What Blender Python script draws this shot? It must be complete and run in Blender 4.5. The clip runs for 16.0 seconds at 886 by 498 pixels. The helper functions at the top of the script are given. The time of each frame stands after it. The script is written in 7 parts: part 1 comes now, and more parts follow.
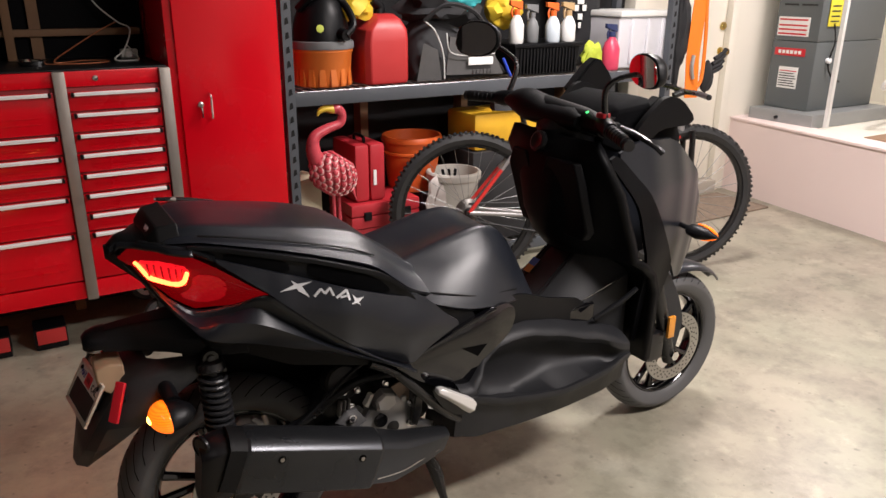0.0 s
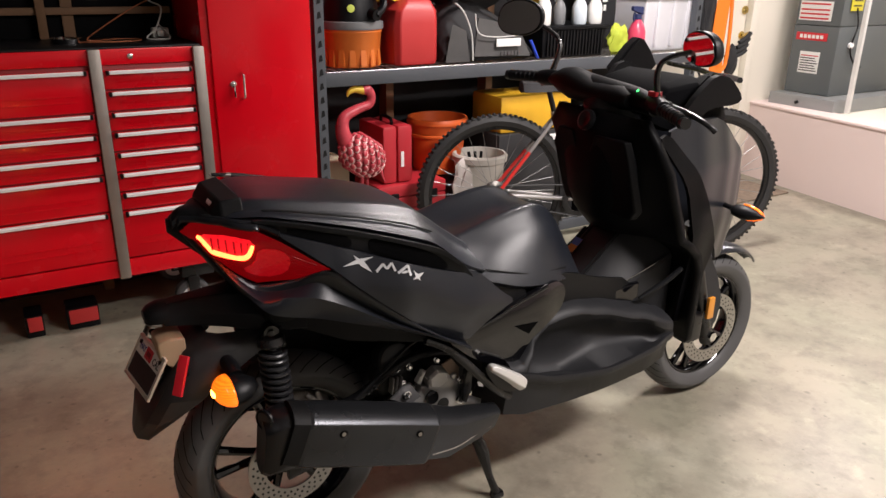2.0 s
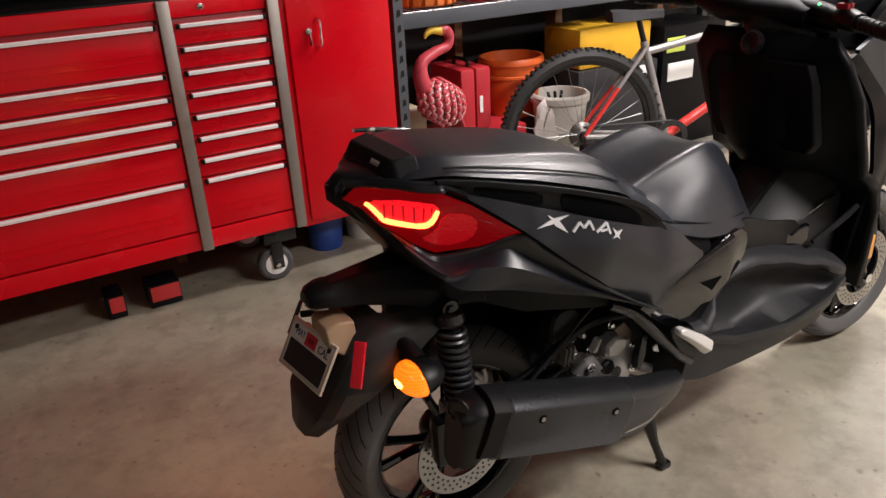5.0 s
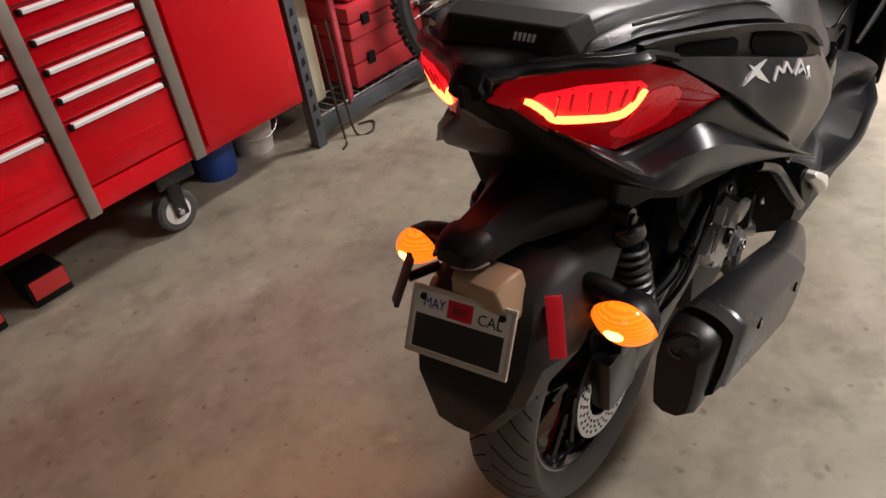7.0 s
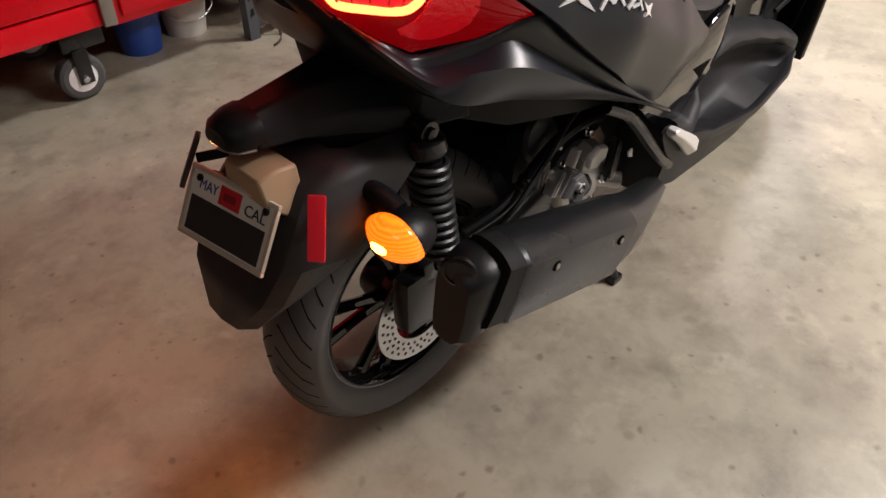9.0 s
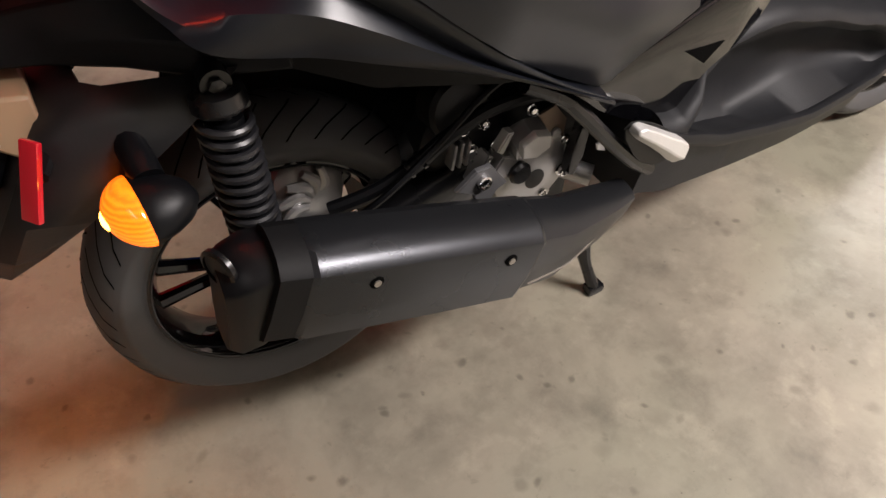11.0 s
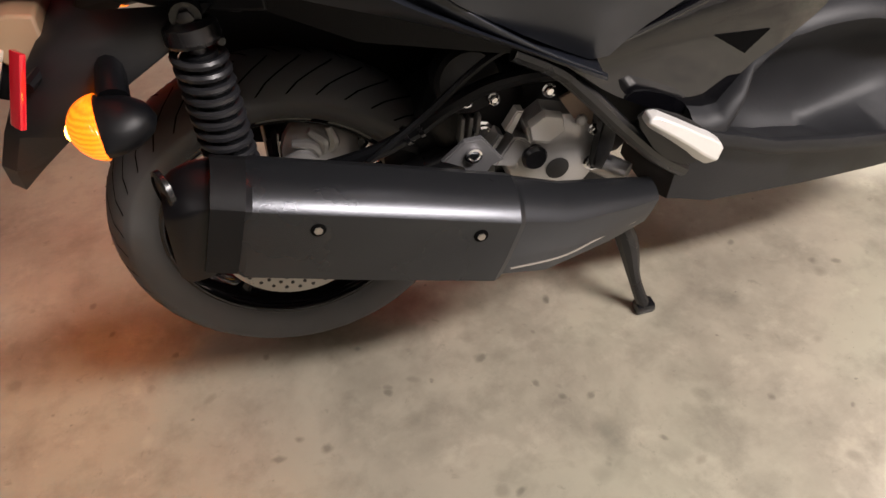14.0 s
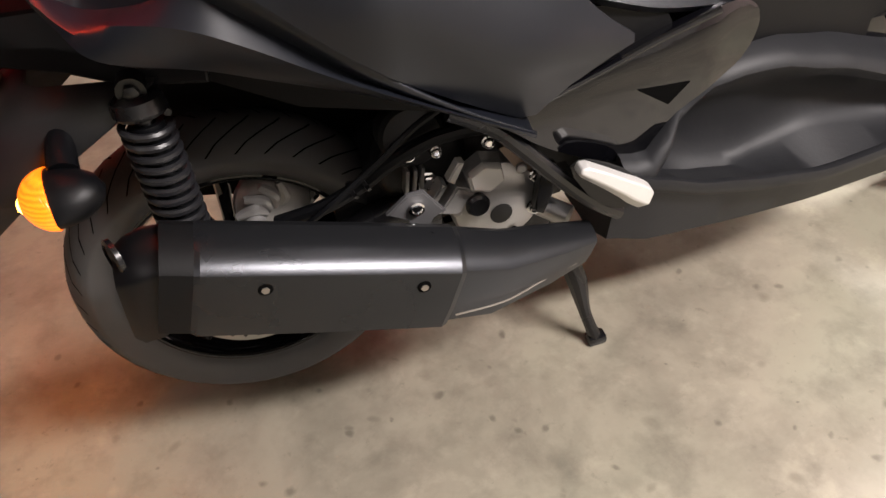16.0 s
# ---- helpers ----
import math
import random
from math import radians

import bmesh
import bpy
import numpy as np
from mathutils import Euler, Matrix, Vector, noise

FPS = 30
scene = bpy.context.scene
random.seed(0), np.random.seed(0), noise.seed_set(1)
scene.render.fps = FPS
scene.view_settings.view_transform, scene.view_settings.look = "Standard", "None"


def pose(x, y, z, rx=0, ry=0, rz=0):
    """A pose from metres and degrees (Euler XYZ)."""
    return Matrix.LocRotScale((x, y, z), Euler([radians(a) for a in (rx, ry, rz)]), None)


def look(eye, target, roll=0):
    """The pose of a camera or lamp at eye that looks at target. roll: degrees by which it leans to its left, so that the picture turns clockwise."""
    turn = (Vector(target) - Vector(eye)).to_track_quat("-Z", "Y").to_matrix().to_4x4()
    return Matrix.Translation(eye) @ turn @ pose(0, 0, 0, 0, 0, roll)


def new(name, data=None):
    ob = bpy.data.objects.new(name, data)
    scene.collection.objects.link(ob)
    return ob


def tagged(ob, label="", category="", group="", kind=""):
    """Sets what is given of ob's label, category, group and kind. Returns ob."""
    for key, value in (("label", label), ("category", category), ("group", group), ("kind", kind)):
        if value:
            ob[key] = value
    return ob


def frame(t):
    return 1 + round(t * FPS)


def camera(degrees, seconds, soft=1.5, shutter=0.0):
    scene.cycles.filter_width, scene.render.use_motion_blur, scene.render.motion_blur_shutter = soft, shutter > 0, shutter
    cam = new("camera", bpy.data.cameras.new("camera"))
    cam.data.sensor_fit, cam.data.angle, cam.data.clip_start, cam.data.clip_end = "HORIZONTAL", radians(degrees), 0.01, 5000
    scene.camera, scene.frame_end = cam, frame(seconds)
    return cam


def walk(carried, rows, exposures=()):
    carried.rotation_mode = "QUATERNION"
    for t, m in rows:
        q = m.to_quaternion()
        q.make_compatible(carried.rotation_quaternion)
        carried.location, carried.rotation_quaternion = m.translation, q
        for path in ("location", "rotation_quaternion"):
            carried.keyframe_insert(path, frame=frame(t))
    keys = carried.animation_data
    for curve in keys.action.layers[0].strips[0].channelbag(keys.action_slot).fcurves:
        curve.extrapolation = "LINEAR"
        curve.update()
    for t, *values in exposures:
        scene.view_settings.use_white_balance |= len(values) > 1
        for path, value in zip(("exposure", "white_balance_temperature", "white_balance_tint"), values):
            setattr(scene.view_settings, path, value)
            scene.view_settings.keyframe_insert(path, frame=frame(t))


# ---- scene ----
cam = camera(61.2, 16.0, soft=1.5)
PATH = [
    (0, (-0.384, -1.755, 1.526), (0.583, -0.136, 0.86), 0.4),
    (0.5, (-0.38, -1.749, 1.523), (0.591, -0.132, 0.859), 1.0),
    (1, (-0.388, -1.74, 1.511), (0.567, -0.115, 0.842), 1.8),
    (1.5, (-0.444, -1.727, 1.512), (0.502, -0.102, 0.829), 1.4),
    (2, (-0.508, -1.691, 1.5), (0.453, -0.082, 0.802), 0.7),
    (2.5, (-0.562, -1.669, 1.497), (0.428, -0.079, 0.795), 0.4),
    (3, (-0.604, -1.65, 1.495), (0.417, -0.074, 0.808), 0.1),
    (3.5, (-0.602, -1.625, 1.489), (0.435, -0.064, 0.791), 0.3),
    (4, (-0.552, -1.547, 1.474), (0.456, 0.025, 0.756), 0.8),
    (4.5, (-0.565, -1.437, 1.451), (0.379, 0.16, 0.703), 0.6),
    (5, (-0.717, -1.297, 1.442), (0.193, 0.281, 0.616), -3.0),
    (5.2, (-0.771, -1.25, 1.438), (0.141, 0.307, 0.574), -4.6),
    (7.3, (-0.92, -0.525, 1.342), (0.308, 0.524, 0.161), -8.1),
    (7.5, (-0.928, -0.513, 1.333), (0.325, 0.498, 0.148), -7.3),
    (8, (-0.908, -0.52, 1.33), (0.362, 0.449, 0.126), -5.3),
    (8.5, (-0.818, -0.647, 1.305), (0.401, 0.341, 0.065), -1.2),
    (9, (-0.706, -0.795, 1.274), (0.412, 0.239, -0.023), 1.0),
    (9.5, (-0.562, -0.83, 1.242), (0.448, 0.248, -0.107), 1.6),
    (9.7, (-0.485, -0.843, 1.24), (0.475, 0.239, -0.14), 1.3),
    (11.8, (-0.066, -0.913, 1.121), (0.437, 0.333, -0.36), 0.8),
    (12, (-0.027, -0.949, 1.105), (0.41, 0.317, -0.38), -0.2),
    (12.5, (0.038, -0.992, 1.088), (0.384, 0.33, -0.372), -2.6),
    (13, (0.052, -1.003, 1.09), (0.352, 0.374, -0.329), -3.8),
    (13.5, (0.053, -1.007, 1.097), (0.338, 0.388, -0.308), -4.3),
    (14, (0.058, -1.011, 1.097), (0.335, 0.403, -0.291), -4.6),
    (14.5, (0.056, -1.008, 1.104), (0.33, 0.412, -0.278), -4.7),
    (15, (0.057, -1.011, 1.108), (0.32, 0.413, -0.271), -5.0),
    (15.5, (0.074, -1.023, 1.123), (0.327, 0.405, -0.254), -5.7),
    (16, (0.108, -1.026, 1.157), (0.445, 0.403, -0.2), -5.1),
]
walk(cam, [(t, look(eye, target, roll)) for t, eye, target, roll in PATH], exposures=((0.0, -0.20, 6400, 18), (5.0, -0.12, 6400, 18), (8.0, 0.02, 6400, 18), (9.5, 0.02, 6400, 18), (12.0, 0.28, 6400, 18), (16.0, 0.48, 6400, 18)))

# ---- light and exposure ----
world = bpy.data.worlds.new("night_garage")
scene.world = world
world.use_nodes = True
world.node_tree.nodes["Background"].inputs[0].default_value = (0.02, 0.022, 0.03, 1)
world.node_tree.nodes["Background"].inputs[1].default_value = 0.3


def ceiling_lamp(name, x, y, z, sx, sy, watts, colour, turn=0):
    data = bpy.data.lights.new(name, "AREA")
    data.shape, data.size, data.size_y, data.energy, data.color = "RECTANGLE", sx, sy, watts, colour
    ob = new(name, data)
    ob.location, ob.rotation_euler = (x, y, z), (0, 0, radians(turn))
    return ob


WARM = (1.0, 0.95, 0.875)
ceiling_lamp("ceiling_light_front", 1.9, -1.75, 2.66, 1.5, 0.3, 165, WARM)
ceiling_lamp("ceiling_light_middle", 2.2, 0.6, 2.66, 0.5, 0.3, 85, WARM)
# Unseen weak fill, added to lift the chest front and left floor.
ceiling_lamp("fill_light_rear", -1.6, -1.6, 2.66, 1.2, 0.15, 4, WARM, 90)
ceiling_lamp("closet_light", 4.75, 0.9, 2.5, 0.35, 0.35, 46, (1.0, 0.96, 0.90))




def signal_lamp(name, eye, aim, watts):
    """The lit bulb of a turn signal: its bowl throws the light backwards and outwards."""
    data = bpy.data.lights.new(name, "SPOT")
    data.energy, data.color, data.shadow_soft_size = watts, (1.0, 0.24, 0.03), 0.012
    data.spot_size, data.spot_blend = math.radians(165), 0.9
    ob = new(name, data)
    ob.matrix_world = look(eye, aim)
    return ob


signal_lamp("turn_signal_bulb", (-0.238, -0.236, 0.628), (-0.60, -0.44, 0.40), 7.5)
signal_lamp("turn_signal_bulb", (-0.238, 0.165, 0.628), (-0.60, 0.36, 0.40), 7.5)


# ---- materials ----
def mat(name, colour, rough=0.5, metal=0.0, vary=0.12, scale=6.0, bump=0.0, bump_scale=60.0, coat=0.0, glow=None, glow_strength=0.0, rough_vary=0.08, trans=0.0, per_object=0.0, spec=0.5):
    m = bpy.data.materials.new(name)
    m.use_nodes = True
    nt = m.node_tree
    b = nt.nodes["Principled BSDF"]
    tc = nt.nodes.new("ShaderNodeTexCoord")
    n1 = nt.nodes.new("ShaderNodeTexNoise")
    n1.inputs["Scale"].default_value, n1.inputs["Detail"].default_value = scale, 5
    nt.links.new(tc.outputs["Object"], n1.inputs["Vector"])
    ramp = nt.nodes.new("ShaderNodeMix")
    ramp.data_type = "RGBA"
    c = Vector(colour)
    ramp.inputs[6].default_value = (*(c * (1 - vary)), 1)
    ramp.inputs[7].default_value = (*[min(1, v * (1 + vary)) for v in c], 1)
    nt.links.new(n1.outputs["Fac"], ramp.inputs[0])
    nt.links.new(ramp.outputs[2], b.inputs["Base Color"])
    if per_object:
        info, hsv = nt.nodes.new("ShaderNodeObjectInfo"), nt.nodes.new("ShaderNodeHueSaturation")
        mp = nt.nodes.new("ShaderNodeMapRange")
        mp.inputs[3].default_value, mp.inputs[4].default_value = 1 - per_object, 1 + per_object
        nt.links.new(info.outputs["Random"], mp.inputs[0])
        nt.links.new(mp.outputs[0], hsv.inputs["Value"])
        nt.links.new(ramp.outputs[2], hsv.inputs["Color"])
        nt.links.new(hsv.outputs[0], b.inputs["Base Color"])
    n2 = nt.nodes.new("ShaderNodeTexNoise")
    n2.inputs["Scale"].default_value, n2.inputs["Detail"].default_value = bump_scale, 6
    nt.links.new(tc.outputs["Object"], n2.inputs["Vector"])
    mr = nt.nodes.new("ShaderNodeMapRange")
    mr.inputs[3].default_value, mr.inputs[4].default_value = max(0.02, rough - rough_vary), min(1, rough + rough_vary)
    nt.links.new(n1.outputs["Fac"], mr.inputs[0])
    nt.links.new(mr.outputs[0], b.inputs["Roughness"])
    b.inputs["Metallic"].default_value = metal
    b.inputs["Specular IOR Level"].default_value = spec
    b.inputs["Coat Weight"].default_value = coat
    b.inputs["Coat Roughness"].default_value = 0.08
    b.inputs["Transmission Weight"].default_value = trans
    if bump:
        bp = nt.nodes.new("ShaderNodeBump")
        bp.inputs["Strength"].default_value, bp.inputs["Distance"].default_value = bump, 0.002
        nt.links.new(n2.outputs["Fac"], bp.inputs["Height"])
        nt.links.new(bp.outputs[0], b.inputs["Normal"])
    if glow:
        b.inputs["Emission Color"].default_value = (*glow, 1)
        b.inputs["Emission Strength"].default_value = glow_strength
    return m


def concrete():
    m = mat("worn_concrete", (0.345, 0.318, 0.252), 0.42, vary=0.12, scale=1.3, bump=0.25, bump_scale=45)
    nt = m.node_tree
    b = nt.nodes["Principled BSDF"]
    tc = nt.nodes.new("ShaderNodeTexCoord")
    src = b.inputs["Base Color"].links[0].from_socket
    for scale, lo, hi, dark in ((1.1, 0.40, 0.66, 0.78), (3.6, 0.46, 0.66, 0.70), (9.0, 0.50, 0.68, 0.74), (7.0, 0.56, 0.66, 1.22), (26.0, 0.62, 0.70, 0.76), (70.0, 0.66, 0.73, 0.62)):
        n = nt.nodes.new("ShaderNodeTexNoise")
        n.inputs["Scale"].default_value, n.inputs["Detail"].default_value, n.inputs["Distortion"].default_value = scale, 12, 0.15
        n.inputs["Roughness"].default_value = 0.66
        nt.links.new(tc.outputs["Object"], n.inputs["Vector"])
        mr = nt.nodes.new("ShaderNodeMapRange")
        mr.inputs[1].default_value, mr.inputs[2].default_value = lo, hi
        mr.inputs[3].default_value, mr.inputs[4].default_value = 1.0, dark
        nt.links.new(n.outputs["Fac"], mr.inputs[0])
        mul = nt.nodes.new("ShaderNodeMix")
        mul.data_type, mul.blend_type = "RGBA", "MULTIPLY"
        mul.inputs[0].default_value = 1
        nt.links.new(src, mul.inputs[6])
        nt.links.new(mr.outputs[0], mul.inputs[7])
        src = mul.outputs[2]
    # drips and dirt: scattered small spots with uneven outlines
    warp = nt.nodes.new("ShaderNodeTexNoise")
    warp.inputs["Scale"].default_value, warp.inputs["Detail"].default_value = 14, 5
    nt.links.new(tc.outputs["Object"], warp.inputs["Vector"])
    shift = nt.nodes.new("ShaderNodeVectorMath")
    shift.operation = "MULTIPLY_ADD"
    shift.inputs[1].default_value = (0.05, 0.05, 0.0)
    nt.links.new(warp.outputs["Color"], shift.inputs[0])
    nt.links.new(tc.outputs["Object"], shift.inputs[2])
    for scale, size, dark in ((4.5, 0.15, 0.76), (11.0, 0.18, 0.74), (24.0, 0.22, 0.60), (7.0, 0.14, 1.14)):
        v = nt.nodes.new("ShaderNodeTexVoronoi")
        v.inputs["Scale"].default_value = scale
        nt.links.new(shift.outputs[0], v.inputs["Vector"])
        sep = nt.nodes.new("ShaderNodeSeparateColor")
        nt.links.new(v.outputs["Color"], sep.inputs[0])
        power = nt.nodes.new("ShaderNodeMath")
        power.operation = "POWER"
        power.inputs[1].default_value = 3.0
        nt.links.new(sep.outputs[0], power.inputs[0])
        reach = nt.nodes.new("ShaderNodeMath")
        reach.operation = "MULTIPLY_ADD"
        reach.inputs[1].default_value, reach.inputs[2].default_value = size, 0.001
        nt.links.new(power.outputs[0], reach.inputs[0])
        ratio = nt.nodes.new("ShaderNodeMath")
        ratio.operation = "DIVIDE"
        nt.links.new(v.outputs["Distance"], ratio.inputs[0])
        nt.links.new(reach.outputs[0], ratio.inputs[1])
        mr = nt.nodes.new("ShaderNodeMapRange")
        mr.inputs[1].default_value, mr.inputs[2].default_value = 0.5, 1.3
        mr.inputs[3].default_value, mr.inputs[4].default_value = dark, 1.0
        nt.links.new(ratio.outputs[0], mr.inputs[0])
        mul = nt.nodes.new("ShaderNodeMix")
        mul.data_type, mul.blend_type = "RGBA", "MULTIPLY"
        mul.inputs[0].default_value = 1
        nt.links.new(src, mul.inputs[6])
        nt.links.new(mr.outputs[0], mul.inputs[7])
        src = mul.outputs[2]
    tone = nt.nodes.new("ShaderNodeTexNoise")
    tone.inputs["Scale"].default_value, tone.inputs["Detail"].default_value = 1.7, 6
    nt.links.new(tc.outputs["Object"], tone.inputs["Vector"])
    tr = nt.nodes.new("ShaderNodeMapRange")
    tr.inputs[1].default_value, tr.inputs[2].default_value = 0.40, 0.60
    nt.links.new(tone.outputs["Fac"], tr.inputs[0])
    hue = nt.nodes.new("ShaderNodeMix")
    hue.data_type = "RGBA"
    hue.inputs[6].default_value, hue.inputs[7].default_value = (0.97, 1.0, 0.95, 1), (1.03, 1.0, 0.98, 1)
    nt.links.new(tr.outputs[0], hue.inputs[0])
    mul = nt.nodes.new("ShaderNodeMix")
    mul.data_type, mul.blend_type = "RGBA", "MULTIPLY"
    mul.inputs[0].default_value = 1
    nt.links.new(src, mul.inputs[6])
    nt.links.new(hue.outputs[2], mul.inputs[7])
    src = mul.outputs[2]
    nt.links.new(src, b.inputs["Base Color"])
    b.inputs["Coat Weight"].default_value, b.inputs["Coat Roughness"].default_value = 0.40, 0.33
    return m


CONCRETE = concrete()
PINK = mat("pinkish_paint", (0.80, 0.66, 0.63), 0.6, vary=0.03, scale=3, bump=0.15)
CREAM = mat("cream_paint", (0.80, 0.76, 0.66), 0.5, vary=0.03, scale=3, bump=0.08)
CEIL = mat("ceiling_paint", (0.50, 0.49, 0.48), 0.8, vary=0.04, scale=3)
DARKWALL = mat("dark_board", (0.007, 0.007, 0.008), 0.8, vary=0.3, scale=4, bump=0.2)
STUD = mat("raw_stud_wood", (0.17, 0.09, 0.042), 0.7, vary=0.25, scale=12, bump=0.2)
RED = mat("red_enamel", (0.62, 0.0015, 0.009), 0.26, vary=0.06, scale=3, bump=0.05, bump_scale=18, coat=0.12, spec=0.3)
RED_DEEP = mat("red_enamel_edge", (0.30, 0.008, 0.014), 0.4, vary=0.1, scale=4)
ALU = mat("brushed_aluminium", (0.90, 0.89, 0.89), 0.40, metal=0.0, vary=0.06, scale=20, bump=0.08, bump_scale=120)
TRIM = mat("dull_steel_trim", (0.36, 0.33, 0.30), 0.45, metal=0.85, vary=0.1, scale=14, bump=0.06)
CHROME = mat("chrome", (0.75, 0.75, 0.76), 0.12, metal=1.0, vary=0.03)
STEEL_GREY = mat("grey_powder_steel", (0.07, 0.078, 0.09), 0.45, vary=0.1, scale=8, bump=0.08)
WIRE = mat("zinc_wire", (0.5, 0.5, 0.5), 0.4, metal=0.8)
BLACK = mat("black_plastic", (0.0035, 0.0038, 0.0048), 0.42, spec=0.20, vary=0.15, bump=0.06, bump_scale=200)
BLACK_IN = mat("inner_black_plastic", (0.004, 0.004, 0.0045), 0.6, spec=0.22, vary=0.15, bump=0.12, bump_scale=240)
GLOSS = mat("gloss_black_plastic", (0.003, 0.003, 0.004), 0.05, vary=0.1, spec=0.55, rough_vary=0.02)
MATT = mat("matt_grey_paint", (0.0098, 0.0115, 0.0162), 0.32, spec=0.5, metal=0.1, vary=0.05, scale=3, bump=0.04, bump_scale=400, rough_vary=0.04)
VINYL = mat("seat_vinyl", (0.0085, 0.0105, 0.0155), 0.36, spec=0.55, vary=0.1, scale=9, bump=0.22, bump_scale=350)
RUBBER = mat("tyre_rubber", (0.072, 0.072, 0.074), 0.55, vary=0.2, scale=9, bump=0.12, bump_scale=120)
COCKPIT_KEY = mat("key_switch_plastic", (0.006, 0.006, 0.007), 0.35, spec=0.4)
# Black plastic darkened to hold the shade of faces turned from the lamps.
SHIELD = mat("shaded_black_shield_plastic", (0.0022, 0.0023, 0.003), 0.5, spec=0.10, vary=0.2, bump=0.08, bump_scale=220)
MUFF = mat("muffler_cover", (0.044, 0.046, 0.051), 0.29, metal=0.75, vary=0.08, scale=5, bump=0.06, bump_scale=300)
CAST = mat("cast_aluminium", (0.46, 0.455, 0.455), 0.38, metal=0.65, vary=0.15, scale=14, bump=0.25, bump_scale=140)
CASTDARK = mat("oily_engine_metal", (0.030, 0.030, 0.031), 0.5, metal=0.6, vary=0.35, scale=16, bump=0.3, bump_scale=90)
IRON = mat("black_painted_steel", (0.007, 0.007, 0.008), 0.28, vary=0.15, bump=0.08)
DISC = mat("brake_disc_steel", (0.40, 0.39, 0.37), 0.3, metal=0.9, vary=0.08, scale=30)
LENS_RED = mat("red_lens", (0.050, 0.0006, 0.0015), 0.18, spec=0.16, vary=0.6, scale=50, coat=0.12, bump=0.5, bump_scale=140, glow=(1, 0.004, 0.009), glow_strength=0.15)
LED = mat("lit_led_bar", (1, 0.2, 0.1), 0.3, glow=(1.0, 0.055, 0.012), glow_strength=20)
AMBER = mat("amber_lens", (0.75, 0.13, 0.005), 0.12, vary=0.3, scale=40, coat=0.8, glow=(1.0, 0.16, 0.004), glow_strength=2.0)
# the lit lens: its fluting gathers the light in bands
nodes, links = AMBER.node_tree.nodes, AMBER.node_tree.links
flute, reach, place = nodes.new("ShaderNodeTexWave"), nodes.new("ShaderNodeMapRange"), nodes.new("ShaderNodeTexCoord")
flute.bands_direction = "Z"
flute.inputs["Scale"].default_value, flute.inputs["Distortion"].default_value, flute.inputs["Detail"].default_value = 60, 4, 3
reach.inputs[3].default_value, reach.inputs[4].default_value = 1.4, 2.3
links.new(place.outputs["Object"], flute.inputs["Vector"])
links.new(flute.outputs["Fac"], reach.inputs[0])
links.new(reach.outputs[0], nodes["Principled BSDF"].inputs["Emission Strength"])
# Slight emission stands in for the light this reflector sends back.
REFLECT_GLOW = mat("red_reflector_with_glow", (0.42, 0.01, 0.02), 0.15, coat=0.6, glow=(1, 0.02, 0.03), glow_strength=0.12)
AMBER_REFL = mat("amber_reflector", (0.62, 0.24, 0.02), 0.2, coat=0.6)
PLATE = mat("plate_white", (0.75, 0.72, 0.66), 0.4, vary=0.03)
PAPER = mat("white_label", (0.8, 0.8, 0.78), 0.5, vary=0.02)
LOGO = mat("silver_badge", (0.75, 0.76, 0.78), 0.3, metal=0.6, vary=0.02)
INK_BLUE = mat("blue_print", (0.03, 0.04, 0.25), 0.5)
# Print, and also the painted shade of holes, vents and hollows.
INK_HOLE_BLACK = mat("black_print_and_hole_shade", (0.02, 0.02, 0.02), 0.6)
STICKER_RED = mat("red_sticker", (0.6, 0.02, 0.03), 0.4)


# ---- building helpers ----
ORIGIN = {}


def thing(name, loc, label, category, group="", kind=""):
    ob = new(name)
    ob.location = loc
    ORIGIN[ob] = Matrix.Translation(loc)
    return tagged(ob, label, category, group, kind)


def finish(bm, name, material, sharp=35):
    bmesh.ops.recalc_face_normals(bm, faces=bm.faces)
    me = bpy.data.meshes.new(name)
    bm.to_mesh(me)
    bm.free()
    me.materials.append(material)
    for p in me.polygons:
        p.use_smooth = True
    me.set_sharp_from_angle(angle=radians(sharp))
    return me


def part(name, bm, material, parent, label="", sharp=35, solid=0.0, bevel=0.0):
    ob = new(name, finish(bm, name, material, sharp))
    ob.parent = parent
    if parent in ORIGIN:
        ob.matrix_parent_inverse = ORIGIN[parent].inverted()
    if solid:
        md = ob.modifiers.new("thickness", "SOLIDIFY")
        md.thickness, md.offset = solid, 0
    if bevel:
        md = ob.modifiers.new("edge", "BEVEL")
        md.width, md.segments, md.limit_method = bevel, 2, "ANGLE"
    return tagged(ob, label)


def single(name, bm, material, label, category, kind="", group="", sharp=35, bevel=0.0):
    ob = new(name, finish(bm, name, material, sharp))
    if bevel:
        md = ob.modifiers.new("edge", "BEVEL")
        md.width, md.segments, md.limit_method = bevel, 2, "ANGLE"
    return tagged(ob, label, category, group, kind)


def box(x0, x1, y0, y1, z0, z1, bevel=0.0, bm=None):
    bm = bm or bmesh.new()
    r = bmesh.ops.create_cube(bm, size=1, matrix=Matrix.Translation(((x0 + x1) / 2, (y0 + y1) / 2, (z0 + z1) / 2)) @ Matrix.Diagonal((x1 - x0, y1 - y0, z1 - z0, 1)))
    if bevel:
        es = list({e for v in r["verts"] for e in v.link_edges})
        bmesh.ops.bevel(bm, geom=es, offset=bevel, segments=2, affect="EDGES", profile=0.6)
    return bm


def turned(bm, m):
    bmesh.ops.transform(bm, matrix=m, verts=bm.verts)
    return bm


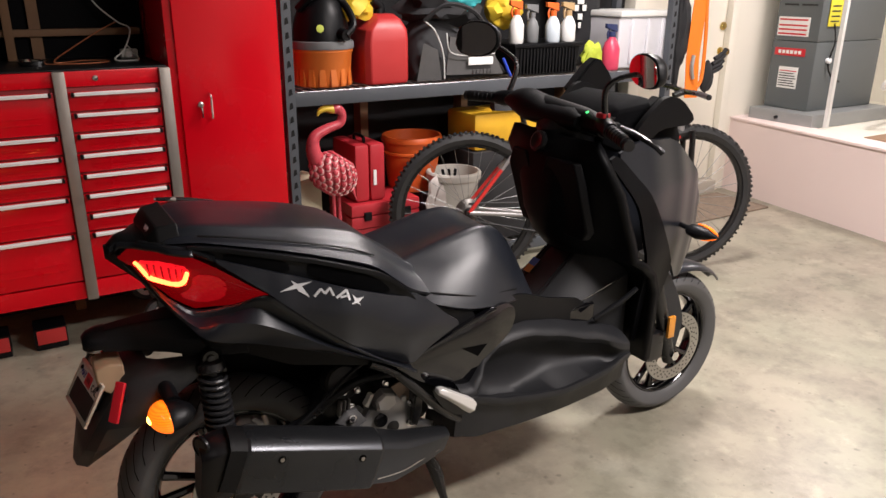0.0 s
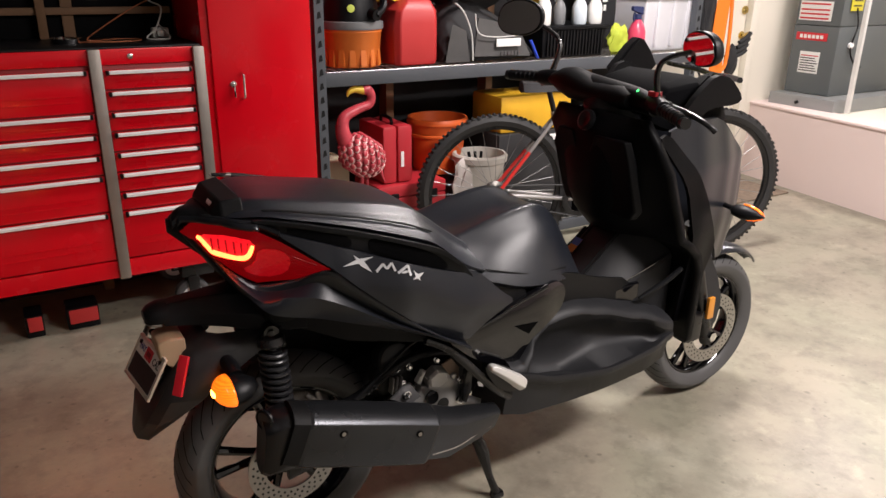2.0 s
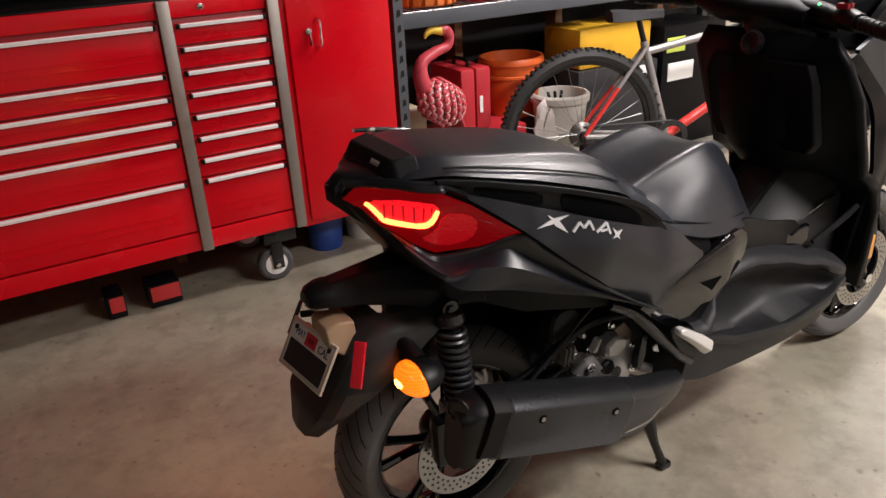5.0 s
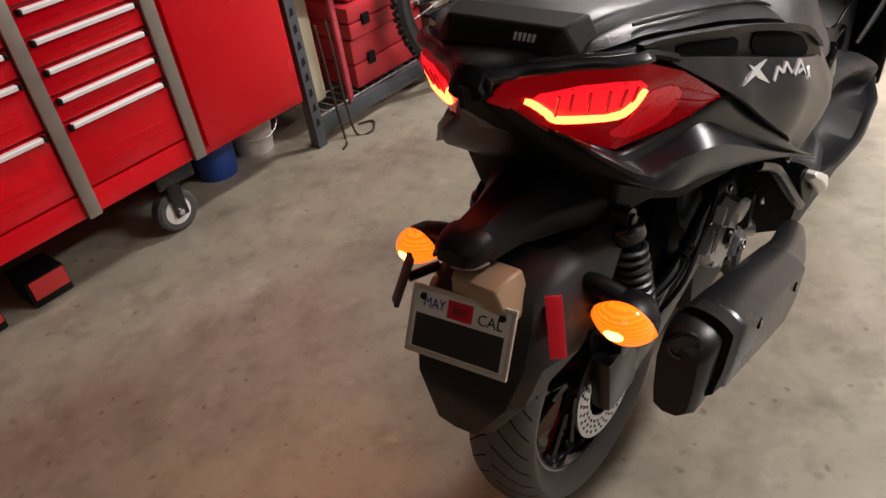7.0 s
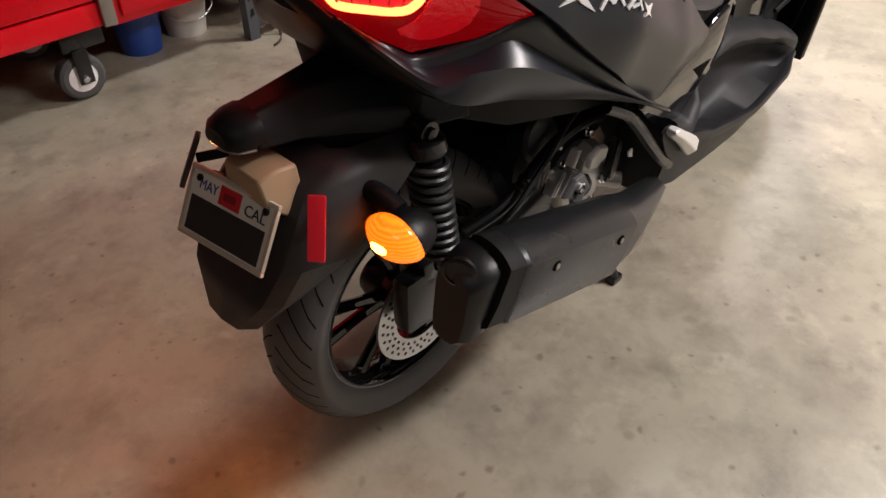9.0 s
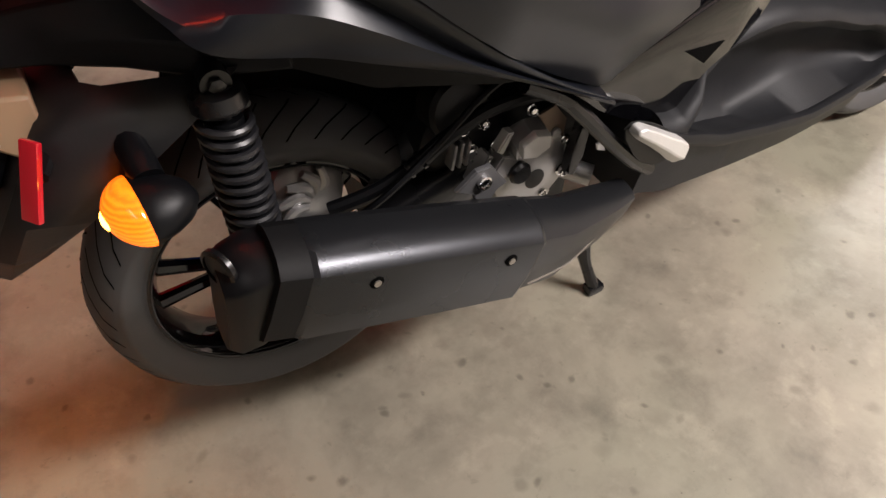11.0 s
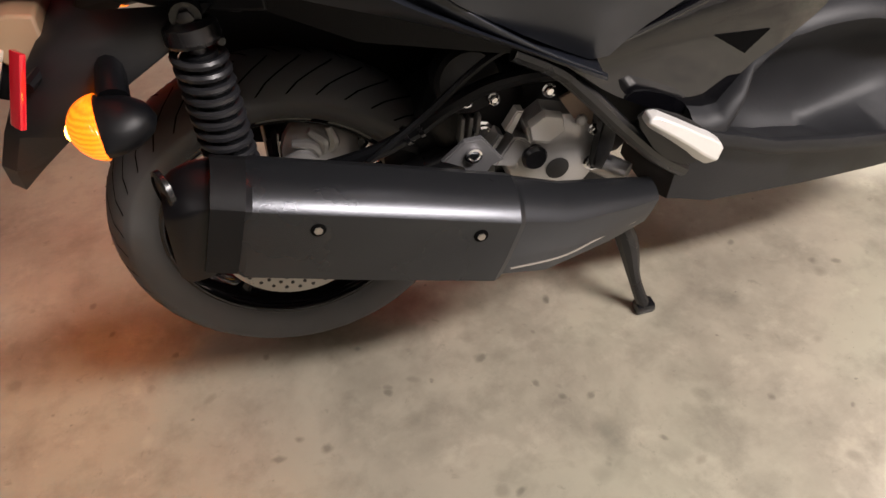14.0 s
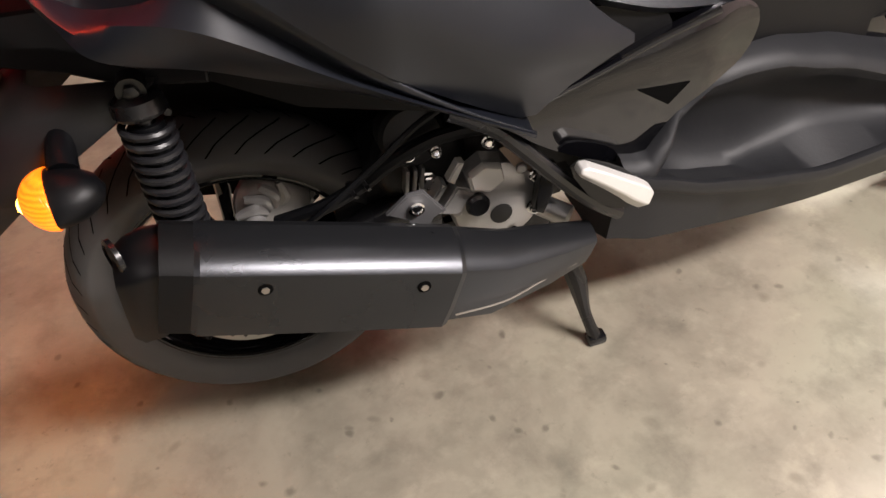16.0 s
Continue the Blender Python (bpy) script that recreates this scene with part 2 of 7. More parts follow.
def frame_of(d):
    d = Vector(d).normalized()
    a = Vector((0, 0, 1)) if abs(d.z) < 0.9 else Vector((1, 0, 0))
    u = d.cross(a).normalized()
    return d, u, u.cross(d).normalized()


def spline(pts, n):
    """n points on a smooth line through a few control points."""
    pts = [Vector(p) for p in pts]
    out = []
    k = len(pts) - 1
    for i in range(n):
        s = i / (n - 1) * k
        j = min(int(s), k - 1)
        f = s - j
        p0, p1, p2, p3 = pts[max(j - 1, 0)], pts[j], pts[j + 1], pts[min(j + 2, k)]
        out.append(0.5 * (2 * p1 + (p2 - p0) * f + (2 * p0 - 5 * p1 + 4 * p2 - p3) * f * f + (3 * p1 - p0 - 3 * p2 + p3) * f ** 3))
    return out


def tube(pts, r, n=None, sides=10, bm=None, closed=False):
    """A round bar along a smooth line; r is one radius or one for each control point."""
    bm = bm or bmesh.new()
    radii = r if isinstance(r, (list, tuple)) else [r] * len(pts)
    line = spline(pts, n) if n else [Vector(p) for p in pts]
    rads = [v.x for v in spline([(q, 0, 0) for q in radii], n)] if n else radii
    rings = []
    prev = None
    for i, p in enumerate(line):
        if closed:
            d = line[(i + 1) % len(line)] - line[i - 1]
        else:
            d = line[min(i + 1, len(line) - 1)] - line[max(i - 1, 0)]
        d, u, w = frame_of(d)
        if prev is not None:
            u = (prev - d * prev.dot(d)).normalized()
            w = u.cross(d)
        prev = u
        rings.append([bm.verts.new(p + rads[i] * (u * math.cos(a) + w * math.sin(a))) for a in [2 * math.pi * k / sides for k in range(sides)]])
    pairs = list(zip(rings, rings[1:])) + ([(rings[-1], rings[0])] if closed else [])
    for a, b in pairs:
        for k in range(sides):
            bm.faces.new((a[k], a[(k + 1) % sides], b[(k + 1) % sides], b[k]))
    if not closed:
        bm.faces.new(rings[0])
        bm.faces.new(rings[-1])
    return bm


def rod(p, q, r, sides=12, bm=None, r2=None):
    return tube([p, q], [r, r if r2 is None else r2], sides=sides, bm=bm)


def lathe(profile, centre, axis, sides=40, bm=None, closed=False):
    """Turns a profile of (radius, distance along the axis) about an axis."""
    bm = bm or bmesh.new()
    d, u, w = frame_of(axis)
    c = Vector(centre)
    rings = []
    for r, h in profile:
        rings.append([bm.verts.new(c + d * h + max(r, 1e-4) * (u * math.cos(a) + w * math.sin(a))) for a in [2 * math.pi * k / sides for k in range(sides)]])
    pairs = list(zip(rings, rings[1:])) + ([(rings[-1], rings[0])] if closed else [])
    for a, b in pairs:
        for k in range(sides):
            bm.faces.new((a[k], a[(k + 1) % sides], b[(k + 1) % sides], b[k]))
    if not closed:
        bm.faces.new(rings[0])
        bm.faces.new(rings[-1])
    return bm


def loft(rings, bm=None, cap=True, wrap=True):
    bm = bm or bmesh.new()
    vs = [[bm.verts.new(p) for p in ring] for ring in rings]
    n = len(vs[0])
    for a, b in zip(vs, vs[1:]):
        for k in range(n if wrap else n - 1):
            bm.faces.new((a[k], a[(k + 1) % n], b[(k + 1) % n], b[k]))
    if cap and wrap:
        bm.faces.new(vs[0])
        bm.faces.new(vs[-1])
    return bm


def lerp(x, table):
    """A value from a table of (x, value), straight between its rows."""
    if x <= table[0][0]:
        return table[0][1]
    for (a, u), (b, v) in zip(table, table[1:]):
        if x <= b:
            f = (x - a) / (b - a)
            f = f * f * (3 - 2 * f) * 0.5 + f * 0.5
            return u + (v - u) * f
    return table[-1][1]


def soften(outline, cut=0.22, top=0.02):
    """Cuts the corners of an outline, so that its edges run in curves."""
    out = []
    n = len(outline)
    for k in range(n):
        p, c, q = outline[k - 1], outline[k], outline[(k + 1) % n]
        for e in (p, q):
            d = math.dist(e, c)
            f = min(cut, top / max(d, 1e-6))
            out.append((c[0] + (e[0] - c[0]) * f, c[1] + (e[1] - c[1]) * f))
    return out


def skin(outline, width, off=0.0, side=-1, step=0.03, thick=0.006, round_off=True):
    """A body panel: an outline in (x, z) laid on the flank whose half width is width(x, z), with a thickness."""
    bm = bmesh.new()
    if round_off:
        outline = soften(outline)
    bm.faces.new([bm.verts.new((x, 0, z)) for x, z in outline])
    xs, zs = [p[0] for p in outline], [p[1] for p in outline]
    for lo, hi, axis in ((min(xs), max(xs), 0), (min(zs), max(zs), 2)):
        k = int((hi - lo) / step)
        for i in range(1, k + 1):
            co, no = [0, 0, 0], [0, 0, 0]
            co[axis], no[axis] = lo + (hi - lo) * i / (k + 1), 1
            bmesh.ops.bisect_plane(bm, geom=bm.verts[:] + bm.edges[:] + bm.faces[:], plane_co=co, plane_no=no, dist=1e-5)
    bmesh.ops.remove_doubles(bm, verts=bm.verts, dist=0.0012)
    bmesh.ops.triangulate(bm, faces=[f for f in bm.faces if len(f.verts) > 4])
    for v in bm.verts:
        v.co.y = side * (width(v.co.x, v.co.z) + off)
    made = bmesh.ops.extrude_face_region(bm, geom=bm.faces[:], use_keep_orig=True)["geom"]
    for v in made:
        if isinstance(v, bmesh.types.BMVert):
            v.co.y -= side * thick
    return bm


def slab(outline, plane, at, depth, bevel=0.0, bm=None):
    """An outline in the plane 'xz', 'xy' or 'yz', given a depth along the third axis from at."""
    bm = bm or bmesh.new()

    def put(a, b, c):
        return {"xz": (a, c, b), "xy": (a, b, c), "yz": (c, a, b)}[plane]

    rings = [[bm.verts.new(put(a, b, c)) for a, b in outline] for c in (at, at + depth)]
    n = len(outline)
    fs = [bm.faces.new((rings[0][k], rings[0][(k + 1) % n], rings[1][(k + 1) % n], rings[1][k])) for k in range(n)]
    fs += [bm.faces.new(rings[0]), bm.faces.new(rings[1][::-1])]
    if bevel:
        es = list({e for f in fs[-2:] for e in f.edges})
        bmesh.ops.bevel(bm, geom=es, offset=bevel, segments=2, affect="EDGES")
    return bm


def writing(name, body, size, m, material, parent, label="", squeeze=1.0, thick=0.0004):
    """Flat letters standing at the pose m, made into a mesh."""
    cu = bpy.data.curves.new(name, "FONT")
    cu.body, cu.size, cu.extrude, cu.align_x, cu.align_y, cu.resolution_u = body, size, thick, "CENTER", "CENTER", 2
    tmp = new(name + "_curve", cu)
    me = bpy.data.meshes.new_from_object(tmp.evaluated_get(bpy.context.evaluated_depsgraph_get()))
    bpy.data.objects.remove(tmp)
    me.transform(m @ Matrix.Diagonal((squeeze, 1, 1, 1)))
    me.materials.clear()
    me.materials.append(material)
    ob = new(name, me)
    ob.parent = parent
    if parent in ORIGIN:
        ob.matrix_parent_inverse = ORIGIN[parent].inverted()
    return tagged(ob, label)


# ---- the garage ----
FRONT = 1.57   # front plane of the tool chest
BACK = 2.16    # back wall
floor = single("floor", box(-5, 7, -5, 3.2, -0.1, 0), CONCRETE, "worn stained grey concrete garage floor", "floor", "structure")
single("ceiling", box(-5, 7, -5, 3.2, 2.75, 2.85), CEIL, "plain white garage ceiling", "ceiling", "structure")
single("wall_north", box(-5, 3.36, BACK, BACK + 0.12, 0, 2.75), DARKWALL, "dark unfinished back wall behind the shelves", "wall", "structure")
# Unseen wall, made pale so it throws fill light on the scooter's near side.
BOUNCE = mat("pale_bounce_wall", (0.74, 0.73, 0.70), 0.6)
single("wall_south", box(-5, 7, -5.1, -5, 0, 2.75), BOUNCE, "unseen pale wall added to bounce light", "wall", "structure")
# Unseen closing wall, kept dark so the left floor gets little bounce.
single("wall_west", box(-5.1, -5, -5, 3.2, 0, 2.75), mat("dark_unseen_wall", (0.14, 0.135, 0.13), 0.6), "unseen grey wall kept dark to limit bounce", "wall", "structure")


def slant(y):
    """The low closet wall's face, slightly out of square."""
    return 4.33 + 0.135 * (y - 0.6)


single("wall_east_low", slab([(slant(-5), -5), (slant(2.12), 2.12), (slant(2.12) + 0.14, 2.12), (slant(-5) + 0.14, -5)], "xy", 0, 0.555), PINK, "low pale pink painted closet wall", "wall", "structure")
single("ledge_trim", slab([(slant(-5) - 0.015, -5), (slant(2.12) - 0.015, 2.12), (slant(2.12) + 0.2, 2.12), (slant(-5) + 0.2, -5)], "xy", 0.555, 0.02, 0.004), PINK, "painted ledge on the low closet wall", "ledge", "structure")
single("closet_floor", slab([(slant(-5) + 0.2, -5), (slant(2.12) + 0.2, 2.12), (7, 2.12), (7, -5)], "xy", 0.5, 0.06), CREAM, "pale raised floor of the furnace closet", "floor", "structure")
single("wall_closet_back", box(6.4, 6.5, -5, 2.2, 0.56, 2.75), CREAM, "cream painted closet wall", "wall", "structure")
single("wall_north_east", slab([(4.42, 2.12), (6.5, 2.12), (6.5, 2.3), (4.42, 2.3)], "xy", 0, 2.75), CREAM, "cream painted wall beside the door", "wall", "structure")
single("door_header", box(3.36, 4.42, 2.12, 2.28, 2.12, 2.75), CREAM, "cream painted wall above the door", "wall", "structure")
single("wall_outer_east", box(6.9, 7, -5, 3.2, 0, 2.75), CREAM, "plain painted garage wall", "wall", "structure")

# door
d = thing("door_1", (3.9, 2.16, 0.1), "closed cream painted door with brass knob and deadbolt", "door", kind="structure")
part("door_leaf", box(3.50, 4.375, 2.15, 2.19, 0.1, 2.1, 0.003), CREAM, d)
part("knob", lathe([(0.03, 0), (0.03, 0.006), (0.011, 0.012), (0.011, 0.035), (0.024, 0.042), (0.029, 0.055), (0.024, 0.07), (0.008, 0.075)], (4.345, 2.15, 1.07), (0, -1, 0), 20), mat("brass", (0.62, 0.46, 0.16), 0.2, metal=1.0), d, "polished brass knob")
part("deadbolt", lathe([(0.03, 0), (0.03, 0.01), (0.022, 0.018), (0.005, 0.02)], (4.345, 2.15, 1.25), (0, -1, 0), 20), bpy.data.materials["brass"], d, "polished brass deadbolt")
tr = thing("door_frame", (3.9, 2.12, 0), "cream painted door frame with threshold", "door frame", kind="structure")
part("jamb", box(4.378, 4.45, 2.10, 2.27, 0, 2.14, 0.004), CREAM, tr)
part("jamb", box(3.40, 3.497, 2.10, 2.27, 0, 2.14, 0.004), CREAM, tr)
part("head", box(3.40, 4.45, 2.10, 2.27, 2.10, 2.16, 0.004), CREAM, tr)
part("threshold", box(3.497, 4.378, 2.06, 2.27, 0, 0.095, 0.005), mat("worn_threshold", (0.42, 0.38, 0.32), 0.6, bump=0.2), tr)
mat_brown = mat("woven_door_mat", (0.20, 0.15, 0.11), 0.9, vary=0.5, scale=40, bump=0.5, bump_scale=150)
single("door_mat", box(3.5, 4.36, 1.55, 2.02, 0, 0.012, 0.004), mat_brown, "brown woven door mat on the concrete", "mat")
for i, x in enumerate((-1.9, -0.2, 1.36, 2.02, 2.8)):
    single("wall_stud", box(x, x + 0.045, BACK - 0.09, BACK, 0, 2.75), STUD, "raw brown timber wall stud", "stud", "structure")


# ---- tool chest ----
def tool_chest():
    ch = thing("tool_chest", (-0.3, 1.8, 0), "large red rolling tool chest with aluminium drawer pulls", "tool chest", kind="")
    x0, x1 = -1.62, 0.265
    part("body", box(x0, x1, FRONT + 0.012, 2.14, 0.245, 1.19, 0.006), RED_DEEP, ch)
    part("worktop", box(x0 + 0.005, x1 - 0.005, FRONT + 0.01, 2.14, 1.192, 1.202, 0.003), BLACK, ch, "black rubber worktop mat")
    part("top_rail", box(x0, x1, FRONT - 0.004, FRONT + 0.012, 1.135, 1.195, 0.004), RED, ch)
    part("bottom_rail", box(x0, x1, FRONT - 0.004, FRONT + 0.012, 0.245, 0.322, 0.004), RED, ch)
    for x in (x0 - 0.012, -0.175, 0.222):
        part("trim_strip", box(x, x + 0.045, FRONT - 0.022, FRONT + 0.012, 0.243, 1.196, 0.005), TRIM, ch, "dull steel corner strip")
    right = [1.105, 1.022, 0.938, 0.857, 0.773, 0.689, 0.604, 0.524]
    left = [1.107, 0.937, 0.853, 0.768, 0.684, 0.526]

    def drawer(a, b, top, low):
        dr = part("drawer_front", box(a, b, FRONT - 0.006, FRONT + 0.012, low + 0.005, top - 0.004, 0.004), RED, ch)
        part("pull", turned(slab([(0, 0), (0.002, -0.010), (0.010, -0.011), (0.014, -0.004), (0.026, -0.001), (0.026, 0.002), (0.004, 0.004)], "yz", a + 0.022, b - a - 0.044), Matrix.Translation((0, FRONT - 0.030, top - 0.008))), ALU, dr, "aluminium full-width drawer pull")
        for e in (a + 0.010, b - 0.020):
            part("pull_end", box(e, e + 0.010, FRONT - 0.032, FRONT - 0.004, top - 0.022, top - 0.004, 0.003), BLACK, dr, "black plastic pull end")
        for h in (0.28, 0.42):
            part("pressed_rib", box(a + 0.05, b - 0.05, FRONT - 0.0085, FRONT - 0.003, low + (top - low) * h - 0.002, low + (top - low) * h + 0.002), RED, dr)

    for tops, a, b in ((right, -0.128, 0.22), (left, -1.20, -0.178), (right, -1.585, -1.205)):
        for k, top in enumerate(tops):
            drawer(a, b, top + 0.014, (tops[k + 1] + 0.014) if k + 1 < len(tops) else 0.325)
    lock = part("lock", lathe([(0.011, 0), (0.011, 0.004), (0.006, 0.006), (0.001, 0.006)], (-0.02, FRONT - 0.004, 1.166), (0, -1, 0), 16), CHROME, ch, "round key lock")
    for cx in (0.13, -1.45):
        for cy in (1.64, 2.05):
            fork = box(cx - 0.045, cx + 0.10, cy - 0.035, cy + 0.035, 0.175, 0.245, 0.006)
            box(cx - 0.02, cx + 0.03, cy - 0.040, cy - 0.032, 0.06, 0.18, 0.003, fork)
            box(cx - 0.02, cx + 0.03, cy + 0.032, cy + 0.040, 0.06, 0.18, 0.003, fork)
            cf = part("caster_fork", fork, IRON, ch, "black steel caster bracket")
            part("wheel", lathe([(0.05, -0.026), (0.066, -0.026), (0.077, -0.018), (0.078, 0.018), (0.066, 0.026), (0.05, 0.026)], (cx, cy, 0.078), (0, 1, 0), 32, closed=True), RUBBER, cf)
            part("wheel_disc", lathe([(0.052, -0.022), (0.03, -0.027), (0.012, -0.029), (0.012, 0.029), (0.03, 0.027), (0.052, 0.022)], (cx, cy, 0.078), (0, 1, 0), 32), ALU, cf, "grey metal wheel disc")
            part("axle_bolt", lathe([(0.012, 0), (0.012, 0.006), (0.004, 0.009)], (cx, cy - 0.040, 0.078), (0, -1, 0), 6), CHROME, cf)
    return ch


tool_chest()


def hutch():
    h = thing("tool_hutch", (-0.5, 2.0, 1.2), "dark open hutch standing on the tool chest", "hutch")
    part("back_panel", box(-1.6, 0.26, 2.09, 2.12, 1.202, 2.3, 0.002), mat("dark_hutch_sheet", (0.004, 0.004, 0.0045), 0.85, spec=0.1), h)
    part("shelf_strip", box(-1.6, 0.25, 2.05, 2.09, 1.30, 1.33, 0.003), STUD, h, "brown wooden strip")
    part("upright", box(-0.30, -0.265, 2.03, 2.075, 1.202, 2.2, 0.002), STUD, h, "brown wooden upright")


hutch()
gold = mat("copper_wire", (0.42, 0.14, 0.06), 0.4, metal=0.4)
single("orange_cable", tube([(-0.20, 1.80, 1.207), (-0.12, 1.74, 1.208), (0.02, 1.74, 1.208), (0.07, 1.82, 1.208), (-0.02, 1.86, 1.209), (-0.14, 1.82, 1.21), (-0.05, 1.93, 1.26), (0.08, 1.98, 1.33), (0.14, 1.97, 1.36)], 0.0028, 60, 6), gold, "thin orange cable lying on the worktop", "cable")
single("white_cable", tube([(0.05, 2.04, 1.75), (0.03, 2.04, 1.55), (0.07, 2.03, 1.44), (0.15, 2.0, 1.36), (0.19, 1.94, 1.33), (0.15, 1.88, 1.25), (0.10, 1.84, 1.21), (0.16, 1.80, 1.207), (0.20, 1.86, 1.21), (0.17, 1.93, 1.26)], 0.0035, 70, 6), mat("white_cable_sheath", (0.55, 0.55, 0.52), 0.5), "white power cable hanging down to the worktop", "cable")
pw = thing("power_strip", (0.17, 1.95, 1.203), "white plug block with green light on the worktop", "plug")
part("body", box(0.14, 0.21, 1.92, 1.97, 1.203, 1.245, 0.006), mat("white_plastic", (0.6, 0.6, 0.57), 0.4), pw)
part("plug", box(0.155, 0.185, 1.90, 1.92, 1.21, 1.235, 0.004), bpy.data.materials["white_plastic"], pw)
tray = thing("parts_tray", (-0.33, 1.75, 1.203), "round shiny metal parts tray on the worktop", "tray")
part("bowl", lathe([(0.05, 0), (0.058, 0.018), (0.062, 0.02), (0.054, 0.016), (0.046, 0.004)], (-0.22, 1.80, 1.203), (0, 0, 1), 28), CHROME, tray)
part("knob", lathe([(0.012, 0), (0.018, 0.012), (0.012, 0.022)], (-0.24, 1.80, 1.207), (0, 0, 1), 14), CHROME, tray)

lk = thing("locker", (0.52, 1.8, 0.22), "tall red steel side locker with chrome latch", "locker")
part("body", box(0.272, 0.758, FRONT + 0.035, 2.14, 0.215, 2.25, 0.006), RED, lk)
dr = part("door", box(0.305, 0.735, FRONT + 0.018, FRONT + 0.034, 0.245, 2.22, 0.005), RED, lk)
part("handle", tube([(0.425, FRONT + 0.016, 1.075), (0.425, FRONT - 0.012, 1.065), (0.425, FRONT - 0.014, 1.02), (0.425, FRONT - 0.012, 0.975), (0.425, FRONT + 0.016, 0.965)], 0.005, 24, 8), CHROME, dr, "chrome pull handle")
part("lock", lathe([(0.013, 0), (0.013, 0.01), (0.006, 0.014), (0.001, 0.014)], (0.385, FRONT + 0.018, 1.03), (0, -1, 0), 16), CHROME, dr)
part("key", box(0.382, 0.388, FRONT - 0.012, FRONT + 0.006, 0.975, 1.02, 0.001), CHROME, dr)

red_can = mat("red_canister_print", (0.5, 0.03, 0.03), 0.4)
for nm, x, w in (("red_battery_pack", -0.40, 0.13), ("red_battery_pack", -0.56, 0.07)):
    b = thing(nm, (x, 1.72, 0.0), "red and black charger box on the floor under the chest", "charger")
    part("body", box(x, x + w, 1.67, 1.80, 0.0, 0.10, 0.008), BLACK, b)
    part("label", box(x + 0.01, x + w - 0.005, 1.664, 1.6685, 0.03, 0.095, 0.002), red_can, b, "red printed label")
bk = thing("blue_bucket", (0.47, 1.79, 0), "small blue plastic bucket on the floor", "bucket")
part("pail", lathe([(0.075, 0), (0.088, 0.15), (0.092, 0.15), (0.092, 0.165), (0.084, 0.165), (0.072, 0.01)], (0.45, 1.84, 0), (0, 0, 1), 32), mat("blue_plastic", (0.015, 0.06, 0.30), 0.4), bk)
bk = thing("white_tub", (0.60, 1.80, 0), "small white tub with blue lid on the floor", "tub")
part("pail", lathe([(0.075, 0), (0.09, 0.13), (0.094, 0.13), (0.094, 0.145), (0.001, 0.147)], (0.655, 1.86, 0), (0, 0, 1), 32), mat("dirty_white_plastic", (0.55, 0.53, 0.48), 0.5, vary=0.15, scale=12), bk)
part("handle", tube([(0.565, 1.86, 0.13), (0.56, 1.80, 0.10), (0.655, 1.765, 0.07), (0.75, 1.80, 0.10), (0.745, 1.86, 0.13)], 0.0025, 30, 6), WIRE, bk)


# ---- shelving ----
def shelving():
    s = thing("steel_shelving", (2.0, 1.9, 0), "dark grey steel rivet shelving with wire decks", "shelving")
    slot = mat("slot_shadow", (0.004, 0.004, 0.004), 0.9)
    for x in (0.775, 3.22):
        for y in (1.60, 2.09):
            p = part("post", slab([(x, y), (x + 0.045, y), (x + 0.045, y + 0.004), (x + 0.004, y + 0.004), (x + 0.004, y + 0.045), (x, y + 0.045)], "xy", 0, 2.2), STEEL_GREY, s)
            if y < 1.7:
                for k in range(34):
                    z = 0.09 + 0.063 * k
                    part("slot", slab([(x + 0.012, z), (x + 0.032, z + 0.008), (x + 0.028, z + 0.034), (x + 0.016, z + 0.030)], "xz", y - 0.0015, 0.001), slot, p)
    for z in (0.06, 1.00, 1.90):
        part("front_beam", box(0.82, 3.22, 1.605, 1.63, z - 0.018, z + 0.045, 0.004), STEEL_GREY, s)
        part("rear_beam", box(0.82, 3.22, 2.10, 2.125, z - 0.018, z + 0.045, 0.004), STEEL_GREY, s)
        deck = bmesh.new()
        for k in range(49):
            x = 0.84 + k * 0.0485
            rod((x, 1.625, z + 0.048), (x, 2.105, z + 0.048), 0.0022, 5, deck)
        for k in range(4):
            y = 1.64 + k * 0.15
            rod((0.82, y, z + 0.044), (3.22, y, z + 0.044), 0.0025, 5, deck)
        part("wire_deck", deck, WIRE, s, "zinc wire deck")
    return s


shelving()


# ---- scooter ----
sc = thing("scooter", (0.75, 0, 0), "matt black maxi scooter parked on its centre stand", "scooter")
REAR, FWD = (-0.022, -0.032, 0.296), (1.595, 0.0, 0.276)


def tail_width(x, z):
    w = lerp(x, [(-0.25, 0.035), (-0.2, 0.095), (-0.1, 0.182), (0.05, 0.238), (0.1, 0.254), (0.23, 0.294), (0.4, 0.288), (0.56, 0.256)])
    zc = lerp(x, [(-0.25, 0.96), (-0.1, 0.885), (0.05, 0.86), (0.23, 0.81), (0.4, 0.72), (0.56, 0.69)])
    d = z - zc
    r = math.sqrt(d * d + 0.0004)
    return max(0.01, w - lerp(x, [(-0.1, 0.12), (0.12, 0.42)]) * (r + d) / 2 + lerp(x, [(-0.25, 0.30), (-0.08, 0.34), (0.1, -0.10), (0.35, -0.45)]) * (r - d) / 2)


def both(name, outline, width, material, off=0.0, solid=0.006, label="", step=0.018, sharp=40, bevel=0.0):
    for side in (-1, 1):
        part(name, skin(outline, width, off, side, step, solid), material, sc, label, sharp, 0.0, bevel)


FLOORPLASTIC = mat("floorboard_plastic", (0.014, 0.0145, 0.0165), 0.52, spec=0.30, vary=0.18, scale=12, bump=0.12, bump_scale=160)

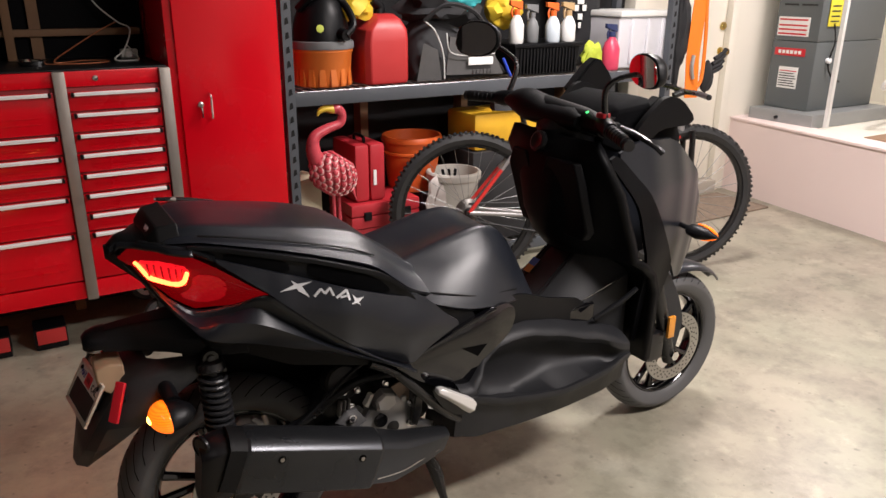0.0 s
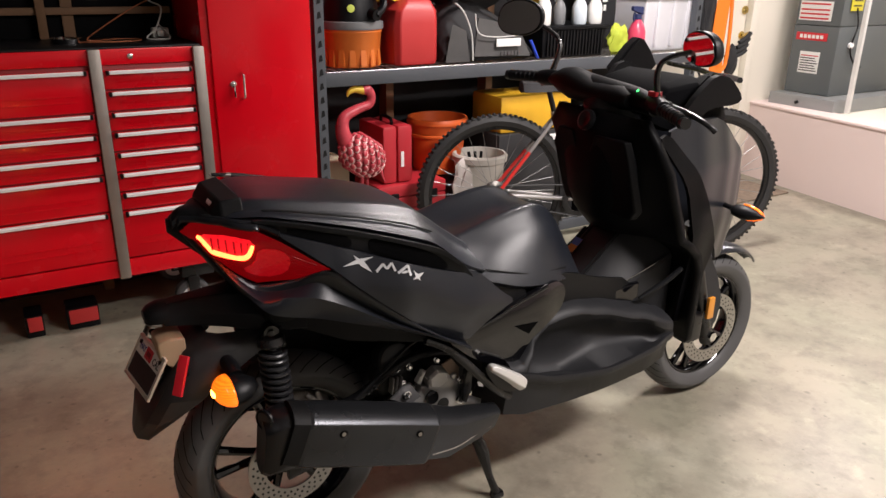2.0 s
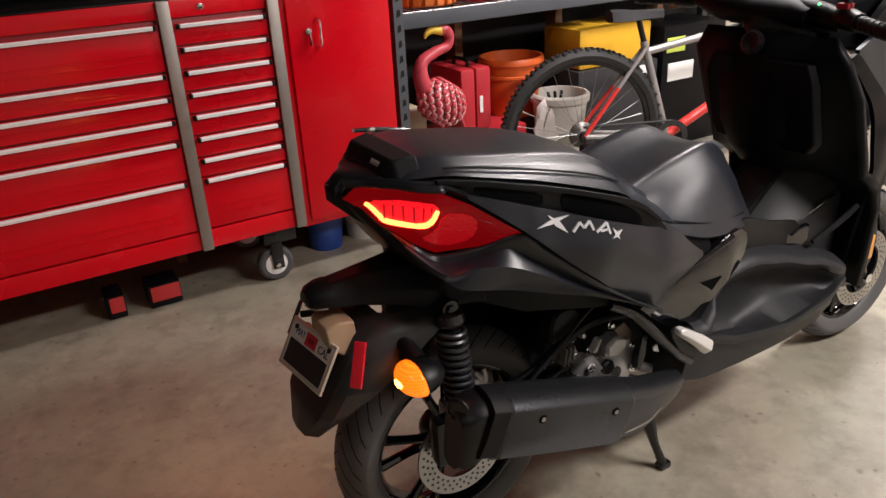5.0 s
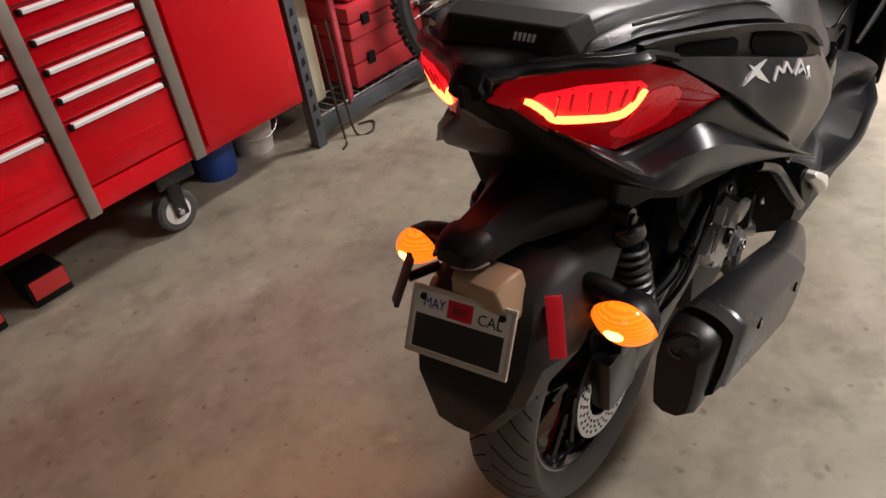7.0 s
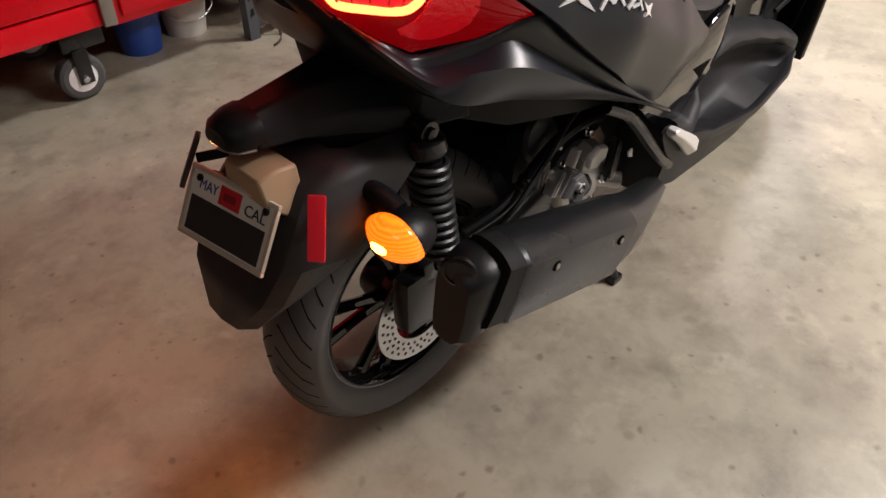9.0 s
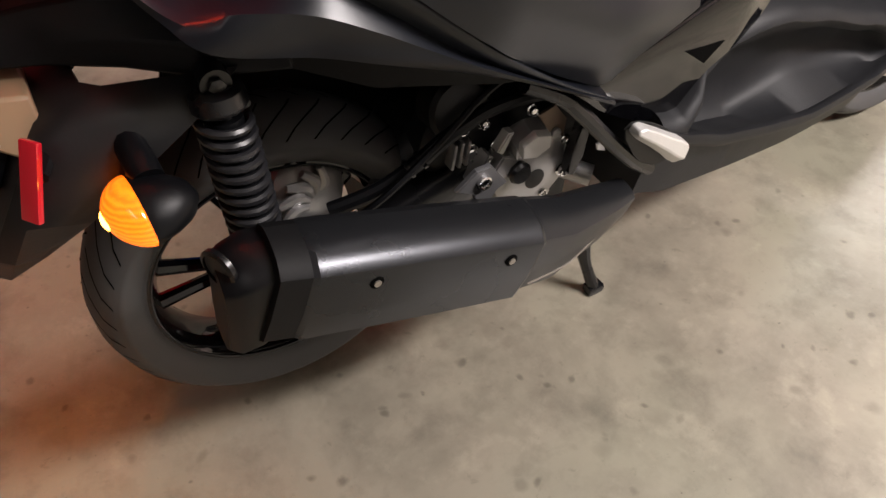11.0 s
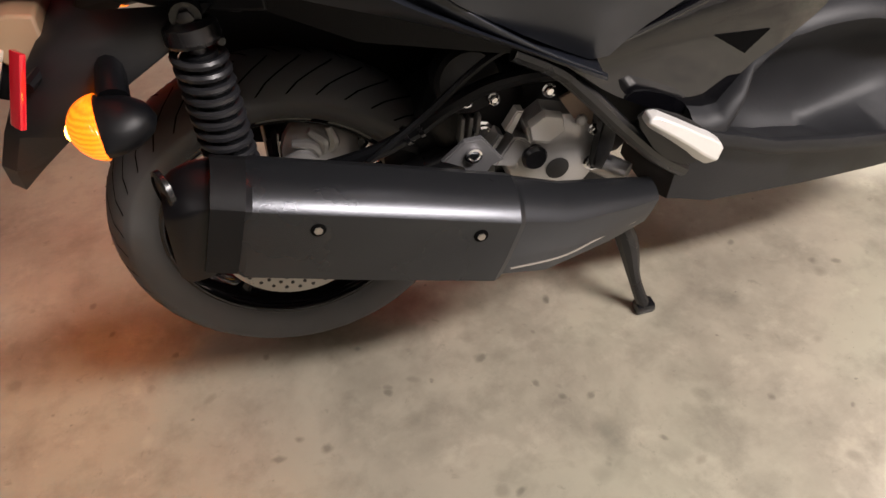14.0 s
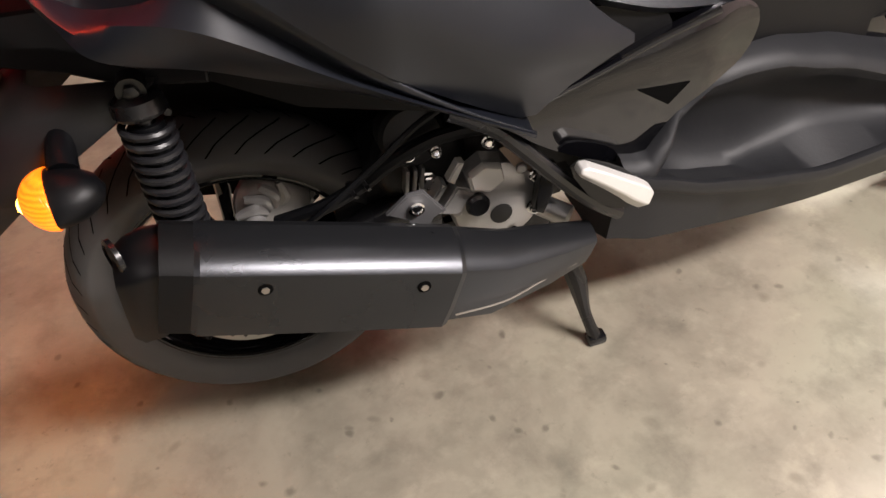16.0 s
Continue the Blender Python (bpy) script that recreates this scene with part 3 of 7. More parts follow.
UP = [(-0.052, 0.964), (0.02, 0.940), (0.089, 0.915), (0.242, 0.860), (0.36, 0.814), (0.40, 0.803), (0.419, 0.808), (0.462, 0.778), (0.506, 0.733), (0.553, 0.699), (0.504, 0.684), (0.445, 0.650), (0.411, 0.610), (0.327, 0.657), (0.248, 0.712), (0.155, 0.787), (0.079, 0.857), (0.062, 0.873)]
LENS = [(-0.212, 0.948), (-0.188, 0.972), (-0.155, 0.977), (-0.093, 0.974), (-0.037, 0.942), (0.018, 0.900), (0.064, 0.866), (-0.006, 0.842), (-0.078, 0.834), (-0.121, 0.862), (-0.159, 0.896), (-0.190, 0.930)]


def lens_width(x, z):
    """The rear lamps: they turn round the tail's corner and lean inwards below."""
    return max(0.006, lerp(x, [(-0.24, 0.010), (-0.212, 0.026), (-0.184, 0.055), (-0.159, 0.100), (-0.114, 0.168), (-0.095, 0.184), (0.062, 0.262)]) + 0.55 * (z - 0.94) - 0.9 * max(0, z - 0.945))


# inner core
rings = []
for k in range(17):
    x = -0.235 + 0.775 * k / 16
    zt = lerp(x, [(-0.235, 0.975), (-0.1, 0.97), (0.1, 0.925), (0.3, 0.84), (0.54, 0.70)])
    zb = lerp(x, [(-0.235, 0.945), (-0.16, 0.875), (-0.07, 0.79), (0.1, 0.76), (0.35, 0.66), (0.54, 0.63)])
    ring = [(x, -max(0.004, min(tail_width(x, z) - 0.022, lens_width(x, z) - 0.014 if x < 0.06 else 1)) * f, z) for z, f in ((zt, 0.45), (zt, 0.95), (zt * 0.6 + zb * 0.4, 1.0), (zt * 0.25 + zb * 0.75, 1.0), (zb, 0.85), (zb, 0.4))]
    ring += [(p[0], -p[1], p[2]) for p in reversed(ring)]
    rings.append(ring)
part("tail_core", loft(rings), BLACK, sc, "black inner tail body")
both("tail_panel", UP, tail_width, MATT, 0.004, 0.008, "matt grey painted side panel")


def flare(points):
    """The lower panel's lines, opened out round the tail's corner."""
    dx = [(-0.19, 0.004), (-0.15, -0.009), (-0.105, -0.016), (-0.066, -0.012), (0.0, -0.006), (0.062, 0.0)]
    dy = [(-0.19, 0.0), (-0.15, 0.004), (-0.105, 0.018), (-0.066, 0.012), (0.0, 0.004), (0.062, 0.0)]
    return [(x + lerp(x, dx), y + lerp(x, dy), z + 0.003) if x < 0.06 else (x, y, z) for x, y, z in points]


# the lower panel: a hollow under the lamp, a soft crease, and a sharp foot
top_line = spline(flare([(-0.152, 0.078, 0.892), (-0.105, 0.113, 0.857), (-0.066, 0.128, 0.831), (0.0, 0.176, 0.841), (0.062, 0.226, 0.866), (0.12, 0.240, 0.818), (0.22, 0.266, 0.732), (0.32, 0.270, 0.660), (0.408, 0.268, 0.609)]), 60)
hollow_line = spline(flare([(-0.151, 0.080, 0.890), (-0.11, 0.117, 0.852), (-0.068, 0.136, 0.816), (-0.012, 0.172, 0.818), (0.04, 0.205, 0.832), (0.10, 0.224, 0.795), (0.20, 0.248, 0.720), (0.31, 0.262, 0.656), (0.407, 0.268, 0.607)]), 60)
crease_line = spline(flare([(-0.150, 0.083, 0.889), (-0.112, 0.125, 0.848), (-0.070, 0.168, 0.806), (-0.026, 0.205, 0.812), (0.03, 0.230, 0.805), (0.09, 0.245, 0.779), (0.19, 0.262, 0.722), (0.30, 0.272, 0.664), (0.406, 0.272, 0.606)]), 60)
foot_line = spline(flare([(-0.149, 0.085, 0.887), (-0.118, 0.122, 0.846), (-0.088, 0.158, 0.808), (-0.055, 0.195, 0.778), (0.036, 0.212, 0.750), (0.10, 0.224, 0.731), (0.20, 0.240, 0.698), (0.316, 0.256, 0.651), (0.405, 0.266, 0.603)]), 60)
for side in (-1, 1):
    rings = []
    for p, h, c, f in zip(top_line, hollow_line, crease_line, foot_line):
        mid = (c + f) / 2 + Vector((0, 0.004, 0))
        under = f + Vector((0.004, -0.05, 0.012))
        rings.append([(v.x, side * v.y, v.z) for v in (p, p * 0.5 + h * 0.5, h, h * 0.35 + c * 0.65, c, mid, f, under)])
    part("lower_tail_panel", loft(rings, wrap=False), MATT, sc, "matt grey painted lower panel", 38, solid=0.004)
INNER_RED = mat("red_lamp_inside", (0.25, 0.003, 0.005), 0.3, vary=0.5, scale=60, glow=(1, 0.010, 0.016), glow_strength=1.15)
# Weak emission paints the red light that reaches the unlit bowl and flutes.
INNER_DARK = mat("dark_red_lamp_inside", (0.16, 0.002, 0.004), 0.12, vary=0.7, scale=90, bump=0.9, bump_scale=110, glow=(1, 0.008, 0.014), glow_strength=0.30)
for side in (-1, 1):
    tl = part("tail_light", skin(LENS, lens_width, 0.0, side, 0.014, 0.006, False), LENS_RED, sc, "lit red tail light lens")
    part("reflector_bowl", skin([(-0.184, 0.948), (-0.13, 0.957), (-0.092, 0.950), (-0.098, 0.908), (-0.158, 0.911)], lens_width, 0.0015, side, 0.015, 0.003), INNER_RED, tl, "glowing red lamp bowl")
    part("dark_bowl", skin([(-0.084, 0.93), (-0.040, 0.925), (-0.018, 0.90), (-0.022, 0.862), (-0.065, 0.848), (-0.114, 0.874), (-0.088, 0.892)], lens_width, 0.0015, side, 0.015, 0.003), INNER_DARK, tl, "faceted lamp bowl with a faint painted glow")
    for k in range(6):
        x = -0.163 + k * 0.0115
        part("lens_flute", tube([(x, side * (lens_width(x, 0.945) + 0.0035), 0.945), (x + 0.004, side * (lens_width(x + 0.004, 0.914) + 0.0035), 0.914)], 0.0022, sides=5), INNER_DARK, tl)
    bar = [(-0.183, 0.942), (-0.176, 0.936), (-0.167, 0.922), (-0.157, 0.909), (-0.137, 0.905), (-0.114, 0.905), (-0.103, 0.912), (-0.099, 0.926), (-0.097, 0.938)]
    part("led_bar", tube([(x, side * (lens_width(x, z) + 0.004), z) for x, z in bar], [0.004, 0.0052, 0.0056, 0.0056, 0.0056, 0.0056, 0.0056, 0.0052, 0.0042], 48, 8), LED, tl, "glowing red light bar")
    for k in range(4):
        part("lens_rib", tube([(x, side * (lens_width(x, z) + 0.001), z) for x, z in ((-0.03 + k * 0.004, 0.915 - k * 0.018), (0.01, 0.893 - k * 0.013), (0.05, 0.872 - k * 0.006))], 0.0011, 8, 5), LENS_RED, tl)
# the deck over the lamps, one piece round the tail
rings = []
for k in range(22):
    x = -0.226 + 0.19 * k / 21
    z = lerp(x, [(-0.226, 0.958), (-0.205, 0.976), (-0.15, 0.980), (-0.083, 0.975), (-0.03, 0.952), (0.074, 0.915)])
    w = lens_width(max(x, -0.216), min(z, 0.975)) + 0.006 if x < -0.04 else tail_width(x, z) + 0.003
    w = max(w, 0.028)
    half = [(0, z + 0.020), (w * 0.45, z + 0.019), (w * 0.80, z + 0.014), (w - 0.004, z + 0.0105), (w, z + 0.004), (w - 0.004, z - 0.001), (w * 0.6, z - 0.004)]
    rings.append([(x, -y, zz) for y, zz in reversed(half)] + [(x, y, zz) for y, zz in half[1:]])
part("tail_top_edge", loft(rings), BLACK, sc, "black tail deck above the lamps", 30)
for side in (-1, 1):
    rim = [[(r[-3][0], side * abs(r[-3][1]) + side * d, r[-3][2] + h) for d, h in ((-0.022, 0.0075), (-0.016, 0.0085), (-0.002, 0.0035), (0.0045, -0.003), (0.0045, -0.0075))] for r in rings[1:-5]]
    part("deck_rim", loft(rim, wrap=False), MATT, sc, "matt grey painted rim of the tail deck", 30, solid=0.003)
part("rear_panel", loft([[(x, -w, z), (x - 0.012, -w * 0.5, z), (x - 0.014, 0, z), (x - 0.012, w * 0.5, z), (x, w, z)] for x, w, z in ((-0.206, 0.024, 0.962), (-0.184, 0.048, 0.928), (-0.158, 0.078, 0.891), (-0.130, 0.132, 0.849), (-0.100, 0.166, 0.811), (-0.063, 0.194, 0.778))], wrap=False), BLACK, sc, "black rear panel between the lamps", 30, solid=0.008)
part("tail_tray", loft([[(x, -w, z1), (x, -w * 0.8, z0), (x, w * 1.0, z0), (x, w * 1.25, z1)] for x, w, z0, z1 in ((-0.078, 0.10, 0.760, 0.800), (-0.060, 0.135, 0.705, 0.80), (0.0, 0.145, 0.690, 0.80), (0.05, 0.14, 0.72, 0.80))]), BLACK_IN, sc, "black tray under the tail", bevel=0.008)
part("seat_back_badge", loft([[(x, -w, z), (x, w, z), (x, w * 0.8, z + h), (x, -w * 0.8, z + h)] for x, w, z, h in ((-0.155, 0.095, 0.985, 0.010), (-0.135, 0.115, 0.985, 0.034), (-0.09, 0.13, 0.975, 0.05))]), BLACK_IN, sc, "black seat back trim", bevel=0.004)
for k in range(5):
    part("badge_bar", turned(box(-0.002, 0.002, -0.007, 0.007, -0.001, 0.001), pose(-0.147, -0.055 + k * 0.007, 1.004, 60, 0, -90)), LOGO, sc, "plain silver emblem bar")


def seat_ring(x, zt, zc, cw, zs, w):
    """A seat's cross section: a slightly dished top between two soft creases, and flanks that spread downwards."""
    half = [(0, zt), (cw * 0.4, zt + (zc - zt) * 0.2), (cw * 0.75, zt + (zc - zt) * 0.72), (cw * 0.95, zc), (cw * 1.04, zc - 0.004), (cw * 1.10, zc - 0.014)]
    for f in (0.25, 0.5, 0.75, 0.92, 1.0):
        half.append((cw * 1.10 + (w - cw * 1.10) * f ** 0.8, zc - 0.014 + (zs - zc + 0.014) * f ** 1.15))
    half.append((w - 0.012, zs - 0.012))
    return [(x, -y, z) for y, z in reversed(half)] + [(x, y, z) for y, z in half[1:]]


def seat_part(name, rows, label, n=36):
    a = spline([(r[0], r[1], r[2]) for r in rows], n)
    b = spline([(r[3], r[4], r[5]) for r in rows], n)
    return part(name, loft([seat_ring(p.x, p.y, p.z, q.x, q.y, q.z) for p, q in zip(a, b)]), VINYL, sc, label, 60)


ps = seat_part("passenger_seat", [(-0.145, 0.994, 0.992, 0.06, 0.984, 0.075), (-0.12, 1.012, 1.009, 0.09, 0.990, 0.130), (-0.06, 1.019, 1.016, 0.115, 0.993, 0.165), (0.0, 1.015, 1.010, 0.125, 0.981, 0.180), (0.105, 1.000, 0.993, 0.13, 0.957, 0.195), (0.19, 0.987, 0.979, 0.13, 0.932, 0.205), (0.279, 0.966, 0.958, 0.125, 0.903, 0.212), (0.341, 0.937, 0.932, 0.125, 0.876, 0.218), (0.42, 0.872, 0.870, 0.13, 0.812, 0.225), (0.48, 0.832, 0.828, 0.13, 0.785, 0.225)], "black vinyl passenger seat")
rs = seat_part("rider_seat", [(0.37, 0.825, 0.83, 0.14, 0.79, 0.235), (0.44, 0.830, 0.838, 0.13, 0.772, 0.247), (0.50, 0.834, 0.852, 0.122, 0.750, 0.254), (0.58, 0.850, 0.874, 0.12, 0.722, 0.250), (0.66, 0.868, 0.890, 0.117, 0.706, 0.240), (0.72, 0.875, 0.891, 0.11, 0.697, 0.224), (0.78, 0.856, 0.861, 0.10, 0.685, 0.20), (0.835, 0.795, 0.790, 0.09, 0.668, 0.176), (0.875, 0.72, 0.713, 0.085, 0.650, 0.155), (0.89, 0.655, 0.650, 0.08, 0.63, 0.14)], "black vinyl rider seat")
for side in (-1, 1):
    part("seat_seam", tube([(-0.06, side * 0.148, 1.004), (0.0, side * 0.162, 0.996), (0.105, side * 0.175, 0.974), (0.19, side * 0.182, 0.953), (0.279, side * 0.186, 0.927), (0.341, side * 0.190, 0.901)], 0.0025, 30, 6), BLACK_IN, ps)
    part("seat_seam", tube([(0.46, side * 0.236, 0.79), (0.54, side * 0.235, 0.765), (0.62, side * 0.228, 0.742), (0.70, side * 0.215, 0.73), (0.78, side * 0.19, 0.716)], 0.0025, 30, 6), BLACK_IN, rs)


def grab_width(x, z):
    return lerp(x, [(-0.12, 0.17), (0.1, 0.222), (0.3, 0.252), (0.43, 0.268)])


# Near-black sheets on the rail paint the shade inside its slots.
SLOT = mat("slot_shade_black", (0.0015, 0.0015, 0.0018), 0.8, spec=0.05)
both("grab_rail", [(-0.09, 0.992), (0.0, 0.976), (0.105, 0.951), (0.19, 0.926), (0.279, 0.897), (0.341, 0.872), (0.40, 0.820), (0.420, 0.795), (0.41, 0.785), (0.36, 0.806), (0.242, 0.853), (0.089, 0.910), (-0.05, 0.960)], grab_width, BLACK, -0.004, 0.020, "black grab rail", bevel=0.004)
both("rail_slot", [(-0.02, 0.969), (0.06, 0.950), (0.115, 0.934), (0.118, 0.913), (0.10, 0.912), (0.04, 0.935), (-0.02, 0.956)], grab_width, SLOT, -0.0015, 0.004, "dark sheet painting the shade of the rail slot")
both("rail_slot", [(0.160, 0.927), (0.20, 0.915), (0.279, 0.886), (0.325, 0.862), (0.352, 0.834), (0.345, 0.824), (0.30, 0.836), (0.242, 0.860), (0.175, 0.887), (0.155, 0.905)], grab_width, SLOT, -0.0015, 0.004, "dark sheet painting the shade of the rail slot")
both("rail_lip", [(-0.09, 0.994), (0.0, 0.979), (0.105, 0.954), (0.19, 0.929), (0.279, 0.900), (0.341, 0.875), (0.40, 0.823), (0.39, 0.822), (0.335, 0.866), (0.277, 0.889), (0.19, 0.919), (0.105, 0.944), (0.0, 0.970), (-0.09, 0.986)], grab_width, BLACK, 0.004, 0.012, "black hand hold of the grab rail", bevel=0.003)
part("grab_bar_end", tube([(-0.093, 0.170, 1.010), (-0.04, 0.170, 1.003), (0.02, 0.172, 0.990), (0.05, 0.176, 0.982)], [0.0045, 0.006, 0.006, 0.006], 12, 10), IRON, sc, "dark metal end of the far grab bar")
part("bar_tip", tube([(-0.097, 0.170, 1.0105), (-0.045, 0.170, 1.0037)], [0.0035, 0.0066], 6, 10), TRIM, sc, "bright tip of the far grab bar")


# wheels
# Laid on surfaces to paint the shade of grooves, openings and recesses.
GROOVE = mat("groove_shadow", (0.002, 0.002, 0.002), 0.9, spec=0.05)


def wheel(c, R, rim, width, disc_r, rear):
    w = width / 2
    top = part("rear_wheel" if rear else "front_wheel", lathe([(rim - 0.004, -w * 0.62), (rim + 0.012, -w * 0.80), (rim + 0.035, -w), (R - 0.034, -w * 0.99), (R - 0.014, -w * 0.72), (R - 0.003, -w * 0.35), (R, 0), (R - 0.003, w * 0.35), (R - 0.014, w * 0.72), (R - 0.034, w * 0.99), (rim + 0.035, w), (rim + 0.012, w * 0.80), (rim - 0.004, w * 0.62)], c, (0, 1, 0), 72, closed=True), RUBBER, sc, "black rubber tyre with slanted grooves", 60)
    part("rim", lathe([(rim + 0.004, -w * 0.66), (rim - 0.008, -w * 0.66), (rim - 0.018, -w * 0.45), (rim - 0.024, 0), (rim - 0.018, w * 0.45), (rim - 0.008, w * 0.66), (rim + 0.004, w * 0.66), (rim - 0.006, 0)], c, (0, 1, 0), 56, closed=True), GLOSS, top, "gloss black cast rim")
    part("rim_edge", lathe([(rim - 0.0045, -w * 0.675), (rim - 0.006, -w * 0.685), (rim - 0.0075, -w * 0.675)], c, (0, 1, 0), 64, closed=True), IRON, top, "thin bright rim edge")
    hub = lathe([(0.045, -0.05), (0.05, -0.03), (0.04, 0), (0.05, 0.03), (0.045, 0.05)], c, (0, 1, 0), 24)
    part("hub", hub, IRON, top)
    for k in range(5):
        for off in (-0.16, 0.16):
            a = 2 * math.pi * k / 5 + 0.5
            p = [(c[0] + r * math.cos(a + off * f), c[1] - 0.012, c[2] + r * math.sin(a + off * f)) for r, f in ((0.035, 0.4), (0.10, 1.0), (rim - 0.015, 1.25))]
            part("spoke", tube(p, [0.016, 0.011, 0.013], 8, 8), GLOSS, top)
    dy = -0.076 if rear else -0.068
    bm = bmesh.new()
    lathe([(disc_r, dy), (disc_r, dy - 0.005), (disc_r - 0.045, dy - 0.005), (disc_r - 0.045, dy)], c, (0, 1, 0), 48, bm, closed=True)
    dsc = part("brake_disc", bm, DISC, top, "drilled steel brake disc")
    hole = bmesh.new()
    for k in range(30):
        a = 2 * math.pi * k / 30
        for j, r in enumerate((disc_r - 0.012, disc_r - 0.023, disc_r - 0.034)):
            aa = a + j * 0.09
            lathe([(0.0034, 0), (0.0034, 0.0008)], (c[0] + r * math.cos(aa), c[1] + dy - 0.005, c[2] + r * math.sin(aa)), (0, -1, 0), 8, hole)
    tagged(part("disc_hole", hole, INK_HOLE_BLACK, dsc), kind="stuff")
    g = bmesh.new()
    n = 38
    for k in range(n):
        a0 = 2 * math.pi * k / n
        for side in (-1, 1):
            prev = None
            for i in range(6):
                f = i / 5
                y = side * w * (0.06 + 0.86 * f)
                q = abs(y) / w
                r = R - 0.003 * (q / 0.35) if q < 0.35 else (R - 0.003 - 0.011 * (q - 0.35) / 0.37 if q < 0.72 else R - 0.014 - 0.020 * (q - 0.72) / 0.27)
                a = a0 + (0.10 if side > 0 else 0) + 0.26 * f ** 1.3
                ring = [g.verts.new((c[0] + (r + 0.0012) * math.cos(a + s), c[1] + y, c[2] + (r + 0.0012) * math.sin(a + s))) for s in (-0.0065, 0.0065)]
                if prev:
                    g.faces.new((prev[0], prev[1], ring[1], ring[0]))
                prev = ring
    tagged(part("tread_groove", g, GROOVE, top), kind="stuff")
    return top


wheel(REAR, 0.280, 0.203, 0.14, 0.118, True)
wheel(FWD, 0.274, 0.198, 0.12, 0.134, False)


# muffler
def squircle(c, h, w, n=28, p=3.2, lean=0.0):
    out = []
    for k in range(n):
        a = 2 * math.pi * k / n
        y = math.copysign(abs(math.cos(a)) ** (2 / p), math.cos(a)) * w
        z = math.copysign(abs(math.sin(a)) ** (2 / p), math.sin(a)) * h
        out.append((c[0] + lean * z, c[1] + y, c[2] + z))
    return out


def can_ring(x, yc, zc, h, w, lean=0.32):
    out = []
    for a, b in ((0.2, -0.85), (-0.1, -0.98), (-0.55, -0.97), (-0.84, -0.80), (-0.95, -0.3), (-1.0, 0.36), (-0.99, 0.42), (-0.96, 0.45), (-0.84, 0.53), (-0.70, 0.60), (-0.50, 0.655), (-0.30, 0.69), (-0.05, 0.70), (0.15, 0.64), (0.25, 0.3), (0.25, -0.5)):
        out.append((x + lean * b * h, yc + a * w, zc + b * h))
    return out


def can_z(x):
    return 0.520 - 0.335 * (x + 0.05)


CAPMAT = mat("satin_black_cap", (0.005, 0.005, 0.006), 0.36, spec=0.32, vary=0.1, bump=0.05, bump_scale=240)
mf = part("muffler", loft([can_ring(x, -0.280, can_z(x), h, w) for x, h, w in ((-0.062, 0.082, 0.070), (-0.055, 0.086, 0.073), (0.1, 0.088, 0.073), (0.262, 0.087, 0.072), (0.270, 0.082, 0.068))]), MUFF, sc, "dark grey exhaust silencer cover", 22)
part("muffler_band", loft([can_ring(x, -0.279, can_z(x), h, w) for x, h, w in ((-0.098, 0.082, 0.069), (-0.058, 0.083, 0.071))]), BLACK_IN, mf, "dark band behind the cap", 22)
part("muffler_front", loft([can_ring(x, yc, zc, h, w) for x, yc, zc, h, w in ((0.266, -0.277, can_z(0.266), 0.080, 0.067), (0.34, -0.272, 0.386, 0.074, 0.062), (0.44, -0.258, 0.372, 0.052, 0.05), (0.50, -0.25, 0.366, 0.036, 0.038))]), MUFF, mf, "tapered front section", 22)
part("heat_rim", tube([(0.262, -0.343, 0.366), (0.34, -0.334, 0.357), (0.41, -0.309, 0.352), (0.47, -0.292, 0.351)], 0.0016, 20, 6), TRIM, mf, "thin bright rim")
part("muffler_end_cap", loft([can_ring(x, -0.270, z, h, w, 0.1) for x, z, h, w in ((-0.085, 0.527, 0.080, 0.066), (-0.11, 0.522, 0.090, 0.066), (-0.135, 0.515, 0.090, 0.06), (-0.148, 0.512, 0.080, 0.05))]), CAPMAT, mf, "dark satin end cap", 30)
part("outlet", lathe([(0.026, 0), (0.026, 0.006), (0.021, 0.008), (0.021, 0.0)], (-0.135, -0.294, 0.568), (-1, -0.5, 0.05), 20, closed=True), IRON, mf)
part("outlet_hole", lathe([(0.0215, 0), (0.001, 0.001)], (-0.139, -0.296, 0.568), (-1, -0.5, 0.05), 20), INK_HOLE_BLACK, mf)
for x, z in ((0.023, 0.513), (0.22, 0.447)):
    part("cover_bolt", lathe([(0.0095, 0), (0.0095, 0.002), (0.0075, 0.003), (0.007, 0.003)], (x, -0.351, z), (0, -1, 0), 14), GROOVE, mf, "dark ring painting the shade of the bolt recess")
    part("bolt_head", lathe([(0.0055, 0), (0.0055, 0.0045), (0.001, 0.0045)], (x, -0.351, z), (0, -1, 0), 6), TRIM, mf)
part("end_bolt", lathe([(0.008, 0), (0.008, 0.004), (0.001, 0.005)], (-0.138, -0.300, 0.524), (-0.6, -1, 0), 12), CHROME, mf)

# front: leg shield, cowl, fender, fork
rows = [(1.11, 1.02, 1.04, 0.20, 0.17), (1.05, 0.99, 1.05, 0.245, 0.19), (0.96, 0.985, 1.10, 0.262, 0.19), (0.86, 1.0, 1.135, 0.262, 0.18), (0.80, 1.02, 1.155, 0.26, 0.15), (0.745, 1.07, 1.17, 0.26, 0.13), (0.72, 1.15, 1.215, 0.258, 0.10), (0.68, 1.22, 1.26, 0.252, 0.10), (0.62, 1.265, 1.28, 0.25, 0.09), (0.48, 1.27, 1.28, 0.245, 0.09), (0.38, 1.27, 1.28, 0.24, 0.09)]
rings = []
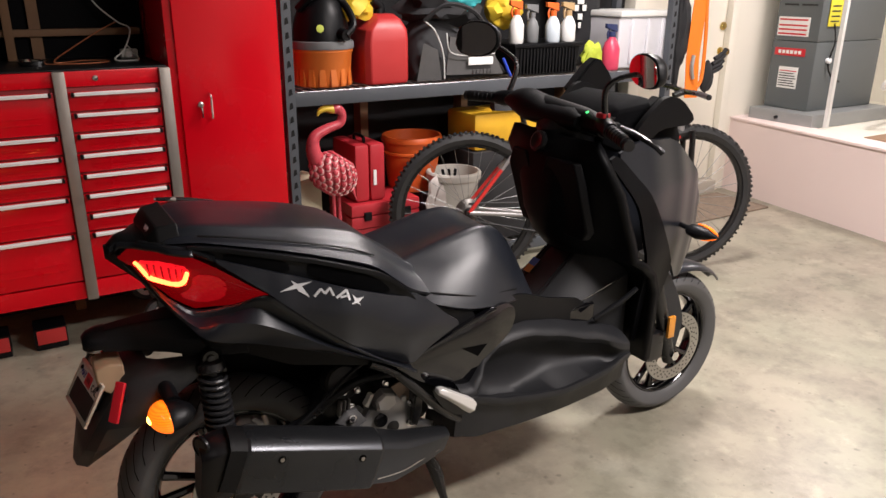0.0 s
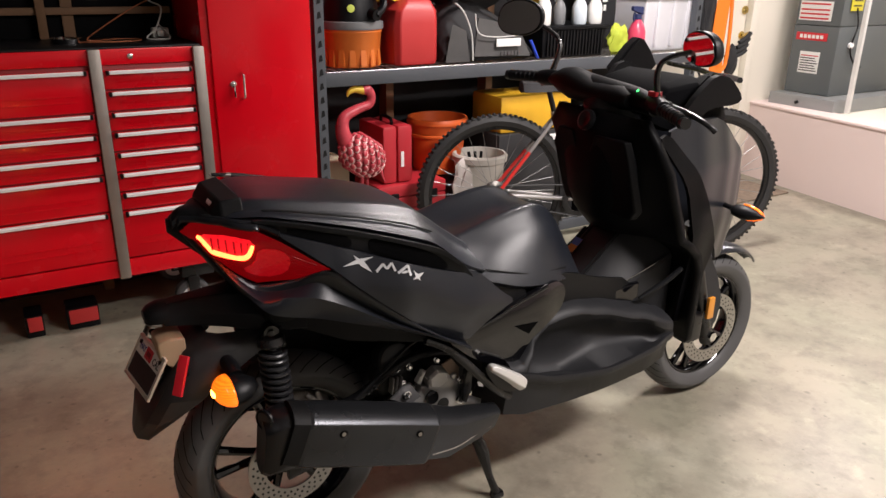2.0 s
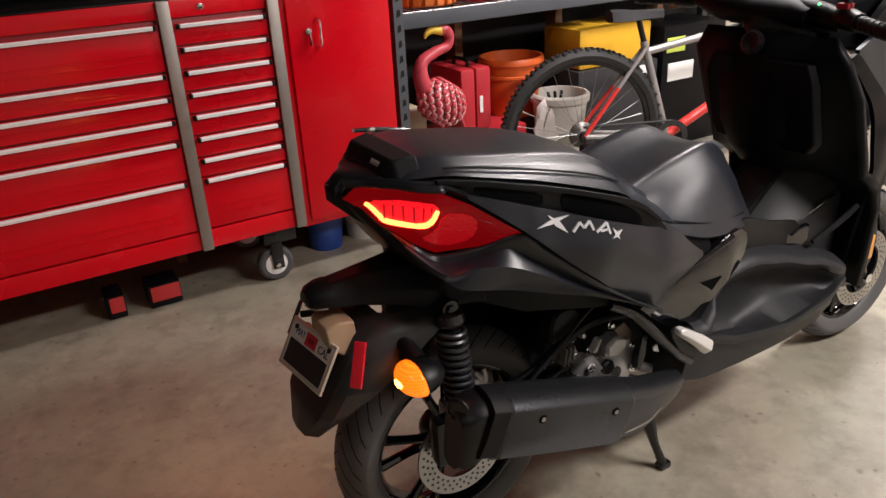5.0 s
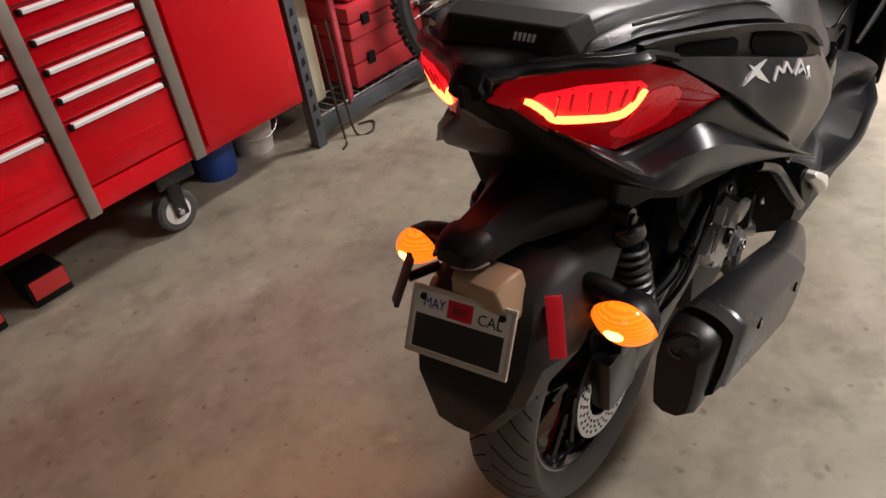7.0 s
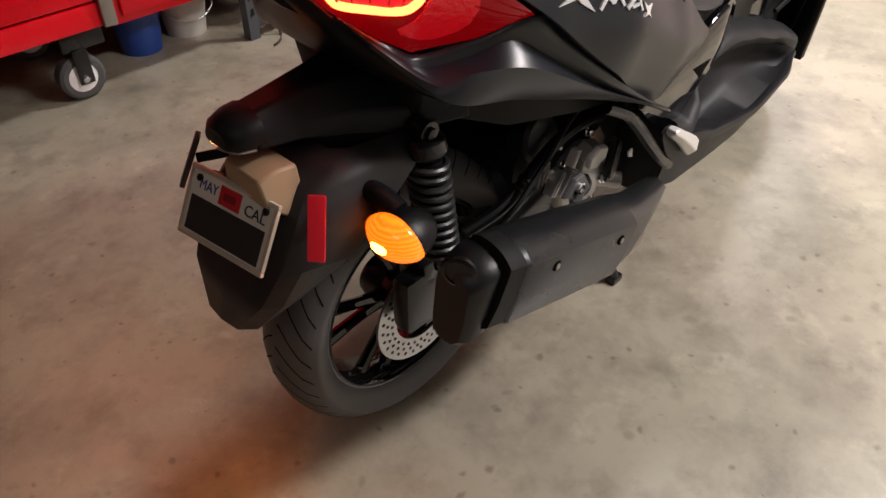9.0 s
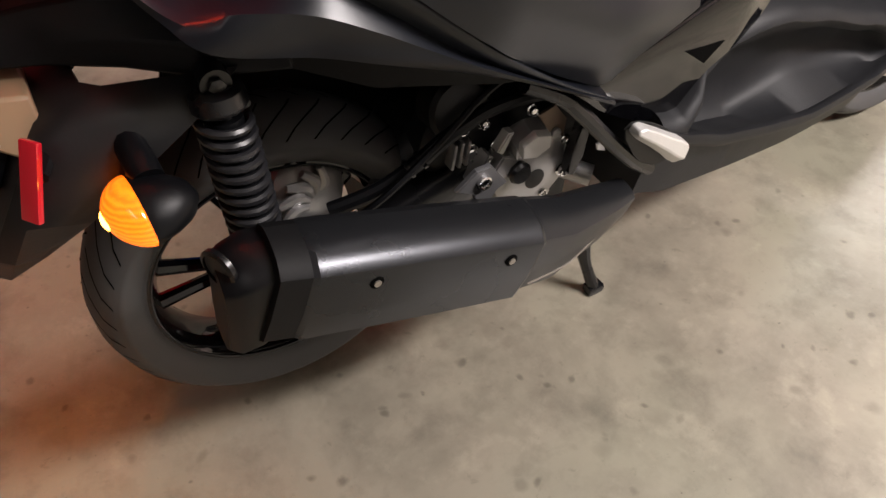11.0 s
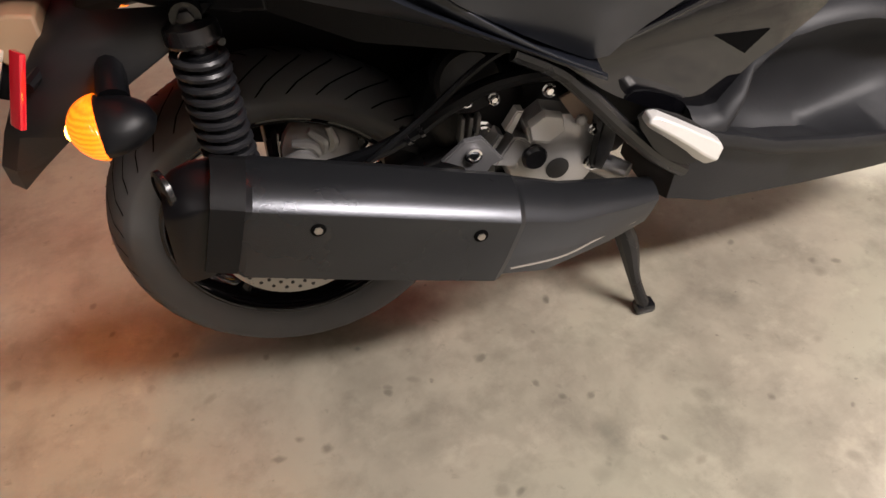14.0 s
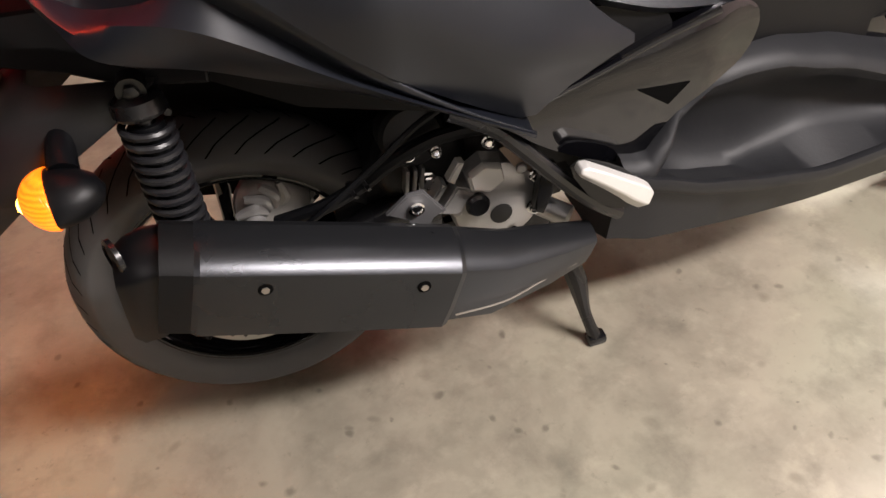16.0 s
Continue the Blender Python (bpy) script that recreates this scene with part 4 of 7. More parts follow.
for z, xc, xe, w, hw in rows:
    rings.append([(xe - (xe - xc) * math.exp(-(abs(w * f) / hw) ** 3), w * f * (0.9 if f > 0 else 1.0), z) for f in [i / 14 for i in range(-14, 15)]])
part("leg_shield", loft(rings, wrap=False), SHIELD, sc, "black plastic leg shield", 60, solid=0.025)


for y0, y1 in ((-0.20, -0.035), (0.030, 0.140)):
    lid = [(0.998 + 0.10 * max(0, abs(y) - 0.15), y, z) for y, z in ((y0, 0.84), (y0, 1.0), (y0 + 0.02, 1.05), (y1 - 0.02, 1.05), (y1, 1.0), (y1, 0.84), (y1 - 0.02, 0.81), (y0 + 0.02, 0.81))]
    part("glove_box_lid", loft([[(x - 0.026 * k + (0.05 if z < 0.85 else 0), y * (1 - 0.05 * k), z) for x, y, z in lid] for k in (0, 0.8, 1)]), SHIELD, sc, "black glove box lid in the leg shield", 40, bevel=0.006)
part("key_panel", lathe([(0.032, 0), (0.032, 0.012), (0.024, 0.016), (0.012, 0.012), (0.001, 0.012)], (0.985, -0.005, 1.085), (-1, 0, 0.35), 24), COCKPIT_KEY, sc, "round key switch")


def cowl_width(x, z):
    return lerp(x, [(1.05, 0.255), (1.25, 0.235), (1.4, 0.195), (1.52, 0.145), (1.62, 0.085), (1.68, 0.02)]) - 0.25 * max(0, z - 0.95) - 0.15 * max(0, 0.75 - z)


both("front_cowl", [(1.09, 1.07), (1.2, 1.10), (1.38, 1.085), (1.52, 0.98), (1.62, 0.86), (1.665, 0.76), (1.62, 0.64), (1.50, 0.58), (1.40, 0.68), (1.31, 0.82), (1.21, 0.96)], cowl_width, MATT, 0.0, 0.012, "matt grey painted front cowl")
both("cowl_edge", [(1.05, 1.06), (1.09, 1.075), (1.215, 0.955), (1.315, 0.815), (1.405, 0.675), (1.36, 0.50), (1.25, 0.42), (1.24, 0.55), (1.24, 0.72), (1.18, 0.90)], cowl_width, SHIELD, 0.008, 0.012, "black plastic cowl edge")
fd = []
for k in range(17):
    a = radians(37 + 112 * k / 16)
    r = 0.300 + 0.040 * (1 - k / 16) ** 3
    half = 0.022 + 0.046 * min(1, k / 4)
    fd.append([(FWD[0] + (r + 0.012 * math.cos(b) - 0.012) * math.cos(a), half * math.sin(b), FWD[2] + (r + 0.02 * math.cos(b) - 0.02) * math.sin(a)) for b in [math.pi * (i - 5) / 10 for i in range(11)]])
part("front_fender", loft(fd, wrap=False), MATT, sc, "matt grey front mudguard", solid=0.005)
for side in (-1, 1):
    part("fork_guard", skin([(1.43, 0.62), (1.50, 0.60), (1.56, 0.50), (1.60, 0.40), (1.58, 0.30), (1.52, 0.30), (1.50, 0.42), (1.46, 0.50)], lambda x, z: 0.10, 0, side, 0.03, 0.012), MATT, sc, "matt grey fork guard")
    part("fork_leg", rod((1.56, side * 0.09, 0.24), (1.40, side * 0.09, 0.72), 0.024, 14), IRON, sc, "black fork leg")
part("amber_reflector", box(1.492, 1.522, -0.135, -0.122, 0.36, 0.44, 0.003), AMBER_REFL, sc, "amber side reflector")
part("brake_caliper", box(1.42, 1.50, -0.115, -0.05, 0.27, 0.38, 0.015), IRON, sc, "black brake caliper")
part("axle_nut", lathe([(0.018, 0), (0.018, 0.012), (0.006, 0.014)], (1.555, -0.112, 0.27), (0, -1, 0), 6), CHROME, sc)

# floorboards, belly, tunnel


def arch_z(x):
    return lerp(x, [(0.56, 0.478), (0.60, 0.482), (0.63, 0.536), (0.69, 0.584), (0.75, 0.593), (0.80, 0.592), (0.89, 0.570), (1.05, 0.520), (1.20, 0.462)])


def rim_z(x):
    return lerp(x, [(0.54, 0.485), (0.60, 0.466), (0.69, 0.436), (0.80, 0.418), (0.89, 0.408), (1.0, 0.412), (1.11, 0.422), (1.20, 0.428)])


for side in (-1, 1):
    rings = []
    for k in range(28):
        x = 0.545 + 0.655 * k / 27
        wo = lerp(x, [(0.545, 0.283), (0.62, 0.290), (0.9, 0.294), (1.08, 0.28), (1.20, 0.245)])
        R = rim_z(x)
        A = max(arch_z(x), R + 0.006)
        crease = max(R - 0.012, min(A - 0.05, lerp(x, [(0.64, 0.44), (0.75, 0.395), (0.83, 0.425), (0.90, 0.448), (1.06, 0.43), (1.2, 0.40)])))
        d = min(1.0, (A - R) / 0.10)
        if x > 1.13:
            d *= max(0.0, (1.195 - x) / 0.065)
        lip = min(wo - 0.006, 0.262 - 0.02 * d + (0.02 if x < 0.62 else 0))
        belly = lerp(x, [(0.545, 0.336), (0.62, 0.318), (0.77, 0.314), (0.95, 0.318), (1.2, 0.326)])
        ring = [(0.13, A + 0.03), (0.19, A + 0.025), (lip - 0.02, A + 0.014), (lip - 0.004, A + 0.004), (lip, A - 0.006), (lip - 0.010 * d, A - 0.022), (lip - 0.045 * d, A - 0.35 * (A - crease)), (lip - 0.058 * d, A - 0.7 * (A - crease)), (lip - 0.052 * d, crease + 0.004), (lip - 0.030 * d, crease - 0.012 * d), (wo - 0.022, R - 0.004), (wo - 0.012, R + 0.004), (wo - 0.003, R + 0.003), (wo, R - 0.006), (wo - 0.008, R - 0.024), (wo - 0.020, R - 0.03), (0.25 * wo / 0.29, belly), (0.18, belly - 0.03), (0.08, belly - 0.03)]
        rings.append([(x, side * y, z) for y, z in ring])
    fb = part("floorboard", loft(rings), FLOORPLASTIC, sc, "dark grey plastic floorboard and belly fairing", 50)
rings = []
for x, zt, ze in ((0.84, 0.56, 0.55), (0.92, 0.585, 0.56), (0.98, 0.622, 0.575), (1.05, 0.682, 0.596), (1.13, 0.748, 0.622), (1.25, 0.845, 0.66)):
    half = [(0.155, 0.42), (0.155, ze - 0.012), (0.150, ze), (0.142, ze + 0.006), (0.10, ze + (zt - ze) * 0.55), (0.066, zt - 0.005), (0.058, zt), (0.0, zt + 0.003)]
    rings.append([(x, -y, z) for y, z in half] + [(x, y, z) for y, z in reversed(half[:-1])])
tn = part("centre_tunnel", loft(rings), FLOORPLASTIC, sc, "black centre tunnel cover", 22)
for side in (-1, 1):
    for y in (0.050, 0.064):
        part("tunnel_groove", tube([(0.93, side * y, 0.590), (0.98, side * y, 0.622), (1.05, side * y, 0.682), (1.13, side * y, 0.748)], 0.0028, 16, 6), BLACK_IN, tn)
    part("trim_line", tube([(1.03, side * 0.153, 0.594), (1.13, side * 0.155, 0.625), (1.22, side * 0.156, 0.654)], 0.0022, 10, 6), CHROME, tn, "thin bright trim line")
    part("shield_rib", tube([(1.07, side * 0.205, 0.562), (1.16, side * 0.215, 0.60), (1.22, side * 0.225, 0.64)], [0.006, 0.009, 0.008], 10, 8), BLACK, sc, "rounded black rib on the leg shield")
    part("storage_lid", loft([[(x, side * 0.158, z0), (x, side * 0.172, z0 + 0.004), (x, side * 0.172, z1 - 0.004), (x, side * 0.158, z1)] for x, z0, z1 in ((0.955, 0.555, 0.588), (1.0, 0.535, 0.595), (1.07, 0.53, 0.60), (1.10, 0.545, 0.60))]), GLOSS, sc, "gloss black lock cover", bevel=0.004)
part("warning_sticker", turned(box(-0.028, 0.028, -0.016, 0.016, 0, 0.001), pose(1.02, 0.052, 0.664, 0, -41, 0)), mat("orange_print", (0.55, 0.22, 0.05), 0.5), tn, "orange and blue sticker")
part("sticker_band", turned(box(0.0, 0.028, -0.0165, 0.0165, 0.001, 0.0018), pose(1.02, 0.052, 0.664, 0, -41, 0)), mat("blue_band_print", (0.06, 0.14, 0.45), 0.5), tn)


def side_width(x, z):
    return lerp(x, [(0.34, 0.272), (0.45, 0.266), (0.56, 0.262), (0.66, 0.256), (0.75, 0.235)]) - 0.13 * max(0, 0.62 - z) - 0.25 * max(0, z - lerp(x, [(0.36, 0.60), (0.55, 0.645), (0.72, 0.685)]))


for side in (-1, 1):
    gp = part("gloss_side_panel", skin([(0.348, 0.622), (0.394, 0.631), (0.448, 0.644), (0.525, 0.667), (0.601, 0.690), (0.670, 0.706), (0.712, 0.706), (0.738, 0.690), (0.748, 0.664), (0.742, 0.636), (0.724, 0.610), (0.690, 0.592), (0.655, 0.572), (0.625, 0.552), (0.600, 0.512), (0.582, 0.480), (0.545, 0.490), (0.480, 0.520), (0.419, 0.560), (0.379, 0.597)], side_width, 0.0, side, 0.02, 0.012), GLOSS, sc, "gloss black side panel")
    part("panel_hole", skin([(0.556, 0.616), (0.64, 0.607), (0.612, 0.576)], side_width, 0.0012, side, 0.03, 0.004, False), GROOVE, gp, "dark patch painting the shade of a three-cornered opening")
    part("panel_edge", tube([(x, side * (side_width(x, z) + 0.002), z) for x, z in ((0.356, 0.620), (0.42, 0.634), (0.50, 0.657), (0.58, 0.681), (0.67, 0.702))], 0.006, 16, 10), GLOSS, gp)
part("under_body", loft([[(x, -w, zb), (x, -w, zt), (x, w, zt), (x, w, zb)] for x, w, zb, zt in ((-0.02, 0.12, 0.70, 0.80), (0.12, 0.165, 0.64, 0.80), (0.30, 0.185, 0.60, 0.77), (0.45, 0.17, 0.56, 0.74), (0.60, 0.155, 0.42, 0.70), (0.80, 0.15, 0.30, 0.62), (1.0, 0.12, 0.26, 0.60), (1.2, 0.10, 0.28, 0.60))]), BLACK_IN, sc, "dark inner frame cover")
both("panel_backing", [(0.34, 0.70), (0.50, 0.74), (0.62, 0.70), (0.60, 0.62), (0.50, 0.585), (0.44, 0.575), (0.36, 0.60)], lambda x, z: 0.238, BLACK_IN, 0.0, 0.006, "dark backing between the panels")
part("inner_side_cover", slab([(-0.06, 0.74), (-0.10, 0.55), (-0.08, 0.36), (0.18, 0.30), (0.50, 0.28), (0.55, 0.74)], "xz", 0.085, 0.012, 0.003), BLACK_IN, sc, "black inner mudguard")
both("side_gap_cover", [(0.42, 0.74), (0.50, 0.735), (0.62, 0.725), (0.80, 0.70), (0.90, 0.66), (1.05, 0.62), (1.10, 0.54), (0.75, 0.55), (0.62, 0.56)], lambda x, z: 0.205 - 0.13 * max(0, x - 0.75), BLACK, 0.0, 0.008, "black cover under the seat")

# handlebar, cockpit, mirrors
COCKPIT = mat("cockpit_black_plastic", (0.0026, 0.0027, 0.0034), 0.52, spec=0.13, vary=0.2, bump=0.08, bump_scale=220)
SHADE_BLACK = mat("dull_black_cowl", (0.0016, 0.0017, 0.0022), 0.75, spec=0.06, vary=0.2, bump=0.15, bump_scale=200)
part("bar_cover", tube([(1.06, -0.20, 1.145), (1.075, -0.11, 1.155), (1.07, 0, 1.160), (1.08, 0.14, 1.168), (1.09, 0.28, 1.170)], [0.026, 0.034, 0.040, 0.038, 0.024], 24, 14), COCKPIT, sc, "black handlebar cover")
part("bar_crown", loft([[(1.075 + dx + 0.055 * math.cos(a), y, 1.165 + dz + h * math.sin(a)) for a in [2 * math.pi * i / 16 for i in range(16)]] for y, dx, dz, h in ((-0.11, 0, -0.014, 0.026), (-0.07, -0.004, -0.012, 0.038), (0.0, -0.008, -0.012, 0.040), (0.05, -0.008, -0.008, 0.034), (0.10, -0.012, -0.002, 0.046), (0.16, -0.010, 0.004, 0.050), (0.21, -0.002, 0.008, 0.040), (0.245, 0.004, 0.008, 0.024))]), COCKPIT, sc, "domed black handlebar crown")
part("steering_cover", lathe([(0.08, 0), (0.10, 0.05), (0.085, 0.12), (0.05, 0.15)], (1.11, 0, 1.03), (-0.3, 0, 1), 20), BLACK, sc)
for side in (-1, 1):
    a = Vector((1.06, -0.19, 1.156)) if side < 0 else Vector((1.09, 0.29, 1.168))
    b = Vector((0.975, -0.375, 1.142)) if side < 0 else Vector((1.02, 0.445, 1.164))
    d = b - a
    part("grip", tube([a + d * 0.35, a + d * 0.6, a + d * 0.9, b], [0.017, 0.0175, 0.0175, 0.019], 10, 14), BLACK, sc, "black rubber grip")
    for k in range(5):
        part("grip_rib", lathe([(0.0175, 0), (0.0192, 0.001), (0.0192, 0.004), (0.0175, 0.005)], a + d * (0.42 + 0.1 * k), d, 14, closed=True), BLACK, sc)
    part("bar_end", rod(b, b + d * 0.09, 0.015, 14), IRON, sc, "black bar end weight")
    part("switch_box", tube([a - d * 0.02, a + d * 0.15, a + d * 0.34], [0.026, 0.027, 0.022], 8, 12), BLACK, sc, "black switch housing")
    part("lever_perch", tube([a + d * 0.12 + Vector((0.0, 0, 0.004)), a + d * 0.12 + Vector((0.045, 0, -0.004))], [0.016, 0.014], sides=10), BLACK, sc)
    part("brake_lever", tube([a + d * 0.12 + Vector((0.045, 0, -0.004)), a + d * 0.4 + Vector((0.09, 0, -0.015)), a + d * 0.75 + Vector((0.125, 0, -0.03)), b + Vector((0.165, 0.03, -0.045))], [0.010, 0.009, 0.008, 0.0095], 16, 8), IRON, sc, "black brake lever")
    m0 = Vector((1.085, -0.305, 1.312)) if side < 0 else Vector((1.03, 0.425, 1.352))
    part("mirror_stem", tube([a + d * 0.1 + Vector((0, 0, 0.01)), (1.045, -0.205, 1.25) if side < 0 else (1.12, 0.31, 1.27), (1.06, -0.235, 1.288) if side < 0 else (1.10, 0.345, 1.315), m0 + Vector((0.03, 0, 0))], [0.010, 0.008, 0.007, 0.008], 20, 8), IRON, sc, "black mirror stem")
    flat = frame_of((-0.982, 0.179, -0.063) if side < 0 else (-0.93, -0.36, 0.0))
    big = 1.0 if side < 0 else 1.3
    rough = ((-0.080, -0.014), (-0.066, 0.026), (-0.02, 0.046), (0.04, 0.044), (0.078, 0.022), (0.080, -0.012), (0.048, -0.036), (-0.01, -0.045), (-0.062, -0.036), (-0.080, -0.014))
    shape = [(p.x, p.y) for p in spline([(y, z, 0) for y, z in rough], 28)][:-1]
    mr = part("mirror", loft([[m0 - flat[0] * dx - flat[1] * (side * y * s * 0.86 * big) + flat[2] * (z * s * big) for y, z in shape] for dx, s in ((-0.002, 0.97), (0.006, 1.0), (0.026, 0.92), (0.045, 0.6))]), BLACK, sc, "black rear-view mirror housing", 40, bevel=0.003)
    part("mirror_glass", loft([[m0 - flat[0] * dx - flat[1] * (side * y * 0.78 * big) + flat[2] * (z * 0.9 * big) for y, z in shape] for dx in (-0.0045, -0.0025)]), mat("mirror_silver", (0.85, 0.85, 0.85), 0.02, metal=1.0, vary=0, rough_vary=0), mr, "mirror glass")
part("kill_switch", box(1.035, 1.062, -0.215, -0.185, 1.178, 1.192, 0.003), mat("red_switch", (0.4, 0.01, 0.02), 0.4), sc, "red kill switch")
dash = part("dash_panel", loft([[(x, -w, z), (x, w, z)] for x, w, z in ((1.075, 0.15, 1.115), (1.10, 0.16, 1.135), (1.135, 0.16, 1.165))], wrap=False), GLOSS, sc, "gloss black dash panel", solid=0.006)
for y in (-0.13, -0.115, -0.10, -0.06, -0.045, 0.045, 0.06, 0.075):
    part("dash_screw", lathe([(0.004, 0), (0.004, 0.003), (0.001, 0.004)], (1.098, y, 1.138), (-0.6, 0, 0.8), 8), CHROME, dash)
part("pilot_light", lathe([(0.004, 0), (0.004, 0.002), (0.001, 0.003)], (1.052, -0.130, 1.183), (-0.6, 0, 0.8), 10), mat("green_pilot_light", (0.05, 0.6, 0.1), 0.3, glow=(0.05, 1.0, 0.2), glow_strength=3), dash, "lit green pilot light")
dh = part("dash_hood", loft([[(x, -w, z0), (x, -w * 0.96, z1 - 0.02), (x, -w * 0.75, z1), (x, w * 0.75, z1), (x, w * 0.96, z1 - 0.02), (x, w, z0)] for x, w, z0, z1 in ((1.12, 0.12, 1.08, 1.17), (1.16, 0.15, 1.06, 1.20), (1.26, 0.17, 1.05, 1.215), (1.38, 0.16, 1.03, 1.18), (1.46, 0.12, 1.0, 1.10))]), SHADE_BLACK, sc, "black instrument cowl", bevel=0.008)
part("instrument", loft([[(1.118 + dz * 0.3, y * s, 1.125 + dz) for y, dz in ((-0.085, -0.03), (-0.085, 0.03), (0.085, 0.03), (0.085, -0.03))] for s in (1.0, 0.97)][:1] + [[(1.108 + dz * 0.3, y * 0.96, 1.125 + dz * 0.94) for y, dz in ((-0.085, -0.03), (-0.085, 0.03), (0.085, 0.03), (0.085, -0.03))]]), GLOSS, dh, "dark instrument panel")
for side in (-1, 1):
    part("screen_bracket", slab([(1.27, 1.20), (1.34, 1.27), (1.375, 1.294), (1.40, 1.288), (1.43, 1.25), (1.47, 1.20), (1.42, 1.16), (1.30, 1.16)] if side > 0 else [(1.25, 1.18), (1.30, 1.215), (1.38, 1.20), (1.42, 1.15), (1.30, 1.13)], "xz", 0.205 if side > 0 else -0.17, 0.045, 0.007), COCKPIT, sc, "black screen bracket")
both("cowl_ear", [(1.18, 1.12), (1.225, 1.175), (1.285, 1.226), (1.35, 1.212), (1.424, 1.148), (1.40, 1.128), (1.285, 1.126), (1.24, 1.09)], lambda x, z: 0.20 + 0.12 * (z - 1.15), COCKPIT, 0.0, 0.02, "black cockpit side wing", bevel=0.004)
for side in (-1, 1):
    fi = part("front_indicator", loft([[(1.415 + dx + math.cos(a) * r * 0.9, side * y, 0.805 + math.sin(a) * r * 0.62) for a in [2 * math.pi * i / 12 for i in range(12)]] for y, r, dx in ((0.17, 0.012, 0.015), (0.225, 0.013, 0.005), (0.242, 0.030, 0.0), (0.275, 0.036, 0.0), (0.305, 0.028, 0.002), (0.328, 0.014, 0.004), (0.340, 0.004, 0.006))]), BLACK, sc, "black front turn signal")
    part("lens", loft([[(1.42 + math.cos(a) * r * 0.9, side * y, 0.805 + math.sin(a) * r * 0.62) for a in [math.pi * (i / 8 - 0.5) for i in range(9)]] for y, r in ((0.262, 0.037), (0.285, 0.0375), (0.307, 0.030), (0.330, 0.015))], wrap=False), AMBER, fi, "amber lens", solid=0.003)

# rear: shocks, mudguard, plate, signals
BULB = mat("lit_amber_bulb", (1.0, 0.6, 0.1), 0.4, glow=(1.0, 0.42, 0.05), glow_strength=14)


def signal_bulb(c):
    bm = bmesh.new()
    bmesh.ops.create_uvsphere(bm, u_segments=14, v_segments=9, radius=1, matrix=Matrix.Translation(c) @ Matrix.Diagonal((0.0085, 0.016, 0.010, 1)))
    return bm


GREYSPRING = mat("black_spring_paint", (0.014, 0.014, 0.016), 0.36, vary=0.1)
for side in (-1, 1):
    a, b = (Vector((-0.072, -0.158, 0.712)), Vector((-0.066, -0.195, 0.47))) if side < 0 else (Vector((-0.05, 0.105, 0.672)), Vector((-0.05, 0.150, 0.44)))
    sh = part("shock_absorber", rod(a, b, 0.013, 12), IRON, sc, "black shock absorber with coil spring")
    part("damper_body", tube([a + (b - a) * 0.20, a + (b - a) * 0.85], [0.023, 0.023], sides=16), BLACK, sh)
    part("top_cap", tube([a + (b - a) * 0.035, a + (b - a) * 0.06, a + (b - a) * 0.13, a + (b - a) * 0.15], [0.024, 0.032, 0.034, 0.031], sides=18), IRON, sh)
    part("top_bolt", lathe([(0.010, 0), (0.010, 0.012), (0.005, 0.014)], a + Vector((0, side * 0.010, 0)), (0, side, 0), 6), IRON, sh)
    part("top_eye", lathe([(0.018, -0.014), (0.018, 0.014)], a + Vector((0, side * 0.002, 0)), (0, 1, 0), 16), IRON, sh)
    n = 190
    part("spring", tube([a + (b - a) * (0.17 + 0.70 * i / n) + 0.030 * Vector((math.cos(i * 2 * math.pi * 11 / n), math.sin(i * 2 * math.pi * 11 / n) * 0.98, 0)) for i in range(n + 1)], 0.0053, sides=7), GREYSPRING, sh, "black coil spring")
part("tail_stay", loft([[(x, -0.03 - w, z0), (x, -0.03 - w * 0.9, z0 + (z1 - z0) * 0.45), (x, -0.03 - w * 0.45, z1), (x, -0.03 + w * 0.45, z1), (x, -0.03 + w * 0.9, z0 + (z1 - z0) * 0.45), (x, -0.03 + w, z0)] for x, w, z0, z1 in ((0.02, 0.14, 0.70, 0.78), (-0.08, 0.115, 0.705, 0.785), (-0.15, 0.075, 0.716, 0.786), (-0.22, 0.050, 0.726, 0.784), (-0.285, 0.042, 0.735, 0.778))]), BLACK, sc, "black plate carrier arm", 30, bevel=0.004)
GUARD = mat("mudguard_plastic", (0.009, 0.009, 0.010), 0.5, vary=0.15, bump=0.1, bump_scale=200)
rings = []
for z, xb, w, xs, ws in ((0.715, -0.20, 0.07, -0.04, 0.11), (0.68, -0.255, 0.085, -0.09, 0.125), (0.64, -0.29, 0.10, -0.17, 0.14), (0.59, -0.325, 0.105, -0.24, 0.135), (0.535, -0.355, 0.09, -0.30, 0.10), (0.475, -0.375, 0.045, -0.355, 0.05)):
    rings.append([(xs, -ws, z), (xb + 0.02, -w - 0.008, z), (xb, -w + 0.01, z), (xb - 0.004, 0, z), (xb, w - 0.01, z), (xb + 0.02, w + 0.008, z), (xs, ws, z)])
part("mudguard", turned(loft(rings, wrap=False), Matrix.Translation((0, -0.045, 0))), GUARD, sc, "black plastic rear mudguard", 25, solid=0.005)
PL = pose(-0.333, -0.038, 0.632, 60, 0, -83) @ Matrix.Diagonal((0.9, 0.9, 1, 1))
pl = part("licence_plate", turned(box(-0.09, 0.09, -0.0525, 0.0525, -0.001, 0.001, 0.0), PL), PLATE, sc, "white motorcycle plate in a pale frame")
fr = bmesh.new()
FRAME = mat("pale_plate_frame", (0.62, 0.56, 0.47), 0.3, metal=0.3)
